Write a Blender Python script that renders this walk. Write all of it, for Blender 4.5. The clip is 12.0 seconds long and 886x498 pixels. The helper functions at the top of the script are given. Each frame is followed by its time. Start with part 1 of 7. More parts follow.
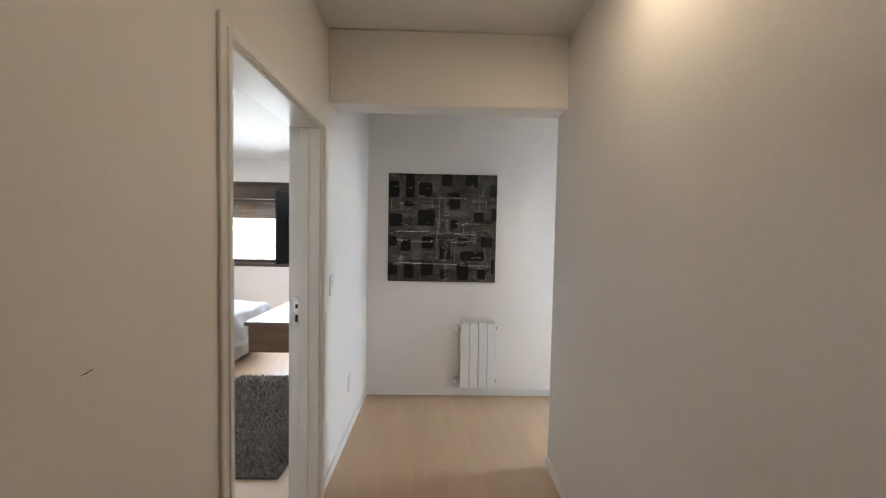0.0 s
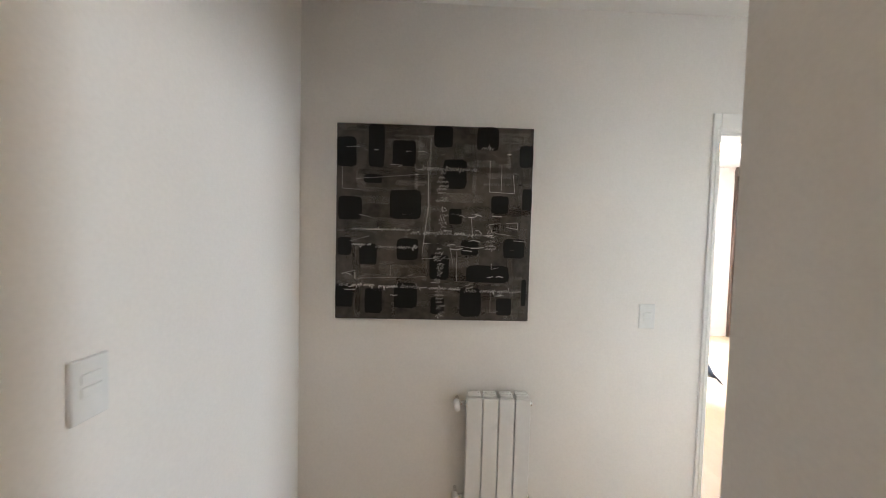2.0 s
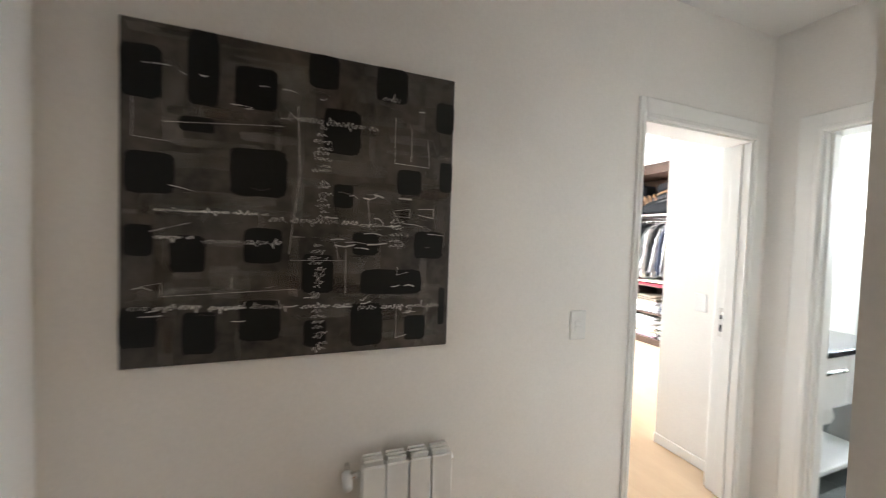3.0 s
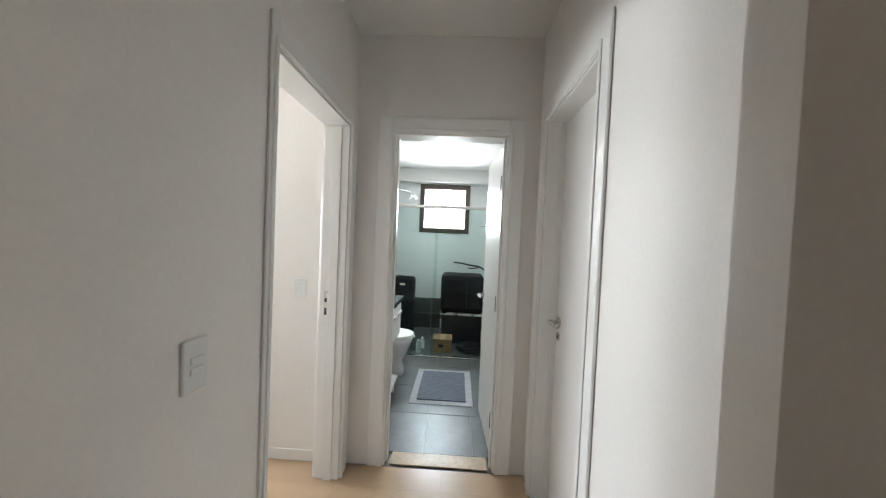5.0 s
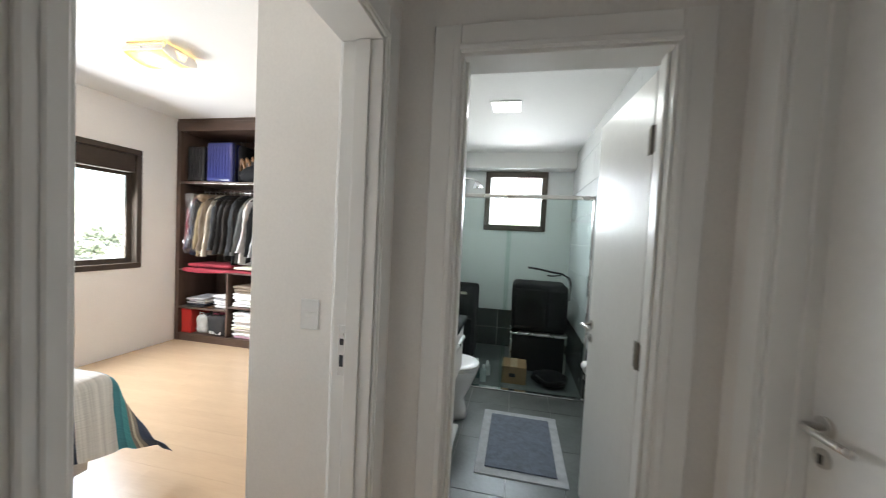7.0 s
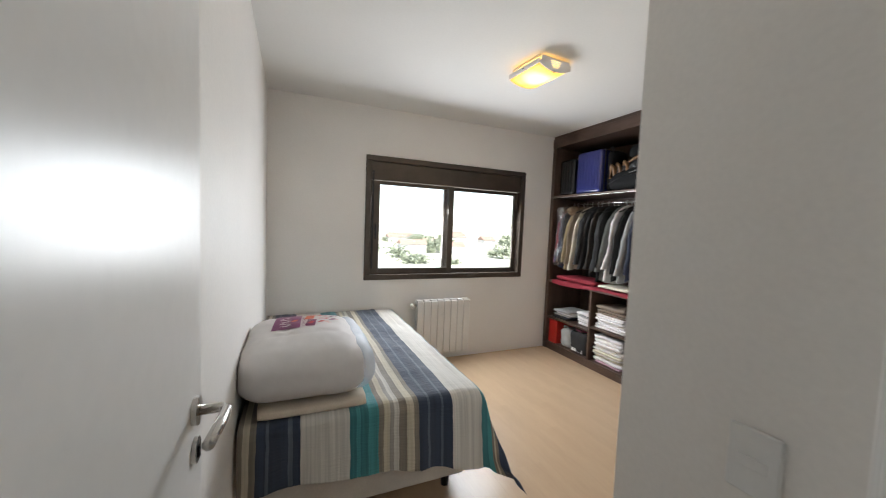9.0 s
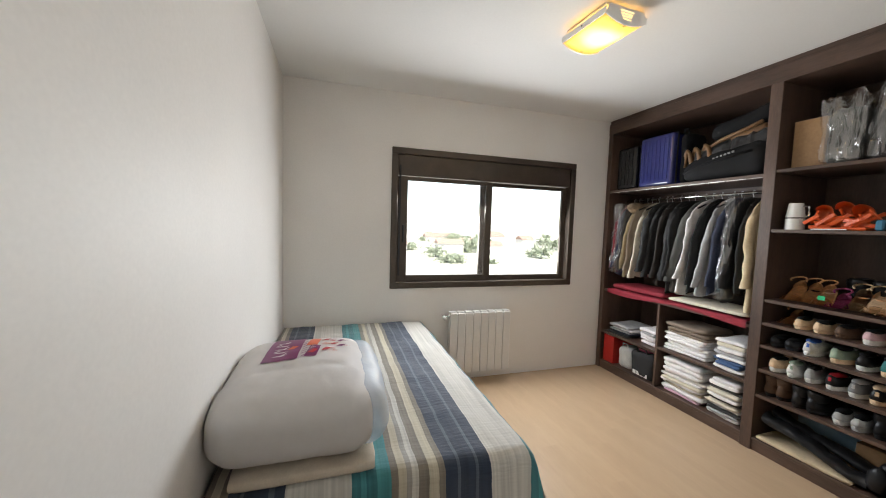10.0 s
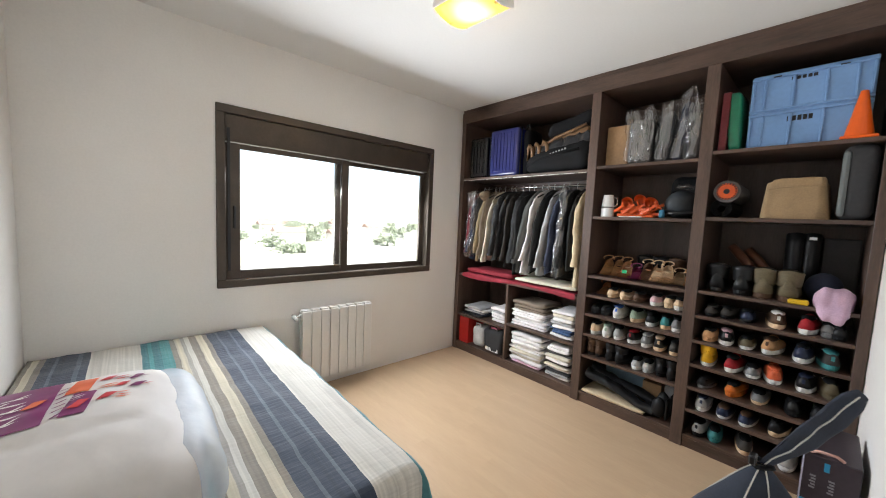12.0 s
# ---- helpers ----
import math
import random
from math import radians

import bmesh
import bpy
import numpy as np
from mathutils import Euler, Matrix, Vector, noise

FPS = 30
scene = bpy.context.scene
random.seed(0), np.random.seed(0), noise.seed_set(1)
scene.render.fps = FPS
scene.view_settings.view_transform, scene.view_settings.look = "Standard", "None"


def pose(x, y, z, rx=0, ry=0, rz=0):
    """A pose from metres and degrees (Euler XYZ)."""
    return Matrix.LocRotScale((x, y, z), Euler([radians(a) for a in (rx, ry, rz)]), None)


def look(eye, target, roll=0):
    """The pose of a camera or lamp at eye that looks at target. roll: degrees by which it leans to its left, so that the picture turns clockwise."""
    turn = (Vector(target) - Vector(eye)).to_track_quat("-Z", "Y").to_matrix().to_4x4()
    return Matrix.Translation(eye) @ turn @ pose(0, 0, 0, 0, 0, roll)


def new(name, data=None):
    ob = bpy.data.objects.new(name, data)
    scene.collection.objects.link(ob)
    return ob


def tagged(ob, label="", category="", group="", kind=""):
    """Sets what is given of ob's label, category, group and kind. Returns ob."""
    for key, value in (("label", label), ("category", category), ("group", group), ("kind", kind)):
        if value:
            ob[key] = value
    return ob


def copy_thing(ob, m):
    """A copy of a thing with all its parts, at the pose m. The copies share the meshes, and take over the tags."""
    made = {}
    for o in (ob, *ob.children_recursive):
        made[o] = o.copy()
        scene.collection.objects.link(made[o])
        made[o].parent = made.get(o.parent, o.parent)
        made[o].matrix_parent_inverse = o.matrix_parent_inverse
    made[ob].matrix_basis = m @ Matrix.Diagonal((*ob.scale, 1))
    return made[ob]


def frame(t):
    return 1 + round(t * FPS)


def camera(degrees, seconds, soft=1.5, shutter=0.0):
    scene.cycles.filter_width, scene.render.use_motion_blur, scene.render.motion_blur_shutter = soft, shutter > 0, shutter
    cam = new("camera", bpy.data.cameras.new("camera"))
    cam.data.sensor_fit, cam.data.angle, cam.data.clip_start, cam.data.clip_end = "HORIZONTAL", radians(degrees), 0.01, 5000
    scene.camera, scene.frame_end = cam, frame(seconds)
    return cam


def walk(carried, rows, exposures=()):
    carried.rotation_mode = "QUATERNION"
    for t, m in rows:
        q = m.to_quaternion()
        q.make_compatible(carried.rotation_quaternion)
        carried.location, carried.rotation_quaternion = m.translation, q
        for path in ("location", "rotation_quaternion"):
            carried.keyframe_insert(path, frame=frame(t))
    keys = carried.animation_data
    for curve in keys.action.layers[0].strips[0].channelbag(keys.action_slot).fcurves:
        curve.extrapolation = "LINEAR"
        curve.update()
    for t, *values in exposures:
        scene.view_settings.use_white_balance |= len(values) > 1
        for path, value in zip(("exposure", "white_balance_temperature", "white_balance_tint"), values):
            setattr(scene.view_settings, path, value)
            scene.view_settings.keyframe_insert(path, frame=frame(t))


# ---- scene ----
cam = camera(103.3, 12.0, 1.0, 0.3)
PATH = [
    (0, (-0.054, -0.149, 1.491), (-0.014, 1.849, 1.41), 1.1),
    (0.5, (0.02, 0.217, 1.519), (0.04, 2.215, 1.43), 1.0),
    (1, (0.001, 0.591, 1.513), (0.017, 2.589, 1.428), 1.1),
    (1.5, (-0.001, 0.924, 1.507), (0.021, 2.922, 1.413), 1.3),
    (2, (-0.004, 1.264, 1.496), (0.054, 3.262, 1.414), 1.4),
    (2.5, (0.002, 1.568, 1.469), (0.23, 3.554, 1.405), 1.6),
    (3, (0.015, 1.814, 1.462), (0.708, 3.689, 1.398), 1.9),
    (3.5, (0.081, 2.072, 1.473), (1.345, 3.62, 1.403), 2.4),
    (3.7, (0.108, 2.148, 1.478), (1.567, 3.515, 1.406), 2.7),
    (5.3, (0.406, 2.466, 1.426), (2.405, 2.453, 1.366), 2.7),
    (5.5, (0.501, 2.497, 1.43), (2.5, 2.478, 1.369), 2.8),
    (6, (0.723, 2.532, 1.419), (2.721, 2.574, 1.356), 2.8),
    (6.5, (0.961, 2.573, 1.443), (2.953, 2.739, 1.365), 2.8),
    (7, (1.194, 2.607, 1.427), (3.15, 3.016, 1.346), 2.8),
    (7.5, (1.39, 2.628, 1.461), (3.166, 3.543, 1.363), 2.4),
    (7.7, (1.418, 2.642, 1.484), (3.082, 3.745, 1.36), 2.6),
    (9.5, (1.791, 3.28, 1.482), (2.406, 5.179, 1.361), 1.9),
    (10, (1.867, 3.489, 1.498), (2.458, 5.395, 1.361), 1.8),
    (10.5, (1.877, 3.714, 1.482), (2.685, 5.538, 1.347), 2.1),
    (11, (1.917, 3.81, 1.496), (3.06, 5.444, 1.346), 2.5),
    (11.5, (1.929, 3.857, 1.472), (3.24, 5.359, 1.314), 2.7),
    (12, (1.89, 3.791, 1.465), (3.226, 5.269, 1.293), 2.6),
]
# seconds, stops, kelvin, tint
EXPOSURE = [(0.0, 4.35, 5950, 10), (0.5, 4.15, 5800, 10), (1.0, 4.05, 5900, 10), (1.5, 4.05, 6150, 10), (2.0, 4.25, 6300, 10), (2.5, 3.85, 6150, 10), (3.0, 3.95, 6450, 10), (3.7, 3.85, 6500, 10),
            (5.5, 2.85, 6400, 10), (6.5, 2.72, 6500, 10), (7.0, 2.5, 6500, 10), (7.5, 2.1, 6500, 10), (9.5, 1.45, 6600, 10), (10.5, 1.55, 6850, 10), (11.0, 1.65, 6850, 10), (12.0, 1.8, 6550, 10)]
walk(cam, [(t, look(eye, target, roll)) for t, eye, target, roll in PATH], EXPOSURE)

# ---- world, lights ----
world = bpy.data.worlds.new("world")
scene.world = world
world.use_nodes = True
_n = world.node_tree.nodes
_sky = _n.new("ShaderNodeTexSky")
_sky.sky_type, _sky.sun_disc = "NISHITA", False
_sky.sun_elevation, _sky.sun_rotation = radians(52), radians(200)
world.node_tree.links.new(_sky.outputs[0], _n["Background"].inputs[0])
_n["Background"].inputs[1].default_value = 0.15

H = 2.645          # ceiling height
HB = 2.48          # bathroom ceiling


def lamp(name, kind, place, watts, colour, size=0.2, size_y=None, aim=None, spread=180):
    data = bpy.data.lights.new(name, kind)
    data.energy, data.color = watts, colour
    ob = new(name, data)
    if kind == "AREA":
        data.shape = "RECTANGLE"
        data.size, data.size_y = size, size_y or size
        data.spread = radians(spread)
        ob.matrix_world = look(place, aim or (place[0], place[1] + 1e-4, place[2] - 1))
    else:
        data.shadow_soft_size = size
        ob.location = place
    return ob


DAY, WARM, NEUTRAL = (0.88, 0.93, 1.0), (1.0, 0.70, 0.40), (1.0, 0.93, 0.84)
_s = bpy.data.lights.new("sun", "SUN")
_s.energy, _s.angle, _s.color = 5.0, radians(0.5), (1.0, 0.95, 0.88)
new("sun", _s).matrix_world = look((0, 0, 30), (6, 14, 0))
lamp("window_light", "AREA", (3.3, 6.73, 1.5), 23, DAY, 1.6, 0.85, (3.3, 5.2, 0.85))
lamp("window_light", "AREA", (5.95, 2.66, 1.9), 3.1, DAY, 0.6, 0.6, (0.0, 2.5, 1.30), 110)
lamp("window_light", "AREA", (-2.3, 5.78, 1.5), 5.0, DAY, 1.7, 1.1, (-2.3, 4.4, 0.5))
lamp("hall_lamp", "AREA", (0.50, 0.9, 2.62), 0.29, (1.0, 0.75, 0.48), 0.12, 0.12)
lamp("room_lamp", "POINT", (3.275, 5.175, 2.52), 0.45, (1.0, 0.75, 0.42), 0.06)
lamp("bath_lamp", "AREA", (4.08, 2.75, 2.455), 1.2, (0.95, 1.0, 0.97), 0.2, 0.2)
lamp("bedroom_lamp", "AREA", (-2.52, 3.25, 2.53), 0.65, (0.92, 0.96, 1.0), 0.5, 0.5)
lamp("bedroom_spot", "AREA", (-4.02, 4.95, 2.615), 0.3, WARM, 0.06, 0.06)


# ---- materials ----
MATS = {}


def paint(name, colour, rough=0.6, var=0.06, scale=3.0, fine=60.0, bump=0.05, metal=0.0, coat=0.0, sheen=0.0,
          stretch=(1, 1, 1), random=0.0, alpha=None, depth=0.002, spec=None):
    """A surface with colour variation at two scales and fine relief."""
    if name in MATS:
        return MATS[name]
    m = bpy.data.materials.new(name)
    m.use_nodes = True
    t = m.node_tree
    b = t.nodes["Principled BSDF"]
    co = t.nodes.new("ShaderNodeTexCoord")
    mp = t.nodes.new("ShaderNodeMapping")
    mp.inputs["Scale"].default_value = stretch
    t.links.new(co.outputs["Object"], mp.inputs[0])
    big, small = t.nodes.new("ShaderNodeTexNoise"), t.nodes.new("ShaderNodeTexNoise")
    big.inputs["Scale"].default_value, big.inputs["Detail"].default_value = scale, 4
    small.inputs["Scale"].default_value, small.inputs["Detail"].default_value = fine, 3
    t.links.new(mp.outputs[0], big.inputs[0]), t.links.new(mp.outputs[0], small.inputs[0])
    add = t.nodes.new("ShaderNodeMath")
    add.operation = "MULTIPLY_ADD"
    t.links.new(big.outputs[0], add.inputs[0])
    add.inputs[1].default_value = 0.65
    sm = t.nodes.new("ShaderNodeMath")
    sm.operation = "MULTIPLY"
    t.links.new(small.outputs[0], sm.inputs[0])
    sm.inputs[1].default_value = 0.35
    t.links.new(sm.outputs[0], add.inputs[2])
    ramp = t.nodes.new("ShaderNodeValToRGB")
    lo = [max(0.0, c * (1 - var * 2.2)) for c in colour[:3]]
    hi = [min(1.0, c * (1 + var * 2.2)) for c in colour[:3]]
    ramp.color_ramp.elements[0].position, ramp.color_ramp.elements[1].position = 0.3, 0.7
    ramp.color_ramp.elements[0].color, ramp.color_ramp.elements[1].color = (*lo, 1), (*hi, 1)
    t.links.new(add.outputs[0], ramp.inputs[0])
    out = ramp.outputs[0]
    if random:
        info, hs, mr = t.nodes.new("ShaderNodeObjectInfo"), t.nodes.new("ShaderNodeHueSaturation"), t.nodes.new("ShaderNodeMapRange")
        t.links.new(info.outputs["Random"], mr.inputs[0])
        mr.inputs[3].default_value, mr.inputs[4].default_value = 1 - random, 1 + random
        t.links.new(mr.outputs[0], hs.inputs["Value"]), t.links.new(out, hs.inputs["Color"])
        out = hs.outputs[0]
    t.links.new(out, b.inputs["Base Color"])
    rr = t.nodes.new("ShaderNodeMapRange")
    t.links.new(big.outputs[0], rr.inputs[0])
    rr.inputs[3].default_value, rr.inputs[4].default_value = max(0.02, rough - 0.06), min(1, rough + 0.06)
    t.links.new(rr.outputs[0], b.inputs["Roughness"])
    b.inputs["Metallic"].default_value = metal
    b.inputs["Coat Weight"].default_value = coat
    b.inputs["Coat Roughness"].default_value = 0.15
    b.inputs["Sheen Weight"].default_value = sheen
    if spec is not None:
        b.inputs["Specular IOR Level"].default_value = spec
    if bump:
        bp = t.nodes.new("ShaderNodeBump")
        bp.inputs["Strength"].default_value, bp.inputs["Distance"].default_value = bump, depth
        t.links.new(add.outputs[0], bp.inputs["Height"]), t.links.new(bp.outputs[0], b.inputs["Normal"])
    if alpha is not None:
        b.inputs["Alpha"].default_value = alpha
    MATS[name] = m
    return m


def glow(name, colour, strength, core=0.0, reach=0.2):
    m = bpy.data.materials.new(name)
    m.use_nodes = True
    b = m.node_tree.nodes["Principled BSDF"]
    b.inputs["Base Color"].default_value = (*colour, 1)
    b.inputs["Emission Color"].default_value = (*colour, 1)
    b.inputs["Emission Strength"].default_value = strength
    if core:
        # frosted glass is brightest over the bulb
        t = m.node_tree
        co, ln, mr = t.nodes.new("ShaderNodeTexCoord"), t.nodes.new("ShaderNodeVectorMath"), t.nodes.new("ShaderNodeMapRange")
        ln.operation, mr.interpolation_type = "LENGTH", "SMOOTHSTEP"
        t.links.new(co.outputs["Object"], ln.inputs[0]), t.links.new(ln.outputs["Value"], mr.inputs[0])
        mr.inputs[1].default_value, mr.inputs[2].default_value, mr.inputs[3].default_value, mr.inputs[4].default_value = 0.08, reach, core, strength
        t.links.new(mr.outputs[0], b.inputs["Emission Strength"])
    return m


def glass(name, tint=(1, 1, 1), rough=0.0, ior=1.45):
    m = bpy.data.materials.new(name)
    m.use_nodes = True
    t = m.node_tree
    clear, gloss, mix, fr = (t.nodes.new("ShaderNodeBsdfTransparent"), t.nodes.new("ShaderNodeBsdfGlossy"),
                             t.nodes.new("ShaderNodeMixShader"), t.nodes.new("ShaderNodeFresnel"))
    clear.inputs[0].default_value = (*tint, 1)
    gloss.inputs["Roughness"].default_value = rough
    fr.inputs[0].default_value = ior
    t.links.new(fr.outputs[0], mix.inputs[0])
    t.links.new(clear.outputs[0], mix.inputs[1]), t.links.new(gloss.outputs[0], mix.inputs[2])
    t.links.new(mix.outputs[0], t.nodes["Material Output"].inputs[0])
    return m


WALL = paint("wall_paint", (0.84, 0.812, 0.77), 0.55, 0.025, 1.3, 90, 0.06)
CEIL = paint("ceiling_paint", (0.79, 0.78, 0.75), 0.75, 0.015, 1.0, 70, 0.05)
TRIMW = paint("white_lacquer", (0.85, 0.84, 0.81), 0.30, 0.012, 1.0, 30, 0.0)
DOORW = paint("door_lacquer", (0.83, 0.815, 0.785), 0.32, 0.02, 1.5, 40, 0.03)
PLANK = paint("maple_laminate", (0.545, 0.39, 0.25), 0.24, 0.03, 2.0, 18, 0.01, stretch=(5, 0.6, 1), random=0.016)
WENGE = paint("dark_wood", (0.085, 0.052, 0.038), 0.42, 0.22, 4.0, 40, 0.15, stretch=(3, 3, 0.5))
WENGE_H = paint("dark_wood_shelf", (0.085, 0.052, 0.038), 0.36, 0.22, 4.0, 40, 0.15, stretch=(3, 0.5, 3))
BRONZE = paint("bronze_aluminium", (0.075, 0.058, 0.044), 0.38, 0.10, 6.0, 80, 0.03, metal=0.35)
STEEL = paint("brushed_steel", (0.62, 0.60, 0.57), 0.28, 0.06, 8.0, 120, 0.04, metal=1.0)
CHROME = paint("chrome", (0.80, 0.80, 0.80), 0.08, 0.02, 8.0, 60, 0.0, metal=1.0)
RADW = paint("radiator_enamel", (0.80, 0.79, 0.76), 0.30, 0.02, 3.0, 50, 0.02)
PLASTW = paint("white_plastic", (0.78, 0.78, 0.76), 0.35, 0.02, 6.0, 60, 0.0)
BLACK = paint("black_fabric", (0.005, 0.005, 0.006), 0.9, 0.25, 8.0, 90, 0.08, spec=0.25)
BLACKP = paint("black_plastic", (0.006, 0.006, 0.007), 0.35, 0.15, 8.0, 90, 0.05)
TILEW = paint("white_wall_tile", (0.74, 0.76, 0.75), 0.10, 0.015, 2.0, 30, 0.0, random=0.01)
TILEG = paint("grey_floor_tile", (0.125, 0.138, 0.134), 0.34, 0.12, 5.0, 60, 0.08, random=0.05)
TILED = paint("dark_wall_tile", (0.055, 0.064, 0.061), 0.25, 0.12, 5.0, 60, 0.05, random=0.05)
GROUT = paint("grout", (0.33, 0.33, 0.31), 0.85, 0.08, 12.0, 80, 0.1)
CERAMIC = paint("white_ceramic", (0.80, 0.80, 0.78), 0.07, 0.01, 2.0, 20, 0.0)
PANE = glass("window_pane")
SHOWER = glass("shower_glass", (0.90, 0.955, 0.94), 0.0, 1.25)
WOODM = paint("walnut_veneer", (0.19, 0.105, 0.062), 0.35, 0.20, 4.0, 40, 0.08, stretch=(1, 0.25, 4))
WOODD = paint("glossy_dark_panel", (0.035, 0.018, 0.013), 0.10, 0.15, 3.0, 30, 0.0)


# ---- mesh helpers ----
ORG = {}


def thing(name, label, category, base=(0, 0, 0), group="", kind=""):
    ob = new(name)
    ob.location = base
    ORG[ob.name] = Vector(base)
    ob.empty_display_size = 0.1
    return tagged(ob, label, category, group, kind)


def solid(name, bm, material, smooth=False):
    me = bpy.data.meshes.new(name)
    bmesh.ops.recalc_face_normals(bm, faces=bm.faces)
    if smooth:
        for f in bm.faces:
            f.smooth = True
    bm.to_mesh(me)
    bm.free()
    me.materials.append(material)
    return me


def part(name, bm, material, parent=None, label="", smooth=False):
    """One mesh under a thing or a part; bm is in the world's metres (or the thing's own, when that stands at the origin)."""
    org = ORG.get(parent.name, Vector()) if parent else Vector()
    if org.length:
        bmesh.ops.translate(bm, verts=bm.verts, vec=-org)
    ob = new(name, solid(name, bm, material, smooth))
    if parent:
        ob.parent = parent
        ORG[ob.name] = org
    return tagged(ob, label)


def structure(name, bm, material, label, category):
    return tagged(new(name, solid(name, bm, material)), label, category, kind="structure")


def box(bm, lo, hi, bevel=0.0, seg=1):
    vs = bmesh.ops.create_cube(bm, size=1)["verts"]
    for v in vs:
        v.co = Vector([lo[i] + (v.co[i] + 0.5) * (hi[i] - lo[i]) for i in range(3)])
    if bevel:
        es = {e for v in vs for e in v.link_edges}
        bmesh.ops.bevel(bm, geom=list(es), offset=bevel, segments=seg, affect="EDGES", profile=0.5)
    return bm


def B(lo, hi, bevel=0.0, seg=1):
    return box(bmesh.new(), lo, hi, bevel, seg)


def cyl(bm, a, b, r, r2=None, seg=16):
    a, b = Vector(a), Vector(b)
    d = b - a
    m = Matrix.Translation((a + b) / 2) @ d.to_track_quat("Z", "Y").to_matrix().to_4x4()
    bmesh.ops.create_cone(bm, cap_ends=True, segments=seg, radius1=r, radius2=r if r2 is None else r2, depth=d.length, matrix=m)
    return bm


def ball(bm, c, r, u=16, v=10):
    r = (r, r, r) if isinstance(r, (int, float)) else r
    bmesh.ops.create_uvsphere(bm, u_segments=u, v_segments=v, radius=1, matrix=Matrix.Translation(c) @ Matrix.Diagonal((*r, 1)))
    return bm


def tube(bm, pts, r, seg=8):
    """A round bar along a line of points."""
    pts = [Vector(p) for p in pts]
    rings = []
    for i, p in enumerate(pts):
        d = (pts[min(i + 1, len(pts) - 1)] - pts[max(i - 1, 0)]).normalized()
        q = d.to_track_quat("Z", "Y")
        rings.append([bm.verts.new(p + q @ Vector((r * math.cos(a), r * math.sin(a), 0)))
                      for a in (2 * math.pi * k / seg for k in range(seg))])
    for a, b in zip(rings, rings[1:]):
        for k in range(seg):
            bm.faces.new((a[k], a[(k + 1) % seg], b[(k + 1) % seg], b[k]))
    bm.faces.new(rings[0]), bm.faces.new(rings[-1])
    return bm


def loft(bm, rings, cap=True):
    """Skin a list of closed rings of equal length."""
    vs = [[bm.verts.new(p) for p in r] for r in rings]
    n = len(vs[0])
    for a, b in zip(vs, vs[1:]):
        for k in range(n):
            bm.faces.new((a[k], a[(k + 1) % n], b[(k + 1) % n], b[k]))
    if cap:
        bm.faces.new(vs[0]), bm.faces.new(vs[-1])
    return bm


def sheet(bm, fn, nu, nv, uv=None):
    """A surface fn(u, v) for u, v in 0..1; uv: the texture place of the same."""
    vs = [[bm.verts.new(fn(i / nu, j / nv)) for j in range(nv + 1)] for i in range(nu + 1)]
    lay = bm.loops.layers.uv.new("UVMap") if uv else None
    for i in range(nu):
        for j in range(nv):
            f = bm.faces.new((vs[i][j], vs[i + 1][j], vs[i + 1][j + 1], vs[i][j + 1]))
            if uv:
                for lp, (a, b) in zip(f.loops, ((i, j), (i + 1, j), (i + 1, j + 1), (i, j + 1))):
                    lp[lay].uv = uv(a / nu, b / nv)
    return bm


def wall(name, axis, a, b, lo, hi, holes=(), top=H, mat=WALL, label="off-white painted plaster wall"):
    """A wall between a and b on its axis, from lo to hi along the other, with openings (from, to, sill, head)."""
    bm = bmesh.new()

    def piece(u0, u1, z0, z1):
        if u1 - u0 > 1e-4 and z1 - z0 > 1e-4:
            box(bm, (a, u0, z0) if axis == "x" else (u0, a, z0), (b, u1, z1) if axis == "x" else (u1, b, z1))
    at = lo
    for u0, u1, z0, z1 in sorted(holes):
        piece(at, u0, 0, top), piece(u0, u1, 0, z0), piece(u0, u1, z1, top)
        at = u1
    piece(at, hi, 0, top)
    return structure(name, bm, mat, label, "wall")


# ---- structure ----
structure("floor_slab", B((-4.6, -1.6, -0.2), (6.1, 6.8, -0.012)), GROUT, "grey screed under the floor boards", "floor")
wall("wall_hall_west", "x", -0.83, -0.68, -1.5, 3.06, [(0.905, 1.772, 0, 2.07)])
wall("wall_hall_east", "x", 0.695, 0.78, -1.5, 2.056)
wall("wall_hall_end_south", "y", -1.6, -1.5, -0.83, 0.78)
wall("wall_painting", "y", 3.06, 3.20, -0.83, 2.43, [(1.447, 2.30, 0, 2.07)])
wall("wall_bath_front", "x", 2.43, 2.57, 1.82, 3.66, [(2.125, 2.85, 0, 2.08)])
wall("wall_south_room", "y", 1.79, 1.955, 0.78, 2.43, [(1.515, 2.272, 0, 2.115)])
wall("wall_behind_south_door", "y", 1.68, 1.785, 0.78, 2.43)
wall("wall_bath_south", "y", 1.82, 1.95, 2.57, 5.97)
wall("wall_bath_north", "y", 3.40, 3.613, 2.57, 5.30)
wall("wall_bath_north_far", "y", 3.40, 3.613, 5.30, 5.97)
wall("wall_bath_end", "x", 5.83, 5.97, 1.95, 3.40, [(2.275, 3.034, 1.533, 2.266)])
wall("wall_room_west", "x", 1.31, 1.46, 3.20, 6.62)
wall("wall_room_window", "y", 6.62, 6.78, 1.31, 5.36, [(2.36, 4.24, 0.925, 2.155)])
wall("wall_room_east", "x", 5.22, 5.36, 3.613, 6.62)
wall("wall_bedroom_head", "x", -4.35, -4.20, -0.30, 5.65)
wall("wall_bedroom_window", "y", 5.65, 5.81, -4.35, -0.68, [(-3.55, -1.55, 0.93, 2.27)])
wall("wall_bedroom_south", "y", -0.45, -0.30, -4.35, -0.83)
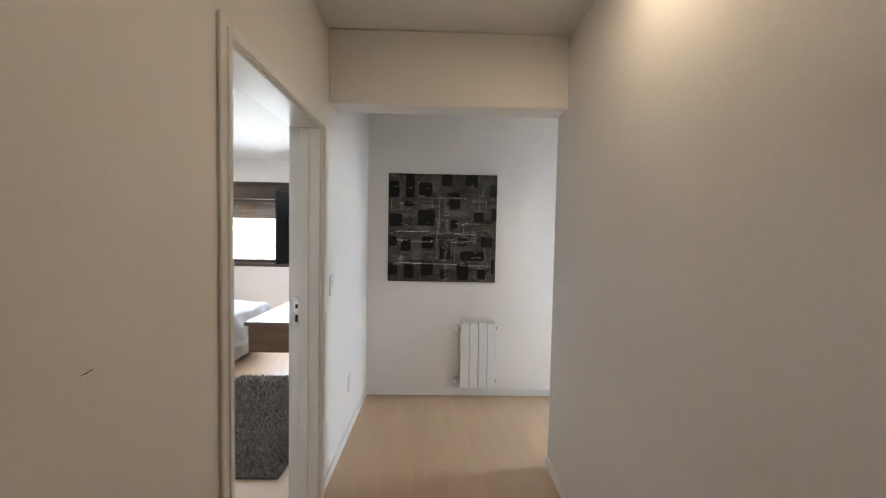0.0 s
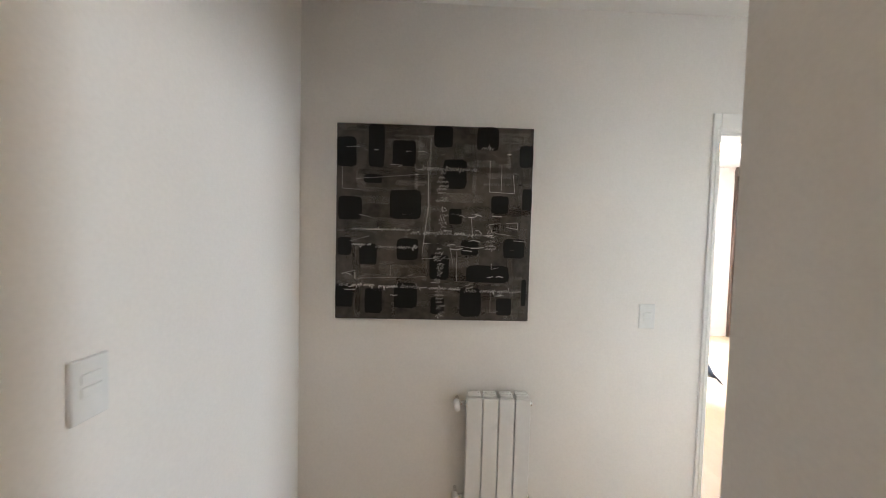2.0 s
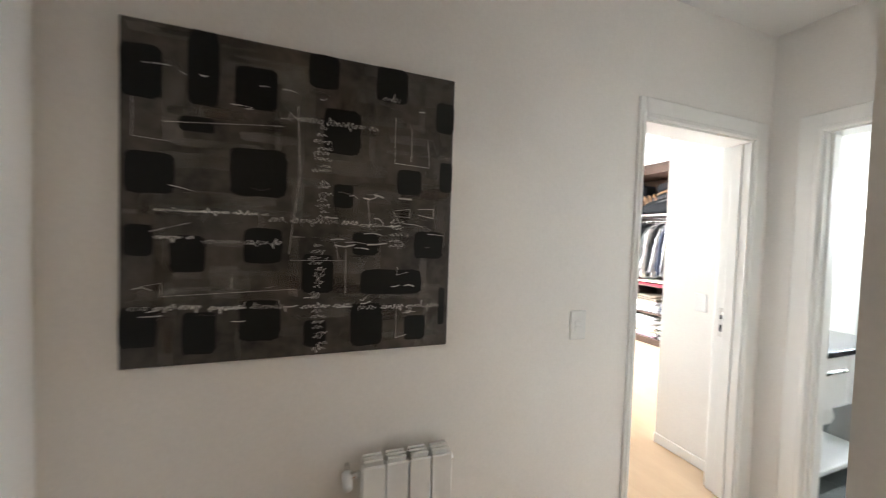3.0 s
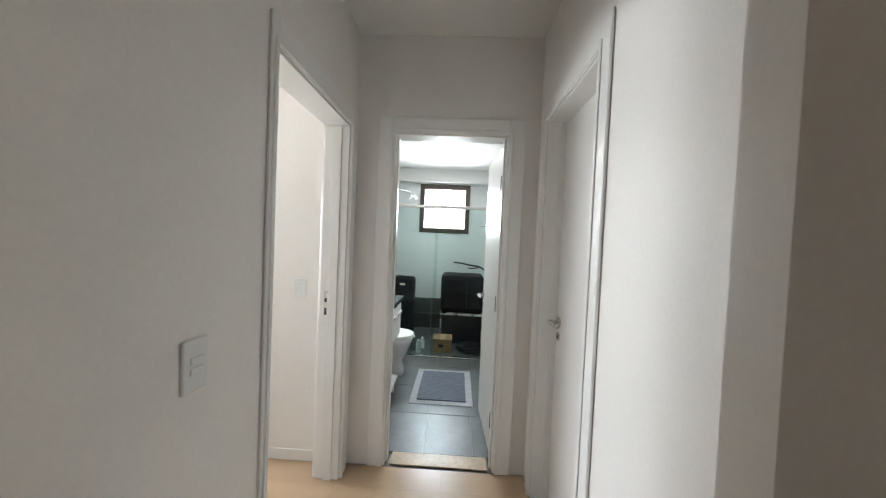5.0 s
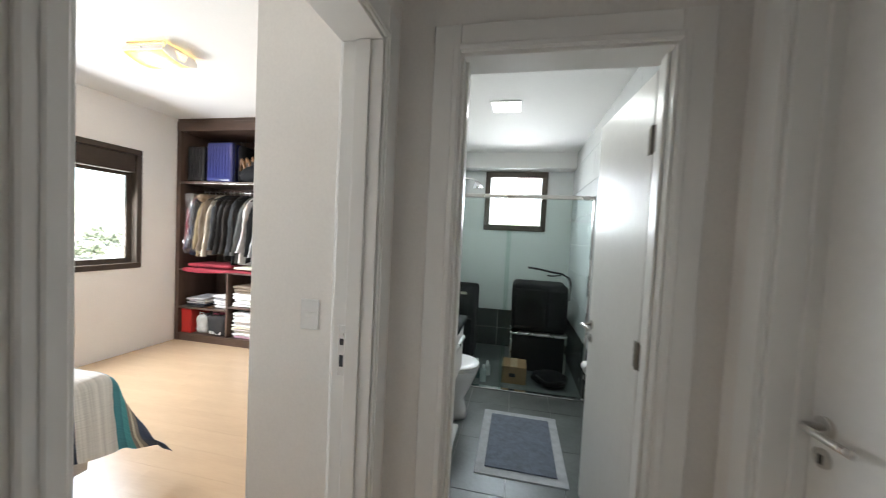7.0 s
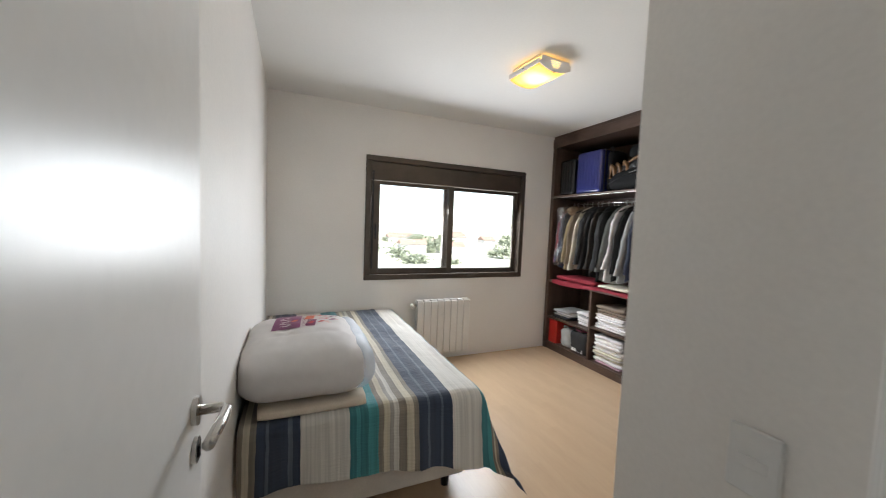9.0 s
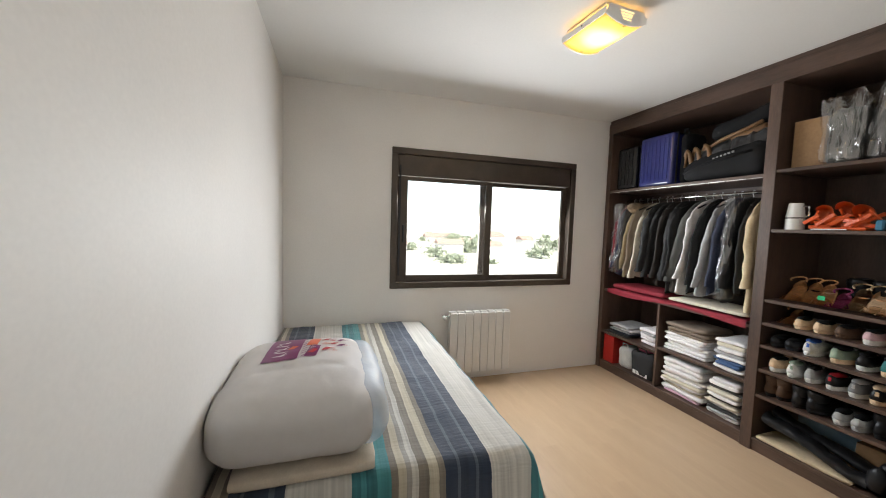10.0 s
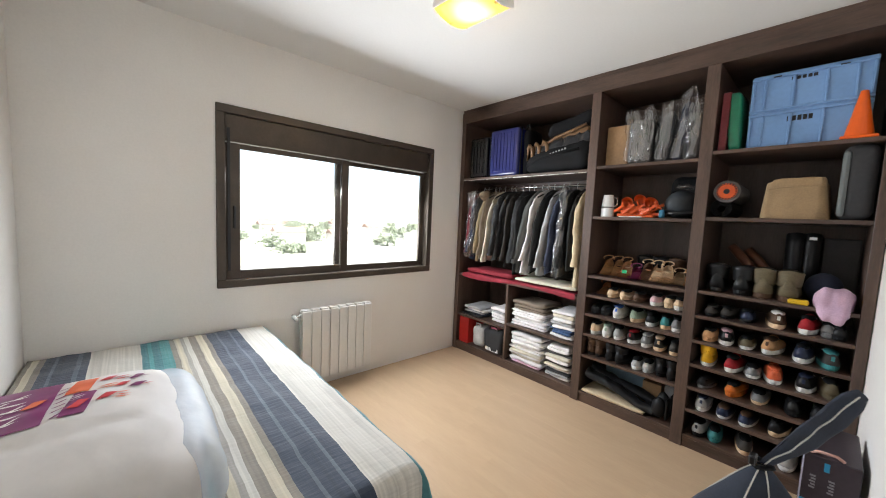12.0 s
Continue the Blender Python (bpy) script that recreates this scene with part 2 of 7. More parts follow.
wall("wall_bedroom_east", "x", -0.83, -0.68, 3.20, 5.65)
structure("beam", B((-0.68, 1.89, 2.228), (0.695, 2.052, H), 0.006), WALL, "off-white painted beam across the hall", "beam")
structure("ceiling", B((-4.6, -1.6, H), (6.1, 6.8, H + 0.12)), CEIL, "white painted ceiling", "ceiling")
_b = B((2.57, 1.95, HB), (5.62, 3.40, HB + 0.03))
box(_b, (5.62, 1.95, 2.29), (5.83, 3.40, HB + 0.03))
structure("ceiling_bathroom", _b, CEIL, "white plasterboard bathroom ceiling", "ceiling")


def baseboard(name, runs, h=0.07, t=0.012):
    bm = bmesh.new()
    for (x0, y0), (x1, y1), (nx, ny) in runs:
        lo = (min(x0, x1, x0 + nx * t, x1 + nx * t), min(y0, y1, y0 + ny * t, y1 + ny * t), 0.001)
        hi = (max(x0, x1, x0 + nx * t, x1 + nx * t), max(y0, y1, y0 + ny * t, y1 + ny * t), h)
        box(bm, lo, hi, 0.003)
    return structure(name, bm, TRIMW, "white painted skirting board", "skirting board")


baseboard("baseboard_hall", [((-0.68, 1.83), (-0.68, 3.048), (1, 0)), ((-0.68, -1.5), (-0.68, 0.84), (1, 0)), ((-0.68, 3.06), (1.38, 3.06), (0, -1)),
                             ((0.695, -1.5), (0.695, 2.056), (-1, 0)), ((0.695, 2.056), (0.78, 2.056), (0, 1)), ((0.78, 1.955), (1.43, 1.955), (0, 1))])
baseboard("baseboard_room", [((2.43, 3.205), (2.43, 3.66), (-1, 0)), ((1.46, 3.3), (1.46, 6.6), (1, 0)),
                             ((2.575, 3.613), (4.64, 3.613), (0, 1))])
baseboard("baseboard_bedroom", [((-4.2, 5.65), (-0.83, 5.65), (0, -1)), ((-0.83, 1.85), (-0.83, 5.6), (-1, 0))])


def door_frame(name, axis, a, b, u0, u1, head, trim=0.085, sides=(1, 1), near=None, label="white lacquered door frame with moulded architraves"):
    """Jambs lining an opening and a stepped architrave on one or both sides."""
    t = thing(name, label, "door frame", kind="structure")

    def bx(u, w, z0, z1, d0, d1, bev=0.004):
        return ((d0, u, z0), (d1, w, z1)) if axis == "x" else ((u, d0, z0), (w, d1, z1))
    j = 0.028
    for nm, u, w, z0, z1 in (("jamb", u0, u0 + j, 0, head), ("jamb", u1 - j, u1, 0, head), ("head_jamb", u0 + j, u1 - j, head - j, head)):
        part(nm, B(*bx(u, w, z0 + 0.001, z1, a - 0.0006, b + 0.0006), 0.002), TRIMW, t)
    for nm, u, w, z0, z1 in (("door_stop", u0 + j, u0 + j + 0.012, 0, head - j), ("door_stop", u1 - j - 0.012, u1 - j, 0, head - j)):
        mid = (a + b) / 2
        part(nm, B(*bx(u, w, z0 + 0.001, z1, mid - 0.03, mid + 0.02), 0.002), TRIMW, t)
    for side, on in zip((-1, 1), sides):
        if not on:
            continue
        for lip, d, w0, w1 in ((0, 0.013, 0.0, trim), (1, 0.019, 0.004, 0.026)):
            back = 0.0128 if lip else 0.0008
            f0, f1 = (a - d, a - back) if side < 0 else (b + back, b + d)
            bm = bmesh.new()
            o = j * 0.6
            n1 = min(w1, near) if near else w1
            n0 = min(w0, near - 0.012) if near else w0
            for lo, hi in (bx(u0 + o - n1, u0 + o - n0, 0.001, head - o + w1, f0, f1), bx(u1 - o + w0, u1 - o + w1, 0.001, head - o + w1, f0, f1),
                           bx(u0 + o - w0, u1 - o + w0, head - o + w0, head - o + w1, f0, f1)):
                box(bm, lo, hi, 0.003)
            part("architrave" if lip == 0 else "moulding", bm, TRIMW, t)
    return t


door_frame("door_frame_1", "x", -0.83, -0.68, 0.905, 1.772, 2.07, 0.055)
door_frame("door_frame_2", "y", 3.06, 3.20, 1.447, 2.30, 2.07, 0.10, (1, 1), 0.040)
door_frame("door_frame_3", "x", 2.43, 2.57, 2.125, 2.85, 2.08, 0.095)
door_frame("door_frame_4", "y", 1.79, 1.955, 1.515, 2.272, 2.115, 0.09, (0, 1))


def strike(parent, at, n, z):
    """A steel strike plate with its two holes, on a jamb whose face looks along n."""
    x, y = at
    p = part("strike_plate", B((x - 0.001 if n[0] else x - 0.012, y - 0.012 if n[0] else y - 0.001, z - 0.085),
                               (x + 0.001 if n[0] else x + 0.012, y + 0.012 if n[0] else y + 0.001, z + 0.085)), STEEL, parent, "steel strike plate")
    for dz, hh in ((0.03, 0.022), (-0.035, 0.04)):
        part("keyhole_slot", B((x - 0.0016 if n[0] else x - 0.007, y - 0.007 if n[0] else y - 0.0016, z + dz - hh / 2),
                               (x + 0.0016 if n[0] else x + 0.007, y + 0.007 if n[0] else y + 0.0016, z + dz + hh / 2)), BLACKP, p, "dark slot")


strike(bpy.data.objects["door_frame_2"], (2.271, 3.165), (1, 0), 1.02)
strike(bpy.data.objects["door_frame_1"], (-0.80, 1.743), (0, 1), 1.06)


def lever(parent, base, out, along, z):
    """A steel lever handle on a rose, and a key rose below; out: away from the leaf, along: the way the lever points."""
    base, out, along = Vector((*base, z)), Vector((*out, 0)), Vector((*along, 0))
    h = part("handle", tube(bmesh.new(), [base + out * 0.002, base + out * 0.045, base + out * 0.055 + along * 0.012, base + out * 0.052 + along * 0.06, base + out * 0.046 + along * 0.125], 0.0095, 10),
             STEEL, parent, "brushed steel lever handle", True)
    bm = bmesh.new()
    cyl(bm, base, base + out * 0.009, 0.026, seg=20)
    part("rose", bm, STEEL, h)
    bm = bmesh.new()
    cyl(bm, base - Vector((0, 0, 0.075)), base - Vector((0, 0, 0.075)) + out * 0.007, 0.023, seg=20)
    part("key_rose", bm, STEEL, h)
    bm = bmesh.new()
    k = base - Vector((0, 0, 0.078))
    box(bm, k - Vector((0.004, 0.004, 0.011)) + out * 0.004, k + Vector((0.004, 0.004, 0.011)) + out * 0.006)
    part("keyhole", bm, BLACKP, h)


# closed door of the south room
d = thing("door_1", "closed white lacquered flush door with steel lever", "door", (1.91, 1.84, 0), kind="structure")
part("leaf", B((1.545, 1.825, 0.006), (2.243, 1.86, 2.085), 0.003), DOORW, d)
lever(d, (2.188, 1.86), (0, 1), (-1, 0), 1.012)
# bathroom door, open against the south wall
d = thing("door_2", "open white lacquered bathroom door with steel hinges", "door", (2.575, 2.16, 0), kind="structure")
leaf = part("leaf", B((2.585, 2.115, 0.008), (3.245, 2.15, 2.048), 0.003), DOORW, d)
lever(d, (3.19, 2.15), (0, 1), (-1, 0), 0.985)
for z in (0.25, 1.02, 1.80):
    bm = cyl(bmesh.new(), (2.578, 2.155, z - 0.05), (2.578, 2.155, z + 0.05), 0.009, seg=10)
    box(bm, (2.545, 2.152, z - 0.048), (2.61, 2.156, z + 0.048))
    part("hinge", bm, paint("dull_hinge", (0.22, 0.20, 0.17), 0.4, 0.1, 8, 60, 0.02, metal=0.9), d)
d.rotation_euler = (0, 0, radians(3.5))
# door of the dressing room, folded back along its west wall
d = thing("door_3", "open white glossy door folded back against wall", "door", (1.50, 3.21, 0), kind="structure")
part("hinge_strip", B((1.4495, 3.2018, 0.008), (1.4775, 3.2148, 2.03), 0.002), DOORW, d)
part("leaf", B((1.478, 3.215, 0.008), (1.513, 3.875, 2.03), 0.003), DOORW, d)
lever(d, (1.513, 3.815), (1, 0), (0, -1), 1.125)


def floor_planks(name, x0, x1, y0, y1, w=0.192, length=1.28, seed=1):
    """Laminate boards laid along y, each a piece of its own."""
    rnd = random.Random(seed)
    fl = thing(name, "light maple laminate floor boards", "floor", kind="structure")
    cache = {}
    x = x0
    while x < x1 - 0.01:
        xe = min(x + w, x1)
        y = y0 - rnd.random() * length
        while y < y1 - 0.01:
            a, b = max(y, y0), min(y + length, y1)
            if b - a > 0.01:
                key = (round(xe - x, 3), round(b - a, 3))
                if key not in cache:
                    cache[key] = solid("plank", B((0, 0, -0.010), (key[0] - 0.0002, key[1] - 0.0002, 0), 0.0002), PLANK)
                o = new("plank", cache[key])
                o.parent, o.location = fl, (x, a, 0)
            y += length
        x = xe
    return fl


def tiles(name, label, origin, du, dv, nu, nv, su, sv, mat, gap=0.003, thick=0.006, rows=None):
    """Rectangular tiles on a plane from origin along du, dv (unit axes), su by sv each; rows: (offset, size) along v."""
    t = thing(name, label, "tiles", kind="structure")
    du, dv = Vector(du), Vector(dv)
    n = du.cross(dv)
    cache = {}
    for i in range(math.ceil(nu / su - 1e-6)):
        for j in range(math.ceil(nv / sv - 1e-6)):
            w, h = min(su, nu - i * su), min(sv, nv - j * sv)
            key = (round(w, 3), round(h, 3))
            if w < 0.01 or h < 0.01:
                continue
            if key not in cache:
                bm = B((gap / 2, gap / 2, 0), (w - gap / 2, h - gap / 2, thick), 0.001)
                bm.transform(Matrix((du, dv, n)).transposed().to_4x4())
                cache[key] = solid("tile", bm, mat)
            o = new("tile", cache[key])
            o.parent, o.location = t, Vector(origin) + du * (i * su) + dv * (j * sv)
    return t


# ---- windows ----
def sliding_window(name, axis_y, x0, x1, z0, z1, box_h, label, lowered=0.0, right_proud=True):
    """A two-leaf sliding window in bronze aluminium with a shutter box above; the wall's inner face lies at y = axis_y."""
    y = axis_y
    t = thing(name, label, "window", ((x0 + x1) / 2, y, z0), kind="structure")
    f = 0.055
    for nm, lo, hi in (("frame_bar", (x0, y - 0.018, z0), (x1, y + 0.09, z0 + f)), ("frame_bar", (x0, y - 0.018, z1 - f), (x1, y + 0.09, z1)),
                       ("frame_post", (x0, y - 0.018, z0 + f), (x0 + f, y + 0.09, z1 - f)), ("frame_post", (x1 - f, y - 0.018, z0 + f), (x1, y + 0.09, z1 - f))):
        part(nm, B(lo, hi, 0.004), BRONZE, t)
    zt = z1 - f - box_h
    part("shutter_box", B((x0 + f, y + 0.004, zt + 0.006), (x1 - f, y + 0.14, z1 - f), 0.004), BRONZE, t)
    part("shutter_strap", B((x0 + f + 0.012, y - 0.006, z0 + 0.12), (x0 + f + 0.03, y - 0.002, z1 - 0.15)), BLACKP, t, "dark shutter strap")
    xm = (x0 + x1) / 2 - 0.01
    for nm, a, b, dy in (("sash", x0 + f + 0.001, xm + 0.042, 0.022), ("sash", xm - 0.066, x1 - f - 0.001, 0.056)):
        s = 0.062 if dy < 0.03 else 0.05
        bm = bmesh.new()
        zb, ze = z0 + f, zt
        a0 = a
        a = a + (0.034 if dy < 0.03 else 0)
        box(bm, (a0, y + dy, zb), (a + s, y + dy + 0.03, ze), 0.003), box(bm, (b - s, y + dy, zb), (b, y + dy + 0.03, ze), 0.003)
        box(bm, (a + s, y + dy, zb), (b - s, y + dy + 0.03, zb + s), 0.003), box(bm, (a + s, y + dy, ze - 0.035), (b - s, y + dy + 0.03, ze), 0.003)
        sash = part(nm, bm, BRONZE, t)
        p = part("pane", B((a + s, y + dy + 0.012, zb + s), (b - s, y + dy + 0.016, ze - 0.035)), PANE, sash)
        p.visible_shadow = False
    part("latch", B((x0 + f + 0.05, y + 0.008, z0 + 0.42), (x0 + f + 0.068, y + 0.021, z0 + 0.58), 0.004), BLACKP, t)
    part("sill", B((x0 + 0.01, y + 0.0905, z0 - 0.012), (x1 - 0.01, y + 0.19, z0 + 0.03)), BRONZE, t)
    if lowered:
        n = int(lowered / 0.045)
        for k in range(n):
            zz = zt - 0.045 * (k + 1)
            part("shutter_slat", B((x0 + f, y + 0.108, zz + 0.0002), (x1 - f, y + 0.120, zz + 0.0448), 0.003), paint("shutter_slat", (0.16, 0.11, 0.075), 0.5, 0.1, 6, 60, 0.05), t)
    return t


sliding_window("window_1", 6.62, 2.343, 4.255, 0.91, 2.17, 0.19, "bronze aluminium sliding window with open shutter")
sliding_window("window_2", 5.65, -3.57, -1.53, 0.915, 2.29, 0.22, "bronze aluminium sliding window with half-lowered shutter", 0.33)
# bathroom window, tilted open
t = thing("window_3", "small bronze aluminium tilting bathroom window", "window", (5.82, 2.655, 1.533), kind="structure")
for nm, lo, hi in (("frame_bar", (5.80, 2.265, 1.523), (5.90, 3.044, 1.595)), ("frame_bar", (5.80, 2.265, 2.20), (5.90, 3.044, 2.276)),
                   ("frame_post", (5.80, 2.265, 1.595), (5.90, 2.335, 2.20)), ("frame_post", (5.80, 2.974, 1.595), (5.90, 3.044, 2.20))):
    part(nm, B(lo, hi, 0.004), BRONZE, t)
p = part("pane", B((5.86, 2.335, 1.595), (5.864, 2.974, 2.20)), PANE, t)
p.visible_shadow = False
part("winder_arm", tube(bmesh.new(), [(5.80, 2.58, 1.60), (5.76, 2.60, 1.615), (5.70, 2.52, 1.65)], 0.006), STEEL, t)

# ---- hall things ----
_s = bmesh.new()
for y0, z0, y1, z1 in ((0.476, 1.2275, 0.484, 1.2295), (0.484, 1.2288, 0.491, 1.2308), (0.491, 1.2302, 0.496, 1.233)):
    box(_s, (-0.6800, y0, z0), (-0.6794, y1, z1))
part("scuff_mark", _s, paint("dark_scuff", (0.16, 0.13, 0.10), 0.8), bpy.data.objects["wall_hall_west"])
CANVAS = paint("dark_canvas", (0.038, 0.032, 0.027), 0.45, 0.75, 4.0, 26, 0.25, spec=0.4)
BLACKOIL = paint("black_oil_paint", (0.003, 0.0028, 0.0026), 0.55, 0.3, 9.0, 60, 0.3, spec=0.3)
GREYOIL = paint("grey_oil_paint", (0.16, 0.147, 0.128), 0.6, 0.55, 9.0, 60, 0.3, spec=0.3, alpha=0.46)
BROWNOIL = paint("brown_oil_paint", (0.10, 0.068, 0.048), 0.6, 0.42, 14.0, 70, 0.3, spec=0.2, alpha=0.4)
WHITEOIL = paint("white_paint_line", (0.50, 0.48, 0.45), 0.6, 0.2, 20.0, 80, 0.1)


def painting():
    x0, x1, z0, z1, y = -0.489, 0.489, 1.063, 2.036, 3.027
    t = thing("painting", "dark abstract canvas with black squares and scribbles", "painting", (0, 3.06, z0))
    part("canvas", B((x0, y, z0), (x1, 3.058, z1), 0.003), CANVAS, t)
    rnd = random.Random(3)

    def place(u, v, d=0.0):
        return Vector((x0 + u * (x1 - x0), y - 0.0006 - d, z1 - v * (z1 - z0)))

    def blob(u0, v0, u1, v1, d=0.0006, rough=0.012):
        bm = bmesh.new()
        ring = []
        n = 40
        for k in range(n):
            a = 2 * math.pi * k / n
            c, s = math.cos(a), math.sin(a)
            e = 0.32
            px, py = math.copysign(abs(c) ** e, c), math.copysign(abs(s) ** e, s)
            w = 1 + rnd.uniform(-rough, rough) * 3
            ring.append(place(min(1, max(0, (u0 + u1) / 2 + px * w * (u1 - u0) / 2)), min(1, max(0, (v0 + v1) / 2 + py * w * (v1 - v0) / 2)), d))
        bm.faces.new([bm.verts.new(p) for p in ring])
        return bm
    for u0, v0, u1, v1 in ((0.11, 0.23, 0.28, 0.255), (0.15, 0.32, 0.36, 0.345), (0.30, 0.28, 0.46, 0.31), (0.46, 0.20, 0.48, 0.55), (0.69, 0.14, 0.71, 0.36),
                           (0.76, 0.23, 0.93, 0.26), (0.76, 0.50, 0.95, 0.53), (0.05, 0.52, 0.5, 0.54), (0.44, 0.60, 0.47, 0.80), (0.22, 0.70, 0.3, 0.80),
                           (0.58, 0.46, 0.66, 0.56), (0.10, 0.10, 0.15, 0.34), (0.41, 0.05, 0.48, 0.2), (0.62, 0.09, 0.7, 0.16), (0.56, 0.80, 0.9, 0.815)):
        part("grey_smear", blob(u0, v0, u1, v1, 0.0003, 0.03), GREYOIL, t)
    for k in range(96):
        u, v = rnd.uniform(0, 0.95), rnd.uniform(0, 0.95)
        w, h = (rnd.uniform(.05, .3), rnd.uniform(.012, .05)) if k % 3 else (rnd.uniform(.015, .05), rnd.uniform(.06, .28))
        part("grey_smear" if k % 4 else "brown_smear", blob(u, v, min(1, u + w), min(1, v + h), 0.00031 + k * 0.000003, 0.05), GREYOIL if k % 4 else BROWNOIL, t)
    for q in ((0.0, .07, .10, .22), (.16, .0, .24, .22), (.28, .08, .40, .21), (.49, .0, .585, .11), (.71, 0, .82, .12), (.93, .09, 1, .20), (.54, .17, .66, .32),
              (.14, .255, .23, .30), (.27, .33, .43, .48), (.01, .37, .13, .49), (.79, .35, .88, .44), (.575, .42, .64, .50), (.95, .31, 1, .42), (.01, .58, .08, .67),
              (.12, .61, .21, .72), (.31, .58, .42, .69), (.64, .58, .73, .66), (.86, .57, .97, .67), (.48, .66, .58, .79), (.67, .71, .89, .80), (0, .82, .09, .94),
              (.15, .84, .24, .97), (.30, .81, .42, .94), (.49, .88, .56, .97), (.64, .83, .75, .98), (.83, .88, .91, .97), (.96, .78, .985, .92)):
        part("black_square", blob(*q), BLACKOIL, t)

    def scrawl(pts, w=0.0013):
        bm = bmesh.new()
        for (a, b), (c, d) in zip(pts, pts[1:]):
            p, q = place(a, b, 0.001), place(c, d, 0.001)
            n = Vector((-(q - p).z, 0, (q - p).x))
            if n.length < 1e-6:
                continue
            n = n.normalized() * w * rnd.uniform(0.5, 1.2)
            bm.faces.new([bm.verts.new(v) for v in (p + n, p - n, q - n, q + n)])
        return bm

    def cursive(u0, u1, v, h):
        """Loose handwriting: loops of uneven height in words."""
        words, u = [], u0
        while u < u1:
            n = rnd.randint(14, 44)
            pts = []
            for k in range(n):
                tall = h * (1.9 if rnd.random() < .10 else rnd.uniform(.35, .9))
                pts.append((u + 0.0028 * math.sin(k * 2.1), v + tall * math.sin(k * 1.35) + rnd.uniform(-.001, .001)))
                u += 0.0027 * rnd.uniform(.5, 1.7)
                if u > u1:
                    break
            words.append(pts)
            u += rnd.uniform(.004, .014)
        return words
    for u0, u1, v, h in ((.08, .38, .535, .006), (.38, .66, .55, .010), (.66, .80, .555, .006), (.08, .18, .615, .008), (.20, .42, .625, .009), (.02, .20, .825, .009),
                         (.22, .44, .83, .011), (.48, .64, .835, .009), (.66, .97, .845, .011), (.43, .72, .22, .012), (.73, .80, .11, .012)):
        for w in cursive(u0, u1, v, h):
            part("white_scrawl", scrawl(w, rnd.choice((0.0007, 0.0010, 0.0018))), WHITEOIL, t)
    for k in range(70):
        # dragged dashes of pale paint, mostly along the lines of writing
        u, v = rnd.uniform(.03, .92), rnd.choice((.13, .22, .45, .535, .56, .62, .775, .83, .86)) + rnd.gauss(0, .012)
        n = rnd.uniform(.015, .07)
        part("pale_dash", scrawl([(u, v), (u + n * .5, v + rnd.gauss(0, .003)), (u + n, v + rnd.gauss(0, .006))], rnd.uniform(.0008, .0026)), WHITEOIL if k % 3 else GREYOIL, t)
    for u, v0, v1 in ((.54, .24, .40), (.55, .42, .55), (.53, .63, .81), (.54, .85, .98), (.80, .54, .64)):
        v = v0
        while v < v1:
            for w in cursive(u - rnd.uniform(.008, .035), u + rnd.uniform(.008, .035), v, .008):
                part("white_scrawl", scrawl(w, 0.0009), WHITEOIL, t)
            v += rnd.uniform(.013, .024)
    for q in (((.05, .76), (.10, .75), (.10, .79), (.46, .775)), ((.78, .17), (.78, .33), (.91, .335)), ((.84, .20), (.84, .32)), ((.90, .24), (.91, .33)),
              ((.78, .50), (.84, .49), (.84, .52), (.79, .52), (.78, .50)), ((.87, .49), (.93, .485), (.93, .52), (.87, .51)), ((.44, .68), (.62, .68)),
              ((.69, .46), (.70, .57)), ((.62, .64), (.62, .80)), ((.03, .22), (.03, .33), (.12, .335)), ((.80, .86), (.80, .96), (.84, .95)), ((.07, .60), (.17, .57)),
              ((.46, .18), (.47, .4), (.44, .66)), ((.28, .77), (.28, .72)), ((.80, .70), (.80, .73), (.84, .72)), ((.10, .28), (.42, .25)), ((.58, .60), (.6, .7))):
        part("white_line", scrawl(q, 0.0008), WHITEOIL, t)


painting()


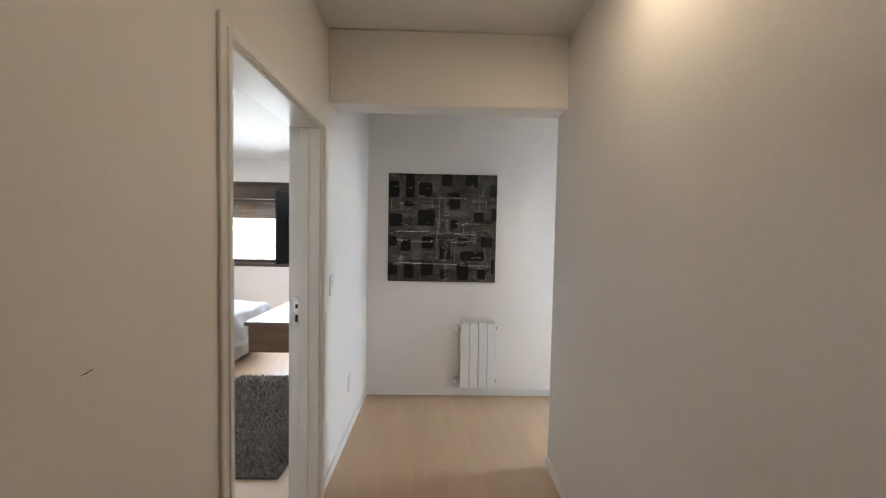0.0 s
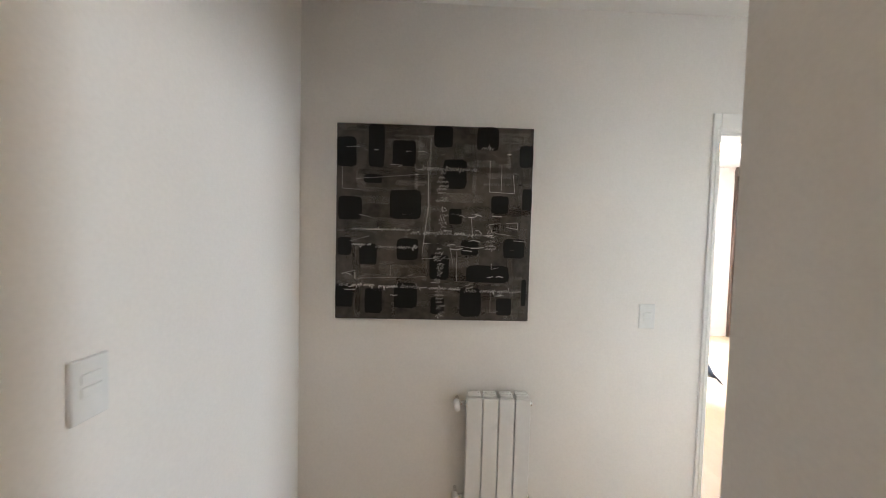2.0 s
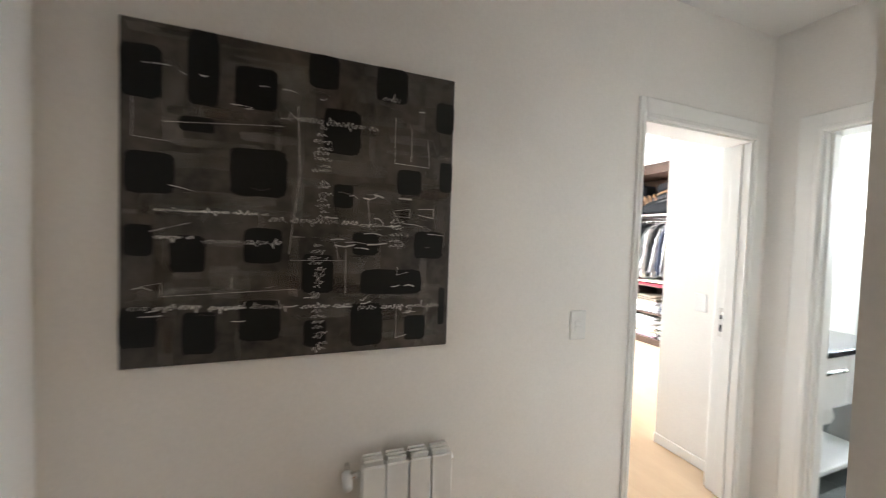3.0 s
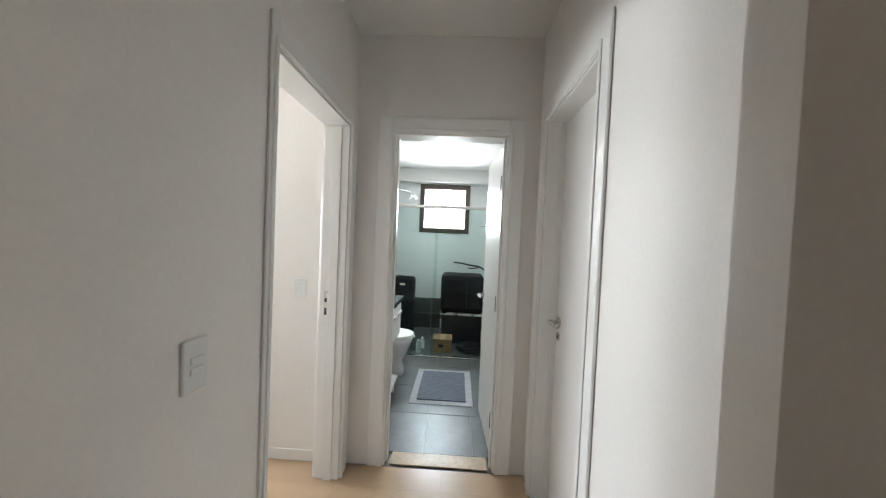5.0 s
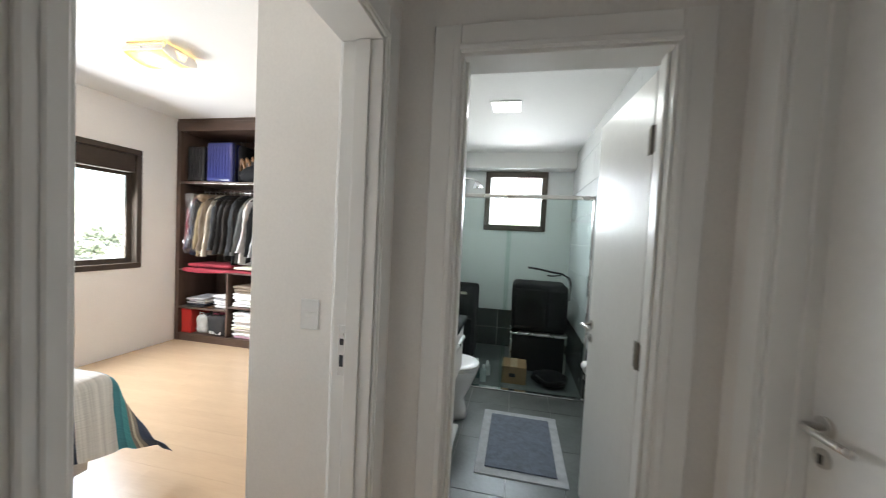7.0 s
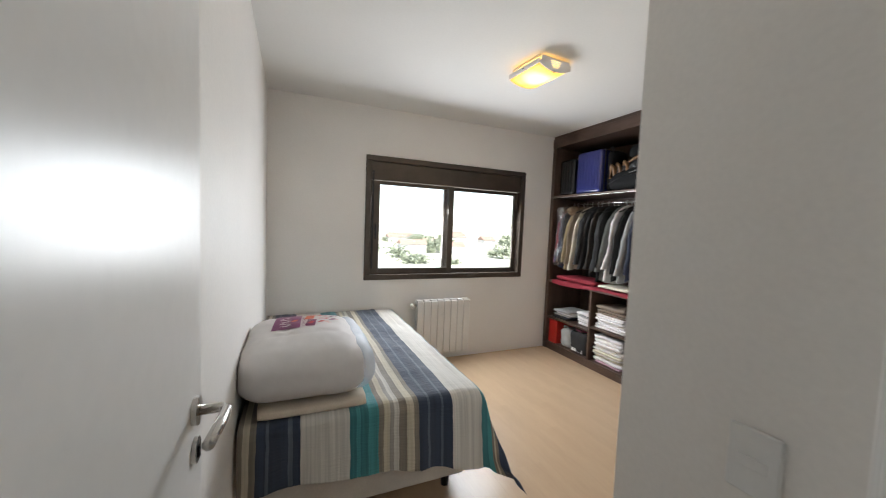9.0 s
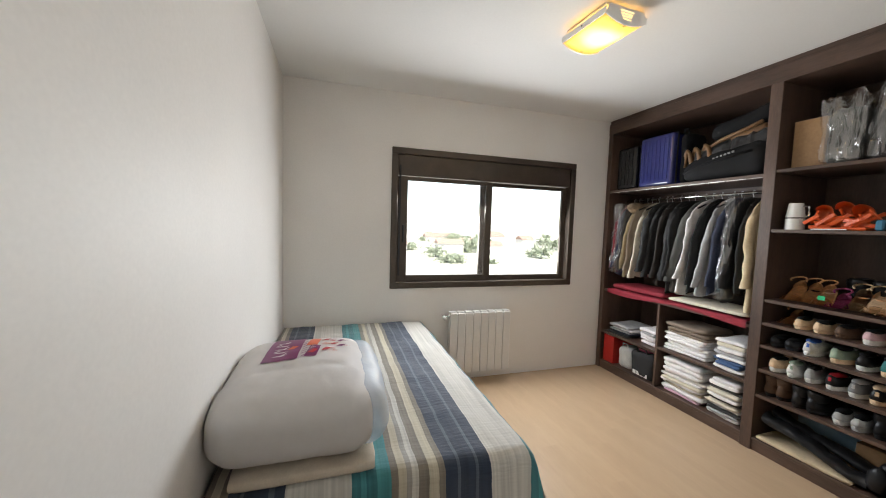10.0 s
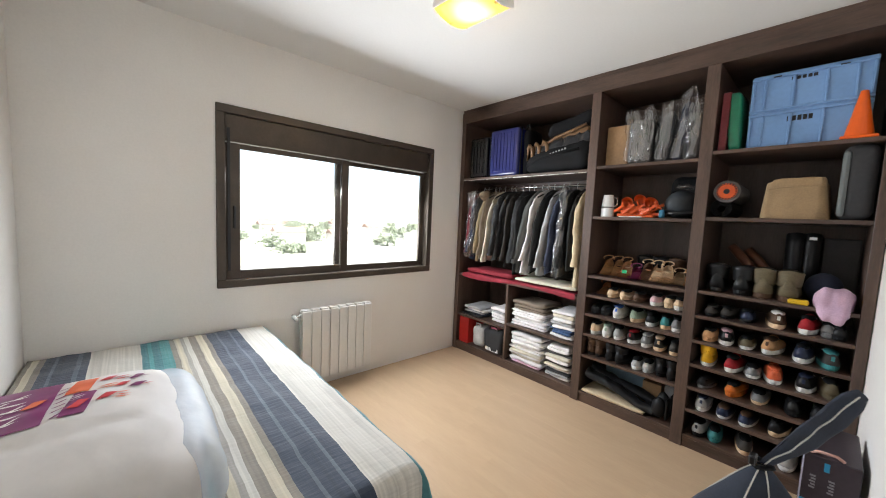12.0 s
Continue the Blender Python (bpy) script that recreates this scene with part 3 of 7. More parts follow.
def radiator(name, x0, x1, z0, z1, wall_y, sections, label):
    """An aluminium sectional radiator on a wall that looks towards -y."""
    t = thing(name, label, "radiator", ((x0 + x1) / 2, wall_y, z0))
    w = (x1 - x0) / sections
    front = wall_y - 0.105
    for k in range(sections):
        a, b = x0 + k * w + 0.0023, x0 + (k + 1) * w - 0.0023
        bm = B((a, front, z0), (b, front + 0.012, z1 - 0.012), 0.003)
        box(bm, ((a + b) / 2 - 0.006, front + 0.012, z0 + 0.03), ((a + b) / 2 + 0.006, front + 0.075, z1 - 0.02))
        box(bm, (a + 0.004, front + 0.066, z0 + 0.02), (b - 0.004, front + 0.078, z1 - 0.02), 0.002)
        for dy in (0.016, 0.036, 0.056):
            box(bm, (a + 0.006, front + dy, z1 - 0.022), (b - 0.006, front + dy + 0.012, z1 - 0.001), 0.002)
        for z in (z0 + 0.05, z1 - 0.05):
            box(bm, (a - 0.002, front + 0.022, z - 0.018), (b + 0.002, front + 0.06, z + 0.018), 0.004)
        part("section", bm, RADW, t)
    for z, nm in ((z1 - 0.05, "valve"), (z0 + 0.055, "valve")):
        bm = cyl(bmesh.new(), (x0, front + 0.04, z), (x0 - 0.045, front + 0.04, z), 0.011, seg=12)
        cyl(bm, (x0 - 0.04, front + 0.04, z), (x0 - 0.04, wall_y - 0.002, z), 0.009, seg=10)
        v = part(nm, bm, CHROME, t, "chrome valve", True)
        bm = cyl(bmesh.new(), (x0 - 0.045, front + 0.052, z), (x0 - 0.045, front - 0.004, z - 0.012), 0.017, 0.014, 14)
        part("knob", bm, PLASTW, v, "white plastic knob", True)
        bm = cyl(bmesh.new(), (x1, front + 0.04, z), (x1 + 0.012, front + 0.04, z), 0.014, seg=12)
        part("end_plug", bm, CHROME, t)
    for xx in (x0 + w, x1 - w):
        part("wall_bracket", B((xx - 0.01, wall_y - 0.035, z1 - 0.09), (xx + 0.01, wall_y - 0.001, z1 - 0.06)), RADW, t)


radiator("radiator", 0.180, 0.502, 0.115, 0.702, 3.06, 4, "small white four-section radiator below dark painting")
radiator("radiator", 2.895, 3.52, 0.10, 0.690, 6.62, 8, "white eight-section radiator under bronze window")


def switch_plate(name, c, n, w, h, keys, label):
    """A wall plate with rockers; n: which way it looks."""
    c, n = Vector(c), Vector(n)
    s = Vector((abs(n.y), abs(n.x), 0))
    t = thing(name, label, "socket" if "socket" in name else "light switch", c)

    def slab(du, dz, ww, hh, d0, d1, bev):
        a, b = c + s * (du - ww / 2) + Vector((0, 0, dz - hh / 2)) + n * d0, c + s * (du + ww / 2) + Vector((0, 0, dz + hh / 2)) + n * d1
        return B([min(p, q) for p, q in zip(a, b)], [max(p, q) for p, q in zip(a, b)], bev)
    part("plate", slab(0, 0, w, h, 0.001, 0.009, 0.003), PLASTW, t)
    for du, dz, ww, hh in keys:
        part("rocker" if "socket" not in name else "outlet", slab(du, dz, ww, hh, 0.009, 0.0125, 0.001), PLASTW, t)


_v = ((0, 0.022, 0.042, 0.02), (0, -0.004, 0.042, 0.02))
switch_plate("light_switch", (-0.68, 1.962, 1.178), (1, 0, 0), 0.08, 0.125, _v, "white double rocker switch on hall wall")
switch_plate("wall_socket", (-0.68, 2.417, 0.388), (1, 0, 0), 0.078, 0.118, ((0, 0, 0.045, 0.045),), "white wall socket above skirting board")
switch_plate("light_switch", (1.125, 3.06, 1.095), (0, -1, 0), 0.085, 0.13, ((0, 0.012, 0.042, 0.018), (0, -0.014, 0.042, 0.018)), "white switch plate on corridor wall")
switch_plate("light_switch", (2.43, 3.385, 1.09), (-1, 0, 0), 0.078, 0.12, ((0, 0, 0.042, 0.02),), "white single switch beside dressing room door")


# ---- master bedroom, seen through its door ----
LINEN = paint("white_satin_cover", (0.76, 0.74, 0.74), 0.34, 0.07, 7, 26, 0.30, sheen=0.3, depth=0.005)


def soft_slab(lo, hi, r, n=14, wave=0.0, seed=0, flat_bottom=True):
    """A padded block with rounded edges and uneven faces."""
    bm = bmesh.new()
    c = [(a + b) / 2 for a, b in zip(lo, hi)]
    h = [(b - a) / 2 for a, b in zip(lo, hi)]
    bmesh.ops.create_cube(bm, size=2)
    bmesh.ops.subdivide_edges(bm, edges=bm.edges, cuts=n, use_grid_fill=True)
    for v in bm.verts:
        p = Vector((v.co.x * h[0], v.co.y * h[1], v.co.z * h[2]))
        q = Vector([max(-(h[i] - min(r, h[i] * .98)), min(h[i] - min(r, h[i] * .98), p[i])) for i in range(3)])
        d = p - q
        if d.length > 1e-9:
            e = Vector([d[i] / min(r, h[i] * .98) for i in range(3)])
            p = q + Vector([e.normalized()[i] * min(r, h[i] * .98) * min(1, max(abs(x) for x in e)) for i in range(3)])
        w = p + Vector(c)
        if wave:
            k = noise.noise(w * 5 + Vector((seed, 0, 0))) + 0.5 * noise.noise(w * 13 + Vector((seed, 3, 0)))
            w += (p.normalized() if p.length else Vector((0, 0, 1))) * wave * k
        if flat_bottom:
            w.z = max(lo[2], w.z)
        v.co = w
    return bm


def pillow_mesh(x, y, z, turn):
    """A soft pillow with pinched corners, leaning back."""
    bm = soft_slab((-0.24, -0.36, -0.09), (0.24, 0.36, 0.09), 0.085, 20, 0.0, 0, False)
    for v in bm.verts:
        a, b = v.co.x / 0.24, v.co.y / 0.36
        v.co.z *= max(0.10, (1 - abs(a) ** 3) * (1 - abs(b) ** 3)) ** 0.5
        v.co.x *= 1 - 0.10 * (1 - b * b)
        v.co.y *= 1 - 0.08 * (1 - a * a)
        v.co.z += 0.010 * noise.noise(v.co * 9) + 0.006 * noise.noise(v.co * 22)
    bm.transform(pose(x, y, z, 0, 48, turn))
    return bm


def master_bed():
    t = thing("double_bed", "double bed with white satin cover and pillow", "bed", (-3.1, 3.4, 0))
    part("base", B((-4.12, 2.50, 0.06), (-2.24, 3.40, 0.30), 0.01), paint("bed_base", (0.58, 0.55, 0.52), 0.8, 0.06, 8, 120, 0.2), t)
    part("base", B((-4.12, 3.41, 0.06), (-2.24, 4.32, 0.30), 0.01), MATS["bed_base"], t)
    for x in (-4.0, -2.35):
        for y in (2.6, 3.35, 4.2):
            part("foot", cyl(bmesh.new(), (x, y, 0.001), (x, y, 0.06), 0.02, 0.028, 10), BLACKP, t)
    part("mattress", B((-4.12, 2.50, 0.302), (-2.24, 4.32, 0.56), 0.04, 3), PLASTW, t)
    part("headboard", B((-4.19, 2.35, 0.10), (-4.13, 4.27, 1.05), 0.01), WOODM, t, "walnut headboard panel")

    def cover(u, v):
        # u runs from the head to the foot and down, v across the bed
        L, W, drop = 1.86, 1.90, 0.30
        a = u * (L + drop + 0.04)
        b = v * (W + 2 * drop) - drop
        x, z = -4.08 + min(a, L), 0.60
        over = max(0, a - L)
        y = 2.46 + min(max(b, 0), W)
        side = max(0, -b, b - W)
        n = 0.02 * noise.noise(Vector((x * 5, y * 5, u * 3))) + 0.012 * noise.noise(Vector((x * 13, y * 11, 4)))
        z += n - max(over, side) * 0.98
        fl = 0.03 * math.sin(v * 47 + 2 * math.sin(v * 9)) * min(1, over * 4) + 0.02
        x += (over * 0.22 + fl * min(1, over * 5)) + 0.10 * over * (1 if side > 0 else 0)
        y += (-1 if b < 0 else 1) * side * 0.15 if side else 0
        return (x, y, max(0.05, z))
    bm = sheet(bmesh.new(), cover, 46, 54)
    bmesh.ops.solidify(bm, geom=bm.faces, thickness=0.012)
    part("cover", bm, LINEN, t, "white satin bedspread", True)
    p = thing("pillow", "white patterned pillow leaning on headboard", "pillow", (-3.95, 3.00, 0.62), "pillows")
    part("cushion", pillow_mesh(-3.945, 3.00, 0.80, 4), paint("pillow_cotton", (0.74, 0.71, 0.69), 0.8, 0.10, 22, 120, 0.2), p, smooth=True)
    p = thing("pillow", "white patterned pillow leaning on headboard", "pillow", (-3.95, 3.82, 0.62), "pillows")
    part("cushion", pillow_mesh(-3.945, 3.82, 0.80, -5), paint("pillow_cotton", (0.74, 0.71, 0.69), 0.8, 0.10, 22, 120, 0.2), p, smooth=True)


master_bed()


def bedroom_desk():
    t = thing("headboard_panel", "glossy dark wall panel above desk", "wall panel", (-4.19, 4.95, 0.72))
    part("panel", B((-4.199, 4.29, 0.73), (-4.175, 5.60, 1.10), 0.003), WOODD, t)
    d = thing("desk", "walnut wall desk with drawer block", "desk", (-3.98, 5.0, 0))
    part("top", B((-4.19, 4.38, 0.69), (-3.74, 5.63, 0.725), 0.004), WOODM, d)
    part("drawer_body", B((-4.17, 5.20, 0.20), (-3.78, 5.62, 0.689), 0.003), WOODM, d)
    for z in (0.50, 0.34, 0.22):
        f = part("drawer", B((-3.779, 5.21, z), (-3.762, 5.61, z + 0.145 if z > .4 else z + .13), 0.003), WOODM, d)
        part("handle", tube(bmesh.new(), [(-3.762, 5.33, z + .09), (-3.742, 5.335, z + .09), (-3.742, 5.485, z + .09), (-3.762, 5.49, z + .09)], 0.005), STEEL, f)
    part("plinth", B((-4.15, 5.22, 0.001), (-3.82, 5.60, 0.199)), WOODD, d)
    part("side_panel", B((-4.17, 4.385, 0.001), (-3.76, 4.41, 0.689), 0.002), WOODM, d)
    rnd = random.Random(8)
    y = 4.46
    cols = ((0.62, 0.58, 0.5), (0.20, 0.22, 0.45), (0.7, 0.7, 0.68), (0.45, 0.08, 0.08), (0.75, 0.72, 0.65), (0.10, 0.18, 0.35), (0.6, 0.25, 0.3), (0.68, 0.66, 0.6), (0.15, 0.15, 0.16), (0.5, 0.52, 0.55))
    for k, c in enumerate(cols):
        w, h = rnd.uniform(0.022, 0.042), rnd.uniform(0.17, 0.235)
        b = thing("book", "upright hardback book on walnut desk", "book", (-4.0, y, 0.726), "desk books")
        part("cover", B((-4.08, y, 0.726), (-3.93, y + w, 0.726 + h), 0.002), paint("book_%d" % k, c, 0.5, 0.05, 6, 60, 0.02), b)
        part("pages", B((-4.081, y + 0.003, 0.73), (-4.0805 + 0.001, y + w - 0.003, 0.722 + h)), PLASTW, b)
        y += w + 0.002
    b = thing("desk_box", "small grey patterned box on desk", "box", (-3.95, 4.42, 0.726))
    part("body", B((-3.96, 4.385, 0.726), (-3.86, 4.455, 0.86), 0.004), paint("grey_box", (0.30, 0.29, 0.27), 0.6, 0.3, 30, 100, 0.1), b)
    s = thing("card_stand", "small dark card stand on desk", "stand", (-3.84, 4.6, 0.726))
    part("plate", B((-3.86, 4.50, 0.726), (-3.845, 4.66, 0.82), 0.003), paint("navy_board", (0.02, 0.025, 0.05), 0.4), s)
    tr = thing("paper_tray", "pale wooden tray on the desk", "tray", (-3.95, 4.95, 0.726))
    part("tray", B((-4.08, 4.84, 0.726), (-3.90, 5.12, 0.765), 0.008), paint("pale_wood", (0.5, 0.42, 0.3), 0.5, 0.1), tr)
    f = thing("photo_frame", "dark framed picture leaning on wall", "picture frame", (-4.05, 5.38, 0.726))
    m = pose(-4.03, 5.40, 0.727, 0, -9, -28)

    def tilted(lo, hi, bev=0.0):
        bm = B(lo, hi, bev)
        bm.transform(m)
        return bm
    bm = bmesh.new()
    for lo, hi in (((0, -0.18, 0), (0.02, -0.155, 0.50)), ((0, 0.155, 0), (0.02, 0.18, 0.50)), ((0, -0.155, 0), (0.02, 0.155, 0.025)), ((0, -0.155, 0.475), (0.02, 0.155, 0.50))):
        box(bm, lo, hi, 0.002)
    bm.transform(m)
    part("frame", bm, BLACKP, f)
    part("mount", tilted((0.004, -0.155, 0.025), (0.010, 0.155, 0.475)), PLASTW, f, "white picture mount")
    part("print", tilted((0.0102, -0.095, 0.10), (0.011, 0.095, 0.40)), paint("grey_print", (0.38, 0.40, 0.38), 0.5, 0.2, 12), f, "grey landscape print")
    part("print_motif", tilted((0.0112, -0.06, 0.16), (0.0116, 0.05, 0.24)), BLACKP, f)


bedroom_desk()


def air_conditioner():
    t = thing("air_conditioner", "dark grey wall-mounted split air conditioner", "air conditioner", (-4.1, 4.9, 2.1))
    y0, y1 = 4.37, 5.42
    prof = ((-4.198, 2.40), (-4.02, 2.405), (-3.985, 2.37), (-3.975, 2.20), (-4.0, 2.135), (-4.06, 2.10), (-4.198, 2.10))
    part("casing", loft(bmesh.new(), [[(x, y, z) for x, z in prof] for y in (y0, y0 + 0.01, y1 - 0.01, y1)]), paint("ac_grey", (0.10, 0.105, 0.11), 0.3, 0.05, 4, 60, 0.0, metal=0.3), t)
    part("outlet_slot", B((-4.0, y0 + 0.12, 2.125), (-3.978, y1 - 0.14, 2.195)), BLACKP, t, "black air outlet")
    part("label", B((-3.9795, y0 + 0.08, 2.19), (-3.9735, y0 + 0.14, 2.25)), paint("ac_label", (0.6, 0.5, 0.3), 0.5), t, "small yellowish label")


air_conditioner()


def framed_picture():
    t = thing("wall_picture", "colourful abstract in carved dark frame", "painting", (-4.19, 3.7, 1.59))
    bm = bmesh.new()
    for lo, hi in (((-4.199, 3.38, 1.59), (-4.165, 3.46, 2.26)), ((-4.199, 3.98, 1.59), (-4.165, 4.06, 2.26)), ((-4.199, 3.46, 1.59), (-4.165, 3.98, 1.67)), ((-4.199, 3.46, 2.18), (-4.165, 3.98, 2.26))):
        box(bm, lo, hi, 0.012, 2)
    part("frame", bm, paint("carved_frame", (0.07, 0.035, 0.028), 0.6, 0.5, 40, 120, 0.8), t)
    part("canvas", B((-4.199, 3.461, 1.671), (-4.185, 3.979, 2.179)), paint("orange_canvas", (0.65, 0.28, 0.08), 0.6, 0.35, 9, 40, 0.2), t)


framed_picture()
c = thing("wall_console", "floating walnut console on bedroom wall", "console", (-1.12, 3.4, 0.6))
part("body", B((-1.42, 2.42, 0.60), (-0.832, 4.60, 0.80), 0.004), WOODM, c)
part("top", B((-1.44, 2.40, 0.801), (-0.832, 4.62, 0.83), 0.004), WOODM, c)
c = thing("television", "black flat television on a wall arm", "television", (-1.05, 2.9, 1.2))
for nm, lo, hi, mt in (("screen", (-0.02, -0.5, 0.0), (0.0, 0.5, 0.56), BLACKP), ("back", (0.001, -0.3, 0.1), (0.04, 0.3, 0.45), BLACKP)):
    bm = B(lo, hi, 0.004)
    bm.transform(pose(-1.10, 2.98, 1.24, 0, 0, -17))
    part(nm, bm, mt, c)
part("arm", B((-1.07, 2.95, 1.46), (-0.832, 3.0, 1.52)), BLACKP, c)


def shag_rug():
    t = thing("rug", "grey-brown shaggy rug beside the bed", "rug", (-1.5, 2.66, 0), kind="")
    part("backing", B((-2.02, 1.92, 0.001), (-0.98, 3.42, 0.012)), paint("rug_base", (0.10, 0.084, 0.066), 0.95), t)
    rnd = random.Random(12)
    vs, fs = [], []
    for _ in range(15000):
        x, y = rnd.uniform(-2.02, -0.98), rnd.uniform(1.92, 3.42)
        a, l = rnd.uniform(0, 6.28), rnd.uniform(0.02, 0.045)
        dx, dy, w = math.cos(a) * rnd.uniform(0.01, 0.03), math.sin(a) * rnd.uniform(0.01, 0.03), 0.004
        i = len(vs)
        vs += [(x - w * math.sin(a), y + w * math.cos(a), 0.01), (x + w * math.sin(a), y - w * math.cos(a), 0.01), (x + dx, y + dy, l)]
        fs.append((i, i + 1, i + 2))
    me = bpy.data.meshes.new("rug_surface")
    me.from_pydata(vs, [], fs)
    me.materials.append(paint("rug_pile", (0.19, 0.163, 0.13), 0.95, 0.3, 25, 90, 0.0))
    o = new("rug_surface", me)
    o.parent, o["kind"] = t, "stuff"
    o.location = -ORG[t.name]


shag_rug()


def curved_lamp(name, c, half, turn, z, drop, colour, strength, label, tab, core=0.0, reach=0.2):
    """A square bowed glass ceiling lamp with a plate behind."""
    t = thing(name, label, "ceiling lamp", (c[0], c[1], z))
    m = pose(c[0], c[1], z, 0, 0, turn)
    bm = B((-half * .62, -half * .62, -0.045), (half * .62, half * .62, -0.001), 0.004)
    bm.transform(m)
    part("base_plate", bm, TRIMW, t, "white metal base")

    def f(u, v):
        x, y = (u * 2 - 1) * half, (v * 2 - 1) * half * tab
        return m @ Vector((x, y, -0.05 - drop * (1 - (u * 2 - 1) ** 2)))
    bm = sheet(bmesh.new(), f, 14, 6)
    bmesh.ops.solidify(bm, geom=bm.faces, thickness=0.006)
    part("glass_shade", bm, glow(name + "_glass", colour, strength, core, reach), t, "lit bowed frosted glass", True)
    for s in (-1, 1):
        bm = B((-half * .62, s * half * .62 - 0.004, -0.07), (half * .62, s * half * .62 + 0.004, -0.03), 0.002)
        bm.transform(m)
        e = part("end_rail", bm, STEEL, t)
        for k in range(3):
            bm = B((-half * .25, s * half * tab * .98 - 0.004, -0.062 - 0.016 * k), (half * .25, s * half * tab * .98 + 0.003, -0.054 - 0.016 * k))
            bm.transform(m)
            part("slot", bm, TRIMW, e)
    return t


curved_lamp("bedroom_ceiling_lamp", (-2.56, 3.22), 0.27, 50, H, 0.05, (0.95, 0.97, 1.0), 0.35, "lit square bowed glass ceiling lamp", 1.0)
for y in (4.88, 5.0):
    s = thing("recessed_spot", "small square recessed ceiling spot", "ceiling light", (-4.02, y, H), "bedroom spots")
    part("frame", B((-4.07, y - 0.05, H - 0.006), (-3.97, y + 0.05, H - 0.0005), 0.002), TRIMW, s)
    part("bulb", cyl(bmesh.new(), (-4.02, y, H - 0.012), (-4.02, y, H - 0.007), 0.028), glow("spot_bulb", (1.0, 0.78, 0.5), 1.5), s, "lit warm bulb")

# ---- bathroom ----
def vanity():
    t = thing("vanity", "white wall-hung vanity with dark stone top", "vanity", (3.06, 3.16, 0.45))
    part("body", B((2.60, 2.955, 0.50), (3.60, 3.39, 0.835), 0.003), TRIMW, t)
    for x in (2.605, 3.105):
        dr = part("drawer_front", B((x, 2.935, 0.52), (x + 0.49, 2.954, 0.825), 0.003), DOORW, t)
        part("handle", B((x + 0.06, 2.912, 0.735), (x + 0.43, 2.934, 0.755), 0.004), STEEL, dr, "steel bar handle")
    part("top", B((2.575, 2.915, 0.836), (3.62, 3.395, 0.872), 0.004), paint("dark_granite", (0.035, 0.035, 0.038), 0.12, 0.5, 40, 200, 0.0), t, "dark polished stone top")
    s = thing("bath_shelf", "low white floor shelf under the vanity", "shelf", (3.0, 3.15, 0.0))
    part("board", B((2.60, 2.925, 0.125), (3.50, 3.38, 0.155), 0.004), PLASTW, s)
    for x in (2.63, 3.44):
        part("foot", B((x, 2.95, 0.006), (x + 0.03, 3.35, 0.124), 0.003), PLASTW, s)
    bx = thing("storage_box", "white plastic storage box on low shelf", "box", (2.75, 3.1, 0.156))
    part("body", B((2.62, 2.98, 0.157), (2.90, 3.25, 0.36), 0.015, 3), PLASTW, bx)
    part("lid", B((2.61, 2.97, 0.36), (2.91, 3.26, 0.38), 0.008, 2), PLASTW, bx)


vanity()


def toilet():
    cx, back = 3.92, 3.39
    t = thing("toilet", "white ceramic toilet with closed seat", "toilet", (cx, back - 0.35, 0))
    seg = 28

    def ring(cy, rx, ry, z, e=2.3):
        out = []
        for k in range(seg):
            a = 2 * math.pi * k / seg
            c, s = math.cos(a), math.sin(a)
            out.append((cx + rx * math.copysign(abs(c) ** (2 / e), c), cy + ry * math.copysign(abs(s) ** (2 / e), s), z))
        return out
    bm = loft(bmesh.new(), [ring(3.12, 0.115, 0.20, 0.006, 3), ring(3.12, 0.11, 0.19, 0.06, 3), ring(3.12, 0.10, 0.17, 0.15), ring(3.10, 0.13, 0.20, 0.24), ring(3.09, 0.175, 0.225, 0.33),
                            ring(3.085, 0.185, 0.24, 0.385), ring(3.085, 0.18, 0.235, 0.395)])
    part("bowl", bm, CERAMIC, t, smooth=True)
    seat = part("seat", loft(bmesh.new(), [ring(3.085, 0.183, 0.24, 0.397), ring(3.085, 0.19, 0.245, 0.403), ring(3.085, 0.188, 0.243, 0.414)]), PLASTW, t, smooth=True)
    part("lid", loft(bmesh.new(), [ring(3.085, 0.186, 0.242, 0.416), ring(3.085, 0.19, 0.245, 0.422), ring(3.085, 0.182, 0.235, 0.433), ring(3.085, 0.12, 0.19, 0.438)]), PLASTW, t, smooth=True)
    part("cistern", B((cx - 0.18, 3.23, 0.40), (cx + 0.18, 3.388, 0.76), 0.02, 3), CERAMIC, t, smooth=False)
    part("cistern_lid", B((cx - 0.19, 3.22, 0.761), (cx + 0.19, 3.389, 0.79), 0.01, 2), CERAMIC, t)
    part("flush_button", cyl(bmesh.new(), (cx, 3.31, 0.79), (cx, 3.31, 0.797), 0.02), CHROME, t)


toilet()


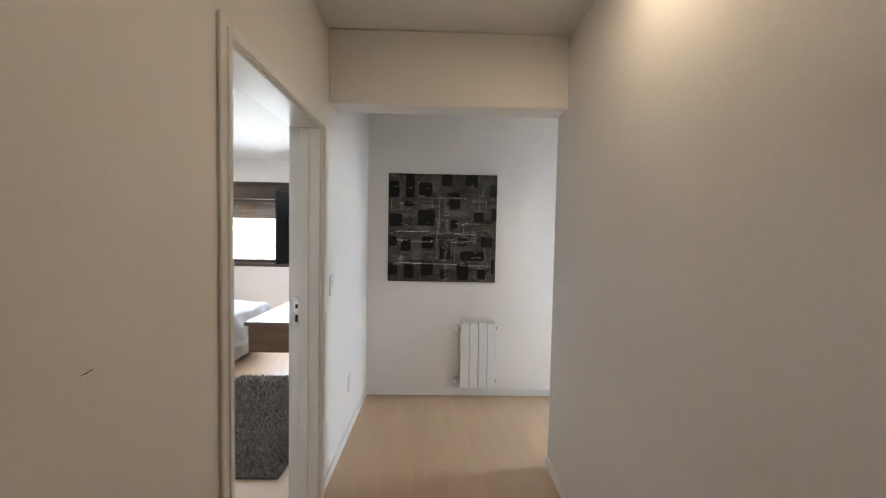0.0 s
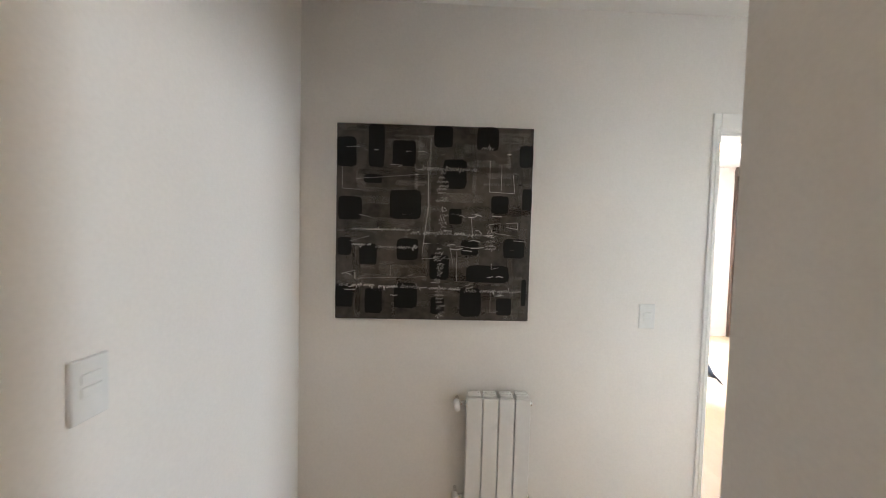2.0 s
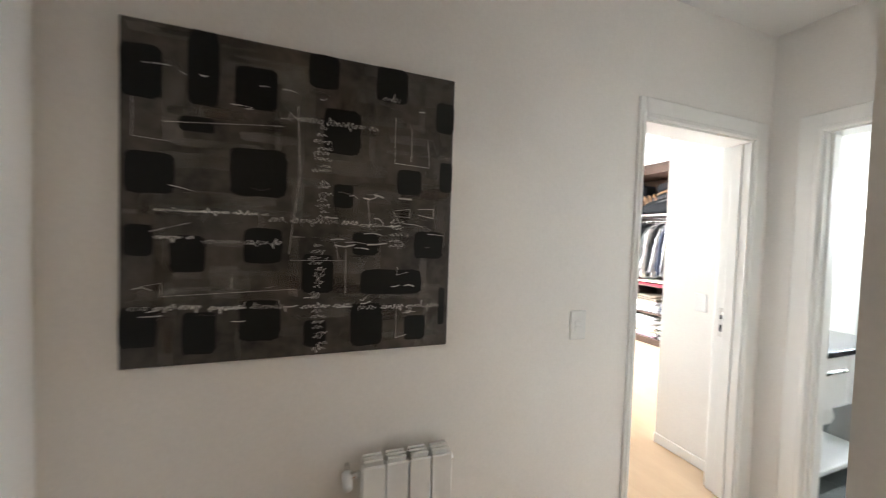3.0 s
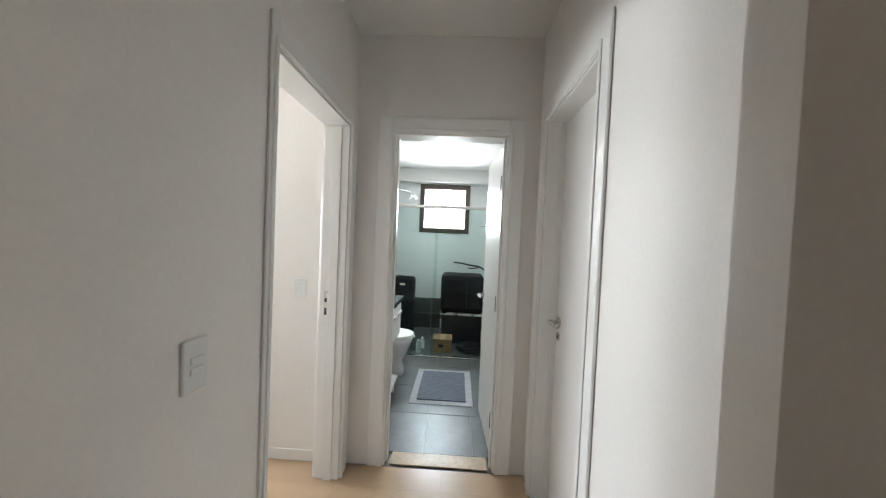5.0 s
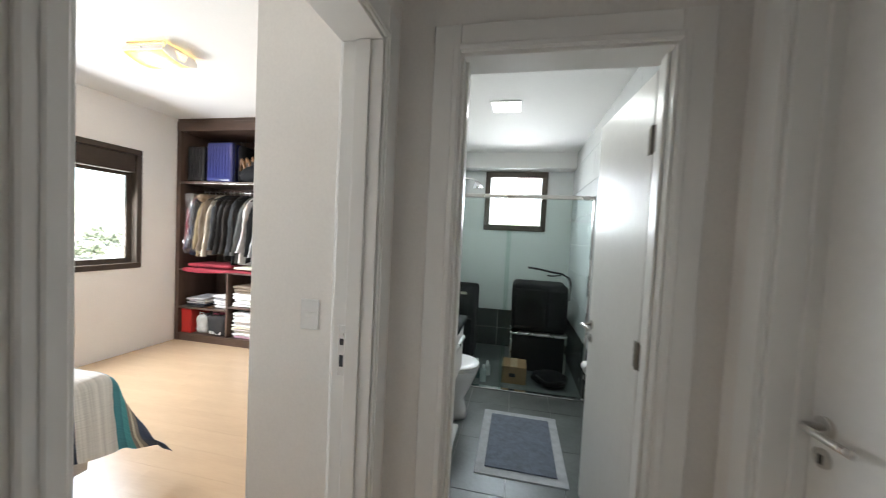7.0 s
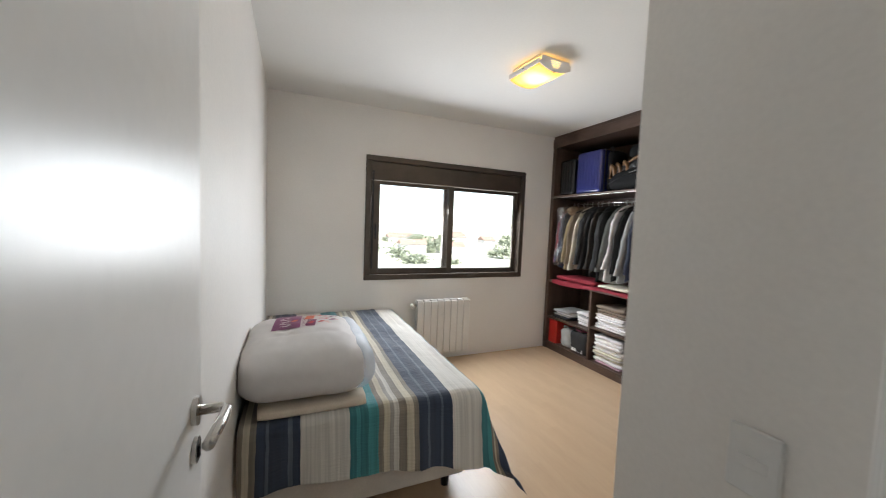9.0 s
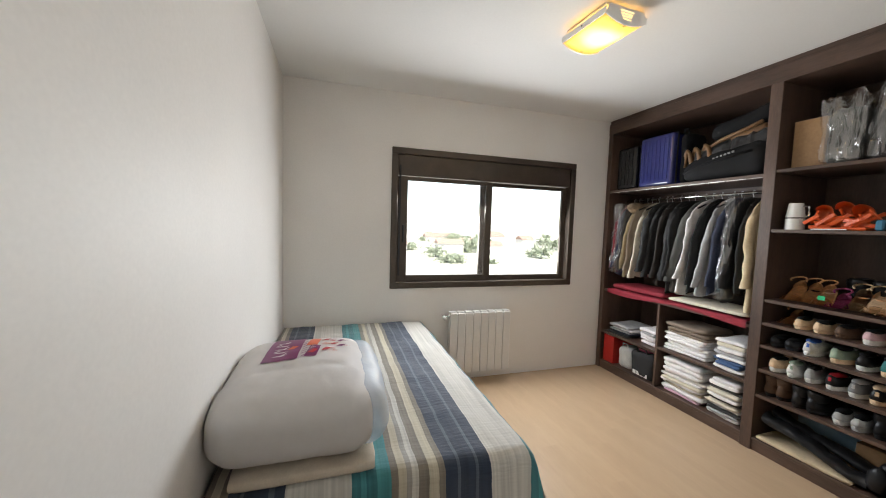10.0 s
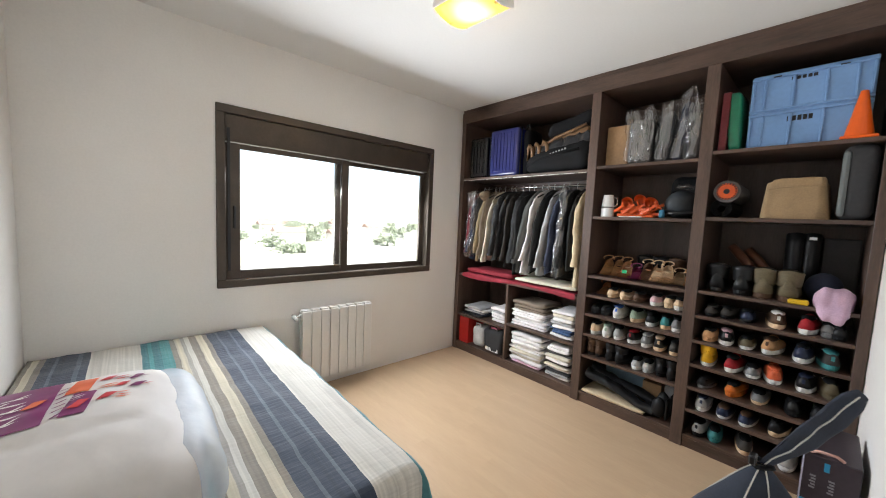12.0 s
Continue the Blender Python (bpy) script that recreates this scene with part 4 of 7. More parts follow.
def shower():
    t = thing("shower_screen", "clear glass shower screen with steel rail", "shower screen", (4.46, 2.67, 0), kind="structure")
    for y0, y1, x in ((1.962, 2.70, 4.455), (2.66, 3.385, 4.475)):
        p = part("pane", B((x, y0, 0.02), (x + 0.008, y1, 1.80)), SHOWER, t, "clear safety glass")
        p.visible_shadow = False
    part("rail", B((4.445, 1.957, 1.79), (4.49, 3.389, 1.825), 0.006, 2), STEEL, t)
    part("sill_profile", B((4.44, 1.957, 0.0065), (4.495, 3.389, 0.022), 0.003), CHROME, t)
    part("wall_profile", B((4.448, 1.957, 0.023), (4.49, 1.972, 1.789), 0.002), STEEL, t)
    tw = thing("towel_bar", "chrome towel bar on the shower glass", "towel rail", (4.44, 2.1, 1.55))
    part("bar", tube(bmesh.new(), [(4.40, 1.99, 1.60), (4.40, 2.17, 1.60)], 0.007), CHROME, tw)
    part("bracket", cyl(bmesh.new(), (4.40, 2.12, 1.60), (4.454, 2.12, 1.60), 0.006, seg=8), CHROME, tw)
    s = thing("wall_shower", "chrome shower head on a wall arm", "shower head", (5.1, 3.39, 2.05))
    part("arm", tube(bmesh.new(), [(5.15, 3.392, 2.08), (5.15, 3.25, 2.09), (5.15, 3.12, 2.07), (5.15, 3.08, 2.04)], 0.009), CHROME, s, smooth=True)
    part("head", cyl(bmesh.new(), (5.15, 3.08, 2.04), (5.15, 3.07, 1.97), 0.02, 0.055, 18), CHROME, s, smooth=True)
    part("flange", cyl(bmesh.new(), (5.15, 3.393, 2.08), (5.15, 3.383, 2.08), 0.028), CHROME, s)
    for z, x in ((1.50, 5.1), (1.10, 5.1)):
        k = thing("shower_tap", "chrome cross-handle shower tap on tiled wall", "tap", (x, 3.39, z), "shower taps")
        part("stem", cyl(bmesh.new(), (x, 3.392, z), (x, 3.33, z), 0.013, 0.011), CHROME, k)
        part("knob", cyl(bmesh.new(), (x, 3.332, z), (x, 3.305, z), 0.024, 0.02, 12), CHROME, k)


shower()


def luggage():
    """Suitcases and boxes stored in the shower."""
    t = thing("tall_case", "tall black soft case standing in shower", "case", (5.3, 3.18, 0.007))
    part("body", B((5.12, 3.02, 0.03), (5.50, 3.37, 0.86), 0.05, 4), BLACK, t, smooth=False)
    part("front_pocket", B((5.085, 3.05, 0.10), (5.121, 3.34, 0.50), 0.015, 2), BLACK, t)
    part("base", B((5.14, 3.04, 0.007), (5.48, 3.35, 0.029)), BLACKP, t)
    part("tag", B((5.112, 3.13, 0.765), (5.119, 3.20, 0.795)), paint("cream_tag", (0.6, 0.55, 0.42), 0.6), t, "cream fabric tag")
    part("handle", tube(bmesh.new(), [(5.2, 3.14, 0.855), (5.2, 3.15, 0.885), (5.2, 3.24, 0.885), (5.2, 3.25, 0.855)], 0.009), BLACKP, t)
    r = thing("metal_stand", "low metal-framed stand with dark panels", "stand", (5.2, 2.33, 0.007))
    for x in (4.97, 5.42):
        for y in (2.045, 2.60):
            part("leg", B((x, y, 0.007), (x + 0.02, y + 0.02, 0.41), 0.003), STEEL, r)
    part("top_frame", B((4.965, 2.04, 0.41), (5.445, 2.625, 0.432), 0.004), STEEL, r)
    part("front_panel", B((4.985, 2.066, 0.03), (4.993, 2.599, 0.409)), BLACKP, r)
    part("side_panel", B((4.995, 2.612, 0.03), (5.415, 2.619, 0.409)), BLACKP, r)
    s = thing("suitcase", "black soft suitcase lying on metal stand", "suitcase", (5.2, 2.33, 0.433))
    part("body", B((4.99, 2.045, 0.434), (5.42, 2.625, 0.955), 0.06, 4), BLACK, s)
    part("front_pocket", B((4.965, 2.27, 0.50), (4.991, 2.59, 0.90), 0.012, 2), BLACK, s)
    part("side_pocket", B((4.97, 2.07, 0.50), (4.991, 2.25, 0.90), 0.010, 2), BLACK, s)
    a = thing("desk_lamp_arm", "black bent lamp arm resting on suitcase", "lamp arm", (5.25, 2.1, 0.956))
    part("arm", tube(bmesh.new(), [(5.05, 2.035, 0.80), (5.04, 2.03, 0.97), (5.05, 2.05, 1.035), (5.06, 2.12, 1.075), (5.07, 2.22, 1.085), (5.08, 2.36, 1.11), (5.08, 2.47, 1.12)], 0.011), BLACKP, a, smooth=True)
    part("joint", tube(bmesh.new(), [(5.06, 2.13, 1.06), (5.06, 2.22, 1.045), (5.07, 2.27, 1.05)], 0.008), BLACKP, a)
    c = thing("carton", "small brown cardboard carton on shower floor", "box", (4.76, 2.55, 0.007))
    kraft = paint("kraft_board", (0.33, 0.20, 0.10), 0.75, 0.10, 6, 60, 0.1)
    part("body", B((4.64, 2.445, 0.007), (4.90, 2.68, 0.175), 0.003), kraft, c)
    part("tape", B((4.638, 2.53, 0.1753), (4.902, 2.60, 0.1763)), paint("tape", (0.42, 0.28, 0.15), 0.3), c)
    part("print_bar", B((4.6385, 2.55, 0.075), (4.6398, 2.61, 0.11)), BLACKP, c)
    g = thing("cable_pile", "black bags and cables heaped on floor", "bag", (4.75, 2.2, 0.007))
    bm = bmesh.new()
    ball(bm, (4.78, 2.22, 0.06), (0.17, 0.17, 0.055), 20, 10)
    for v in bm.verts:
        v.co += Vector(noise.noise_vector(v.co * 14)) * 0.025
        v.co.z = max(0.008, v.co.z)
    part("bag", bm, BLACK, g, smooth=True)
    for k in range(4):
        part("cable_coil", tube(bmesh.new(), [(4.72 + (0.10 + .01 * k) * math.cos(a / 4), 2.20 + (0.12 + .008 * k) * math.sin(a / 4), 0.035 + 0.018 * k + 0.01 * math.sin(a)) for a in range(0, 26)], 0.008), BLACKP, g, smooth=True)
    for x, y, h, col in ((4.62, 2.86, 0.17, (0.5, 0.55, 0.55)), (4.70, 2.93, 0.20, (0.10, 0.15, 0.15)), (4.80, 2.83, 0.15, (0.6, 0.62, 0.6)), (4.66, 3.02, 0.14, (0.3, 0.32, 0.33))):
        b = thing("bottle", "plastic cleaning bottle on the shower floor", "bottle", (x, y, 0.007), "cleaning bottles")
        bm = cyl(bmesh.new(), (x, y, 0.007), (x, y, h * .7), 0.032, seg=14)
        cyl(bm, (x, y, h * .7), (x, y, h * .85), 0.032, 0.013, 14)
        part("body", bm, paint("bottle_%d" % int(h * 100), col, 0.25, 0.05), b, smooth=False)
        part("cap", cyl(bmesh.new(), (x, y, h * .85), (x, y, h), 0.015, 0.012, 12), PLASTW, b)


luggage()

m = thing("bath_mat", "blue-grey bath mat with pale border", "mat", (3.66, 2.47, 0.007))
part("border", B((3.255, 2.232, 0.007), (4.055, 2.785, 0.013), 0.003), paint("mat_border", (0.46, 0.48, 0.50), 0.9, 0.08, 20, 200, 0.5), m, "pale woven border")
part("field", B((3.32, 2.292, 0.0132), (3.985, 2.725, 0.022), 0.004), paint("mat_pile", (0.125, 0.15, 0.195), 0.95, 0.15, 30, 300, 0.8, sheen=0.3), m)

l = thing("ceiling_spot", "square recessed bathroom ceiling light", "ceiling light", (4.08, 2.75, HB))
part("frame", B((3.96, 2.63, HB - 0.008), (4.20, 2.87, HB - 0.001), 0.003), PLASTW, l)
part("diffuser", B((3.98, 2.65, HB - 0.012), (4.18, 2.85, HB - 0.0082), 0.002), glow("bath_diffuser", (0.93, 1.0, 0.97), 0.9), l, "lit white diffuser")

tow = thing("toilet_paper_holder", "white wall-hung paper holder on dark tiles", "holder", (4.02, 1.99, 0.2))
part("panel", B((3.93, 1.958, 0.16), (4.10, 1.985, 0.50), 0.004), PLASTW, tow)
part("shelf_lip", B((3.93, 1.9855, 0.40), (4.10, 2.03, 0.412), 0.003), PLASTW, tow)
part("paper_roll", cyl(bmesh.new(), (3.96, 2.025, 0.465), (4.07, 2.025, 0.465), 0.038, seg=20), PLASTW, tow, "white paper roll")
structure("shower_floor_screed", B((2.57, 1.95, -0.012), (5.83, 3.40, 0.0005)), GROUT, "grey grout between floor tiles", "floor")
structure("threshold", B((2.44, 2.178, 0.0005), (2.568, 2.792, 0.010), 0.003), paint("threshold_wood", (0.52, 0.38, 0.22), 0.35, 0.1, 5, 40, 0.05), "light wooden door threshold", "threshold")

# ---- dressing room ----
def amber_lamp(c, hx, hy):
    """A white metal ceiling lamp, open below, with a bowed amber glass between two slotted ends."""
    t = thing("room_ceiling_lamp", "lit white ceiling lamp with bowed amber glass", "ceiling lamp", (c[0], c[1], H))
    m = pose(c[0], c[1], H, 0, 0, 3)
    bow = lambda x: -0.062 - 0.032 * (1 - (x / hx) ** 2)

    def at(nm, bm, mat, par=t, lab="", smooth=False):
        bm.transform(m)
        return part(nm, bm, mat, par, lab, smooth)
    at("base_plate", B((-hx * .9, -hy * .9, -0.012), (hx * .9, hy * .9, -0.001), 0.002), TRIMW, lab="white metal base")
    for s in (-1, 1):
        at("side_rail", B((s * hx - 0.004, -hy, -0.064), (s * hx + 0.004, hy, -0.030), 0.002), TRIMW)
        at("screw", cyl(bmesh.new(), (s * (hx + 0.004), 0.0, -0.047), (s * (hx + 0.007), 0.0, -0.047), 0.004, seg=10), BLACKP)
        pts = [(-hx + 2 * hx * k / 12) for k in range(13)]
        rim = [(x, bow(x) - 0.004) for x in pts] + [(hx * .86, -0.013), (-hx * .86, -0.013)]
        e = at("end_plate", loft(bmesh.new(), [[(x, s * hy + d, z) for x, z in rim] for d in (-0.003, 0.003)]), TRIMW)
        for k in range(4):
            w = 0.045 - 0.006 * k
            at("light_slot", B((-w, s * hy + s * 0.0032 - 0.0008, -0.034 - 0.013 * k), (w, s * hy + s * 0.0032 + 0.0008, -0.029 - 0.013 * k)), glow("lamp_slot", (1.0, 0.72, 0.30), 0.7), e)
    g = sheet(bmesh.new(), lambda u, v: ((u * 2 - 1) * hx * .97, (v * 2 - 1) * (hy - 0.004), bow((u * 2 - 1) * hx)), 16, 8)
    bmesh.ops.solidify(g, geom=g.faces, thickness=0.004)
    at("glass_shade", g, glow("amber_glass", (1.0, 0.66, 0.18), 0.24, 2.0, 0.16), lab="lit bowed amber glass", smooth=True)


amber_lamp((3.275, 5.175), 0.135, 0.165)


def striped_cloth():
    """Bedspread stripes across the width (texture u, in metres from the wall side)."""
    m = bpy.data.materials.new("striped_bedspread")
    m.use_nodes = True
    t = m.node_tree
    b = t.nodes["Principled BSDF"]
    uv, sep = t.nodes.new("ShaderNodeUVMap"), t.nodes.new("ShaderNodeSeparateXYZ")
    t.links.new(uv.outputs[0], sep.inputs[0])
    wob, add = t.nodes.new("ShaderNodeTexNoise"), t.nodes.new("ShaderNodeMath")
    wob.inputs["Scale"].default_value = 6
    t.links.new(uv.outputs[0], wob.inputs[0])
    add.operation = "MULTIPLY_ADD"
    t.links.new(wob.outputs[0], add.inputs[0])
    add.inputs[1].default_value = 0.012
    t.links.new(sep.outputs[0], add.inputs[2])
    scale = t.nodes.new("ShaderNodeMath")
    scale.operation = "DIVIDE"
    t.links.new(add.outputs[0], scale.inputs[0])
    scale.inputs[1].default_value = 1.6
    navy, slate, cream, teal, dteal, taupe, sand, grey = ((0.024, 0.037, 0.064), (0.080, 0.105, 0.138), (0.52, 0.50, 0.45), (0.05, 0.235, 0.245), (0.03, 0.15, 0.17),
                                                          (0.20, 0.175, 0.14), (0.50, 0.45, 0.34), (0.30, 0.28, 0.25))
    stripes = ((0.0, taupe), (0.025, sand), (0.05, taupe), (0.07, navy), (0.11, slate), (0.125, navy), (0.20, slate), (0.215, navy), (0.245, cream), (0.46, dteal), (0.49, teal),
               (0.51, dteal), (0.545, teal), (0.60, taupe), (0.625, sand), (0.655, grey), (0.675, cream), (0.70, taupe), (0.735, sand), (0.775, taupe), (0.80, navy),
               (0.845, slate), (0.86, navy), (0.92, slate), (0.935, navy), (0.985, cream), (1.155, dteal), (1.185, teal), (1.235, taupe))
    tail = ((1.26, sand), (1.28, taupe), (1.31, navy))
    vals = [(p, c) for p, c in stripes + tail]
    ramps = []
    for chunk in (vals[:16], vals[15:]):
        r = t.nodes.new("ShaderNodeValToRGB")
        r.color_ramp.interpolation = "CONSTANT"
        for i, (p, c) in enumerate(chunk):
            e = r.color_ramp.elements[i] if i < 2 else r.color_ramp.elements.new(p / 1.6)
            e.position, e.color = p / 1.6, (*c, 1)
        t.links.new(scale.outputs[0], r.inputs[0])
        ramps.append(r)
    cmp_, mix = t.nodes.new("ShaderNodeMath"), t.nodes.new("ShaderNodeMix")
    cmp_.operation = "GREATER_THAN"
    cmp_.inputs[1].default_value = vals[15][0] / 1.6
    mix.data_type = "RGBA"
    t.links.new(scale.outputs[0], cmp_.inputs[0]), t.links.new(cmp_.outputs[0], mix.inputs[0])
    t.links.new(ramps[0].outputs[0], mix.inputs[6]), t.links.new(ramps[1].outputs[0], mix.inputs[7])
    # woven threads and faded patches
    mp, th = t.nodes.new("ShaderNodeMapping"), t.nodes.new("ShaderNodeTexNoise")
    mp.inputs["Scale"].default_value = (75, 1.2, 1)
    th.inputs["Scale"].default_value, th.inputs["Detail"].default_value = 1.0, 5
    t.links.new(uv.outputs[0], mp.inputs[0]), t.links.new(mp.outputs[0], th.inputs[0])
    mr, mul = t.nodes.new("ShaderNodeMapRange"), t.nodes.new("ShaderNodeMix")
    t.links.new(th.outputs[0], mr.inputs[0])
    mr.inputs[3].default_value, mr.inputs[4].default_value = 0.55, 1.5
    mul.data_type, mul.blend_type = "RGBA", "MULTIPLY"
    mul.inputs[0].default_value = 1.0
    t.links.new(mix.outputs[2], mul.inputs[6]), t.links.new(mr.outputs[0], mul.inputs[7])
    t.links.new(mul.outputs[2], b.inputs["Base Color"])
    b.inputs["Roughness"].default_value, b.inputs["Sheen Weight"].default_value = 0.85, 0.25
    # quilting ribs across the stripes
    wv, bp, mp2 = t.nodes.new("ShaderNodeTexNoise"), t.nodes.new("ShaderNodeBump"), t.nodes.new("ShaderNodeMapping")
    mp2.inputs["Scale"].default_value = (12, 70, 1)
    t.links.new(uv.outputs[0], mp2.inputs[0]), t.links.new(mp2.outputs[0], wv.inputs[0])
    wv.inputs["Scale"].default_value = 1.0
    bp.inputs["Strength"].default_value, bp.inputs["Distance"].default_value = 0.55, 0.006
    t.links.new(wv.outputs[0], bp.inputs["Height"]), t.links.new(bp.outputs[0], b.inputs["Normal"])
    return m


def room_bed():
    t = thing("bed", "single bed with striped quilted bedspread", "bed", (2.05, 5.65, 0))
    part("base", B((1.50, 4.74, 0.10), (2.58, 6.58, 0.34), 0.012, 2), paint("cream_bed_base", (0.62, 0.58, 0.51), 0.8, 0.05, 8, 150, 0.25), t, "cream fabric bed base")
    for x in (1.58, 2.5):
        for y in (4.82, 5.65, 6.5):
            part("foot", cyl(bmesh.new(), (x, y, 0.001), (x, y, 0.10), 0.022, 0.028, 10), BLACKP, t)
    part("mattress", B((1.50, 4.74, 0.342), (2.58, 6.58, 0.585), 0.05, 3), paint("mattress_ticking", (0.66, 0.64, 0.6), 0.85, 0.04, 10, 150, 0.2), t)
    x0, W, L, zt = 1.475, 1.135, 1.885, 0.605

    def spread(u, v):
        # a: across from the wall (0) over the free edge; b: from the head (0) over the foot
        a, b = u * 1.47, v * (L + 0.46)
        over, foot = max(0.0, a - W), max(0.0, b - L)
        hang = 0.17 + 0.20 * u ** 2 + 0.13 * max(0, u - 0.6)
        foot_l = foot / 0.46 * min(0.46, hang + 0.12)
        x = x0 + min(a, W)
        y = 6.60 - min(b, L)
        r = 0.05
        z = zt + 0.008 * noise.noise(Vector((a * 6, b * 5, 1))) + 0.004 * noise.noise(Vector((a * 17, b * 15, 7)))
        ex = 0.0
        if over:
            s = min(over, r)
            x += r * math.sin(s / r * 1.4) + max(0, over - r) * 0.12
            z -= r * (1 - math.cos(s / r * 1.4)) + max(0, over - r) * 0.98
            ex = 0.018 * math.sin(b * 17 + 2 * math.sin(b * 5)) * min(1, over * 5)
            x += ex
        if foot_l:
            s = min(foot_l, r)
            y -= r * math.sin(s / r * 1.4) + max(0, foot_l - r) * 0.12
            z -= (r * (1 - math.cos(s / r * 1.4)) + max(0, foot_l - r) * 0.98) * (1 if not over else max(0.42, 1 - over * 2.2))
            y -= 0.012 * math.sin(a * 19 + math.sin(a * 7)) * min(1, foot_l * 5)
        if over and foot_l:
            k = min(over, 0.42) * min(foot_l, 0.40) * 0.95
            x += k * 0.9
            y -= k * 1.0
        return (x, y, max(0.012, z))
    bm = sheet(bmesh.new(), spread, 84, 96, lambda u, v: (u * 1.47, v * (L + 0.46)))
    bmesh.ops.recalc_face_normals(bm, faces=bm.faces)
    part("bedspread", bm, striped_cloth(), t, "teal, navy, taupe and cream striped bedspread", True)


room_bed()


def crinkle(lo, hi, seed, amp=0.03, n=18, peaks=0.0):
    """Creased plastic film round a block: sharp facets, dents and pinched corners."""
    bm = soft_slab(lo, hi, min(0.04, (hi[1] - lo[1]) * .4), n, 0.0, seed, False)
    c = (Vector(lo) + Vector(hi)) / 2
    for v in bm.verts:
        s = Vector((v.co.x + seed * 1.7, v.co.y, v.co.z * 0.45 + 0.25 * v.co.y))
        k = abs(noise.noise(s * 8)) * amp * 1.8 + abs(noise.noise(s * 19)) * amp * .9 + noise.noise(s * 40) * amp * .15
        d = (v.co - c).normalized()
        v.co -= Vector((d.x, d.y * .6, 0)) * k
        up = max(0, (v.co.z - lo[2]) / (hi[2] - lo[2]) - .6) / .4
        v.co.z += up * peaks * (noise.noise(Vector((s.y * 17, s.x * 6, seed))) + 0.5 * noise.noise(s * 30))
        v.co.z = max(lo[2], v.co.z)
    return bm


def duvet_bag():
    """A duvet squeezed into a thin bag: a plump cushion with creases, printed on top, its slack clear end to one side."""
    t = thing("bagged_duvet", "white duvet packed in clear laundry bag", "duvet", (1.74, 5.07, 0.645))
    c, h, e1, e2 = Vector((1.742, 5.065, 0.780)), Vector((0.292, 0.390, 0.135)), 0.62, 0.42

    def power(v, e):
        return math.copysign(abs(v) ** e, v)

    def creased(p):
        ridge = abs(noise.noise(Vector((p.x * 5.2, p.y * 3.4, 2.0)))) + 0.5 * abs(noise.noise(Vector((p.x * 13, p.y * 9, 5.0))))
        dent = 0.010 * math.exp(-((p.y - 4.965 - 0.05 * (p.x - 1.7)) / 0.022) ** 2) * min(1, max(0, (p.z - 0.80) * 12))
        return 0.016 * noise.noise(Vector((p.x * 3.1, p.y * 2.6, p.z * 3 + 7))) - 0.014 * ridge - dent + 0.008

    def skin(u, v):
        a, b = (u * 2 - 1) * math.pi, (v - 0.5) * math.pi
        p = c + Vector((h.x * power(math.cos(b), e1) * power(math.cos(a), e2), h.y * power(math.cos(b), e1) * power(math.sin(a), e2), h.z * power(math.sin(b), e1)))
        p += (p - c).normalized() * creased(p)
        p.z = max(0.649, p.z)
        p.x = max(1.463, p.x)
        return p

    def top(x, y):
        k = (abs((x - c.x) / h.x) ** (2 / e2) + abs((y - c.y) / h.y) ** (2 / e2)) ** (e2 / 2)
        p = Vector((x, y, c.z + h.z * max(0.0, 1 - min(1, k) ** (2 / e1)) ** (e1 / 2)))
        p += (p - c).normalized() * creased(p)
        return p.z
    bagged = paint("milky_plastic_bag", (0.62, 0.595, 0.575), 0.75, 0.03, 5, 16, 0.35, depth=0.008)
    bm = sheet(bmesh.new(), skin, 96, 56)
    bmesh.ops.remove_doubles(bm, verts=bm.verts, dist=0.0004)
    part("duvet", bm, bagged, t, "white duvet under thin plastic", True)
    clear = paint("clear_bag_end", (0.60, 0.68, 0.78), 0.45, 0.05, 6, 22, 0.8, depth=0.02, alpha=0.42)
    part("bag_end", soft_slab((1.88, 4.74, 0.655), (2.075, 5.42, 0.885), 0.09, 18, 0.018, 9), clear, t, "slack clear plastic end", True)

    def print_on(x0, x1, y0, y1, d, mat, nm, lab="", par=None):
        return part(nm, sheet(bmesh.new(), lambda u, v: (x0 + u * (x1 - x0) + 0.02 * (v - 0.5), y0 + v * (y1 - y0), top(x0 + u * (x1 - x0) + 0.02 * (v - 0.5), y0 + v * (y1 - y0)) + d), 10, 14), mat, par or t, lab, True)
    purple, orange = paint("label_purple", (0.17, 0.012, 0.105), 0.35, 0.04), paint("label_orange", (0.66, 0.115, 0.03), 0.35, 0.04)
    white, red = paint("label_white", (0.70, 0.68, 0.66), 0.35, 0.03), paint("label_red", (0.50, 0.02, 0.03), 0.35, 0.04)
    lab = print_on(1.590, 1.728, 5.035, 5.335, 0.003, purple, "label", "purple printed laundry label")
    for k in range(5):
        y = 5.075 + k * 0.040
        print_on(1.626, 1.668, y, y + 0.009, 0.0050, white, "logo_bar", "", lab)
        print_on(1.626 if k % 2 else 1.659, 1.635 if k % 2 else 1.668, y + 0.009, y + 0.030, 0.0050, white, "logo_bar", "", lab)
    print_on(1.680, 1.706, 5.150, 5.190, 0.005, orange, "logo_dot", "", lab)
    for k in range(7):
        print_on(1.739, 1.745, 5.06 + k * 0.030, 5.082 + k * 0.030, 0.003, purple, "text_bar")
    print_on(1.755, 1.803, 5.200, 5.325, 0.003, orange, "orange_panel")
    low = print_on(1.755, 1.803, 5.055, 5.196, 0.003, purple, "purple_panel")
    print_on(1.768, 1.790, 5.090, 5.135, 0.005, red, "heart_mark", "", low)
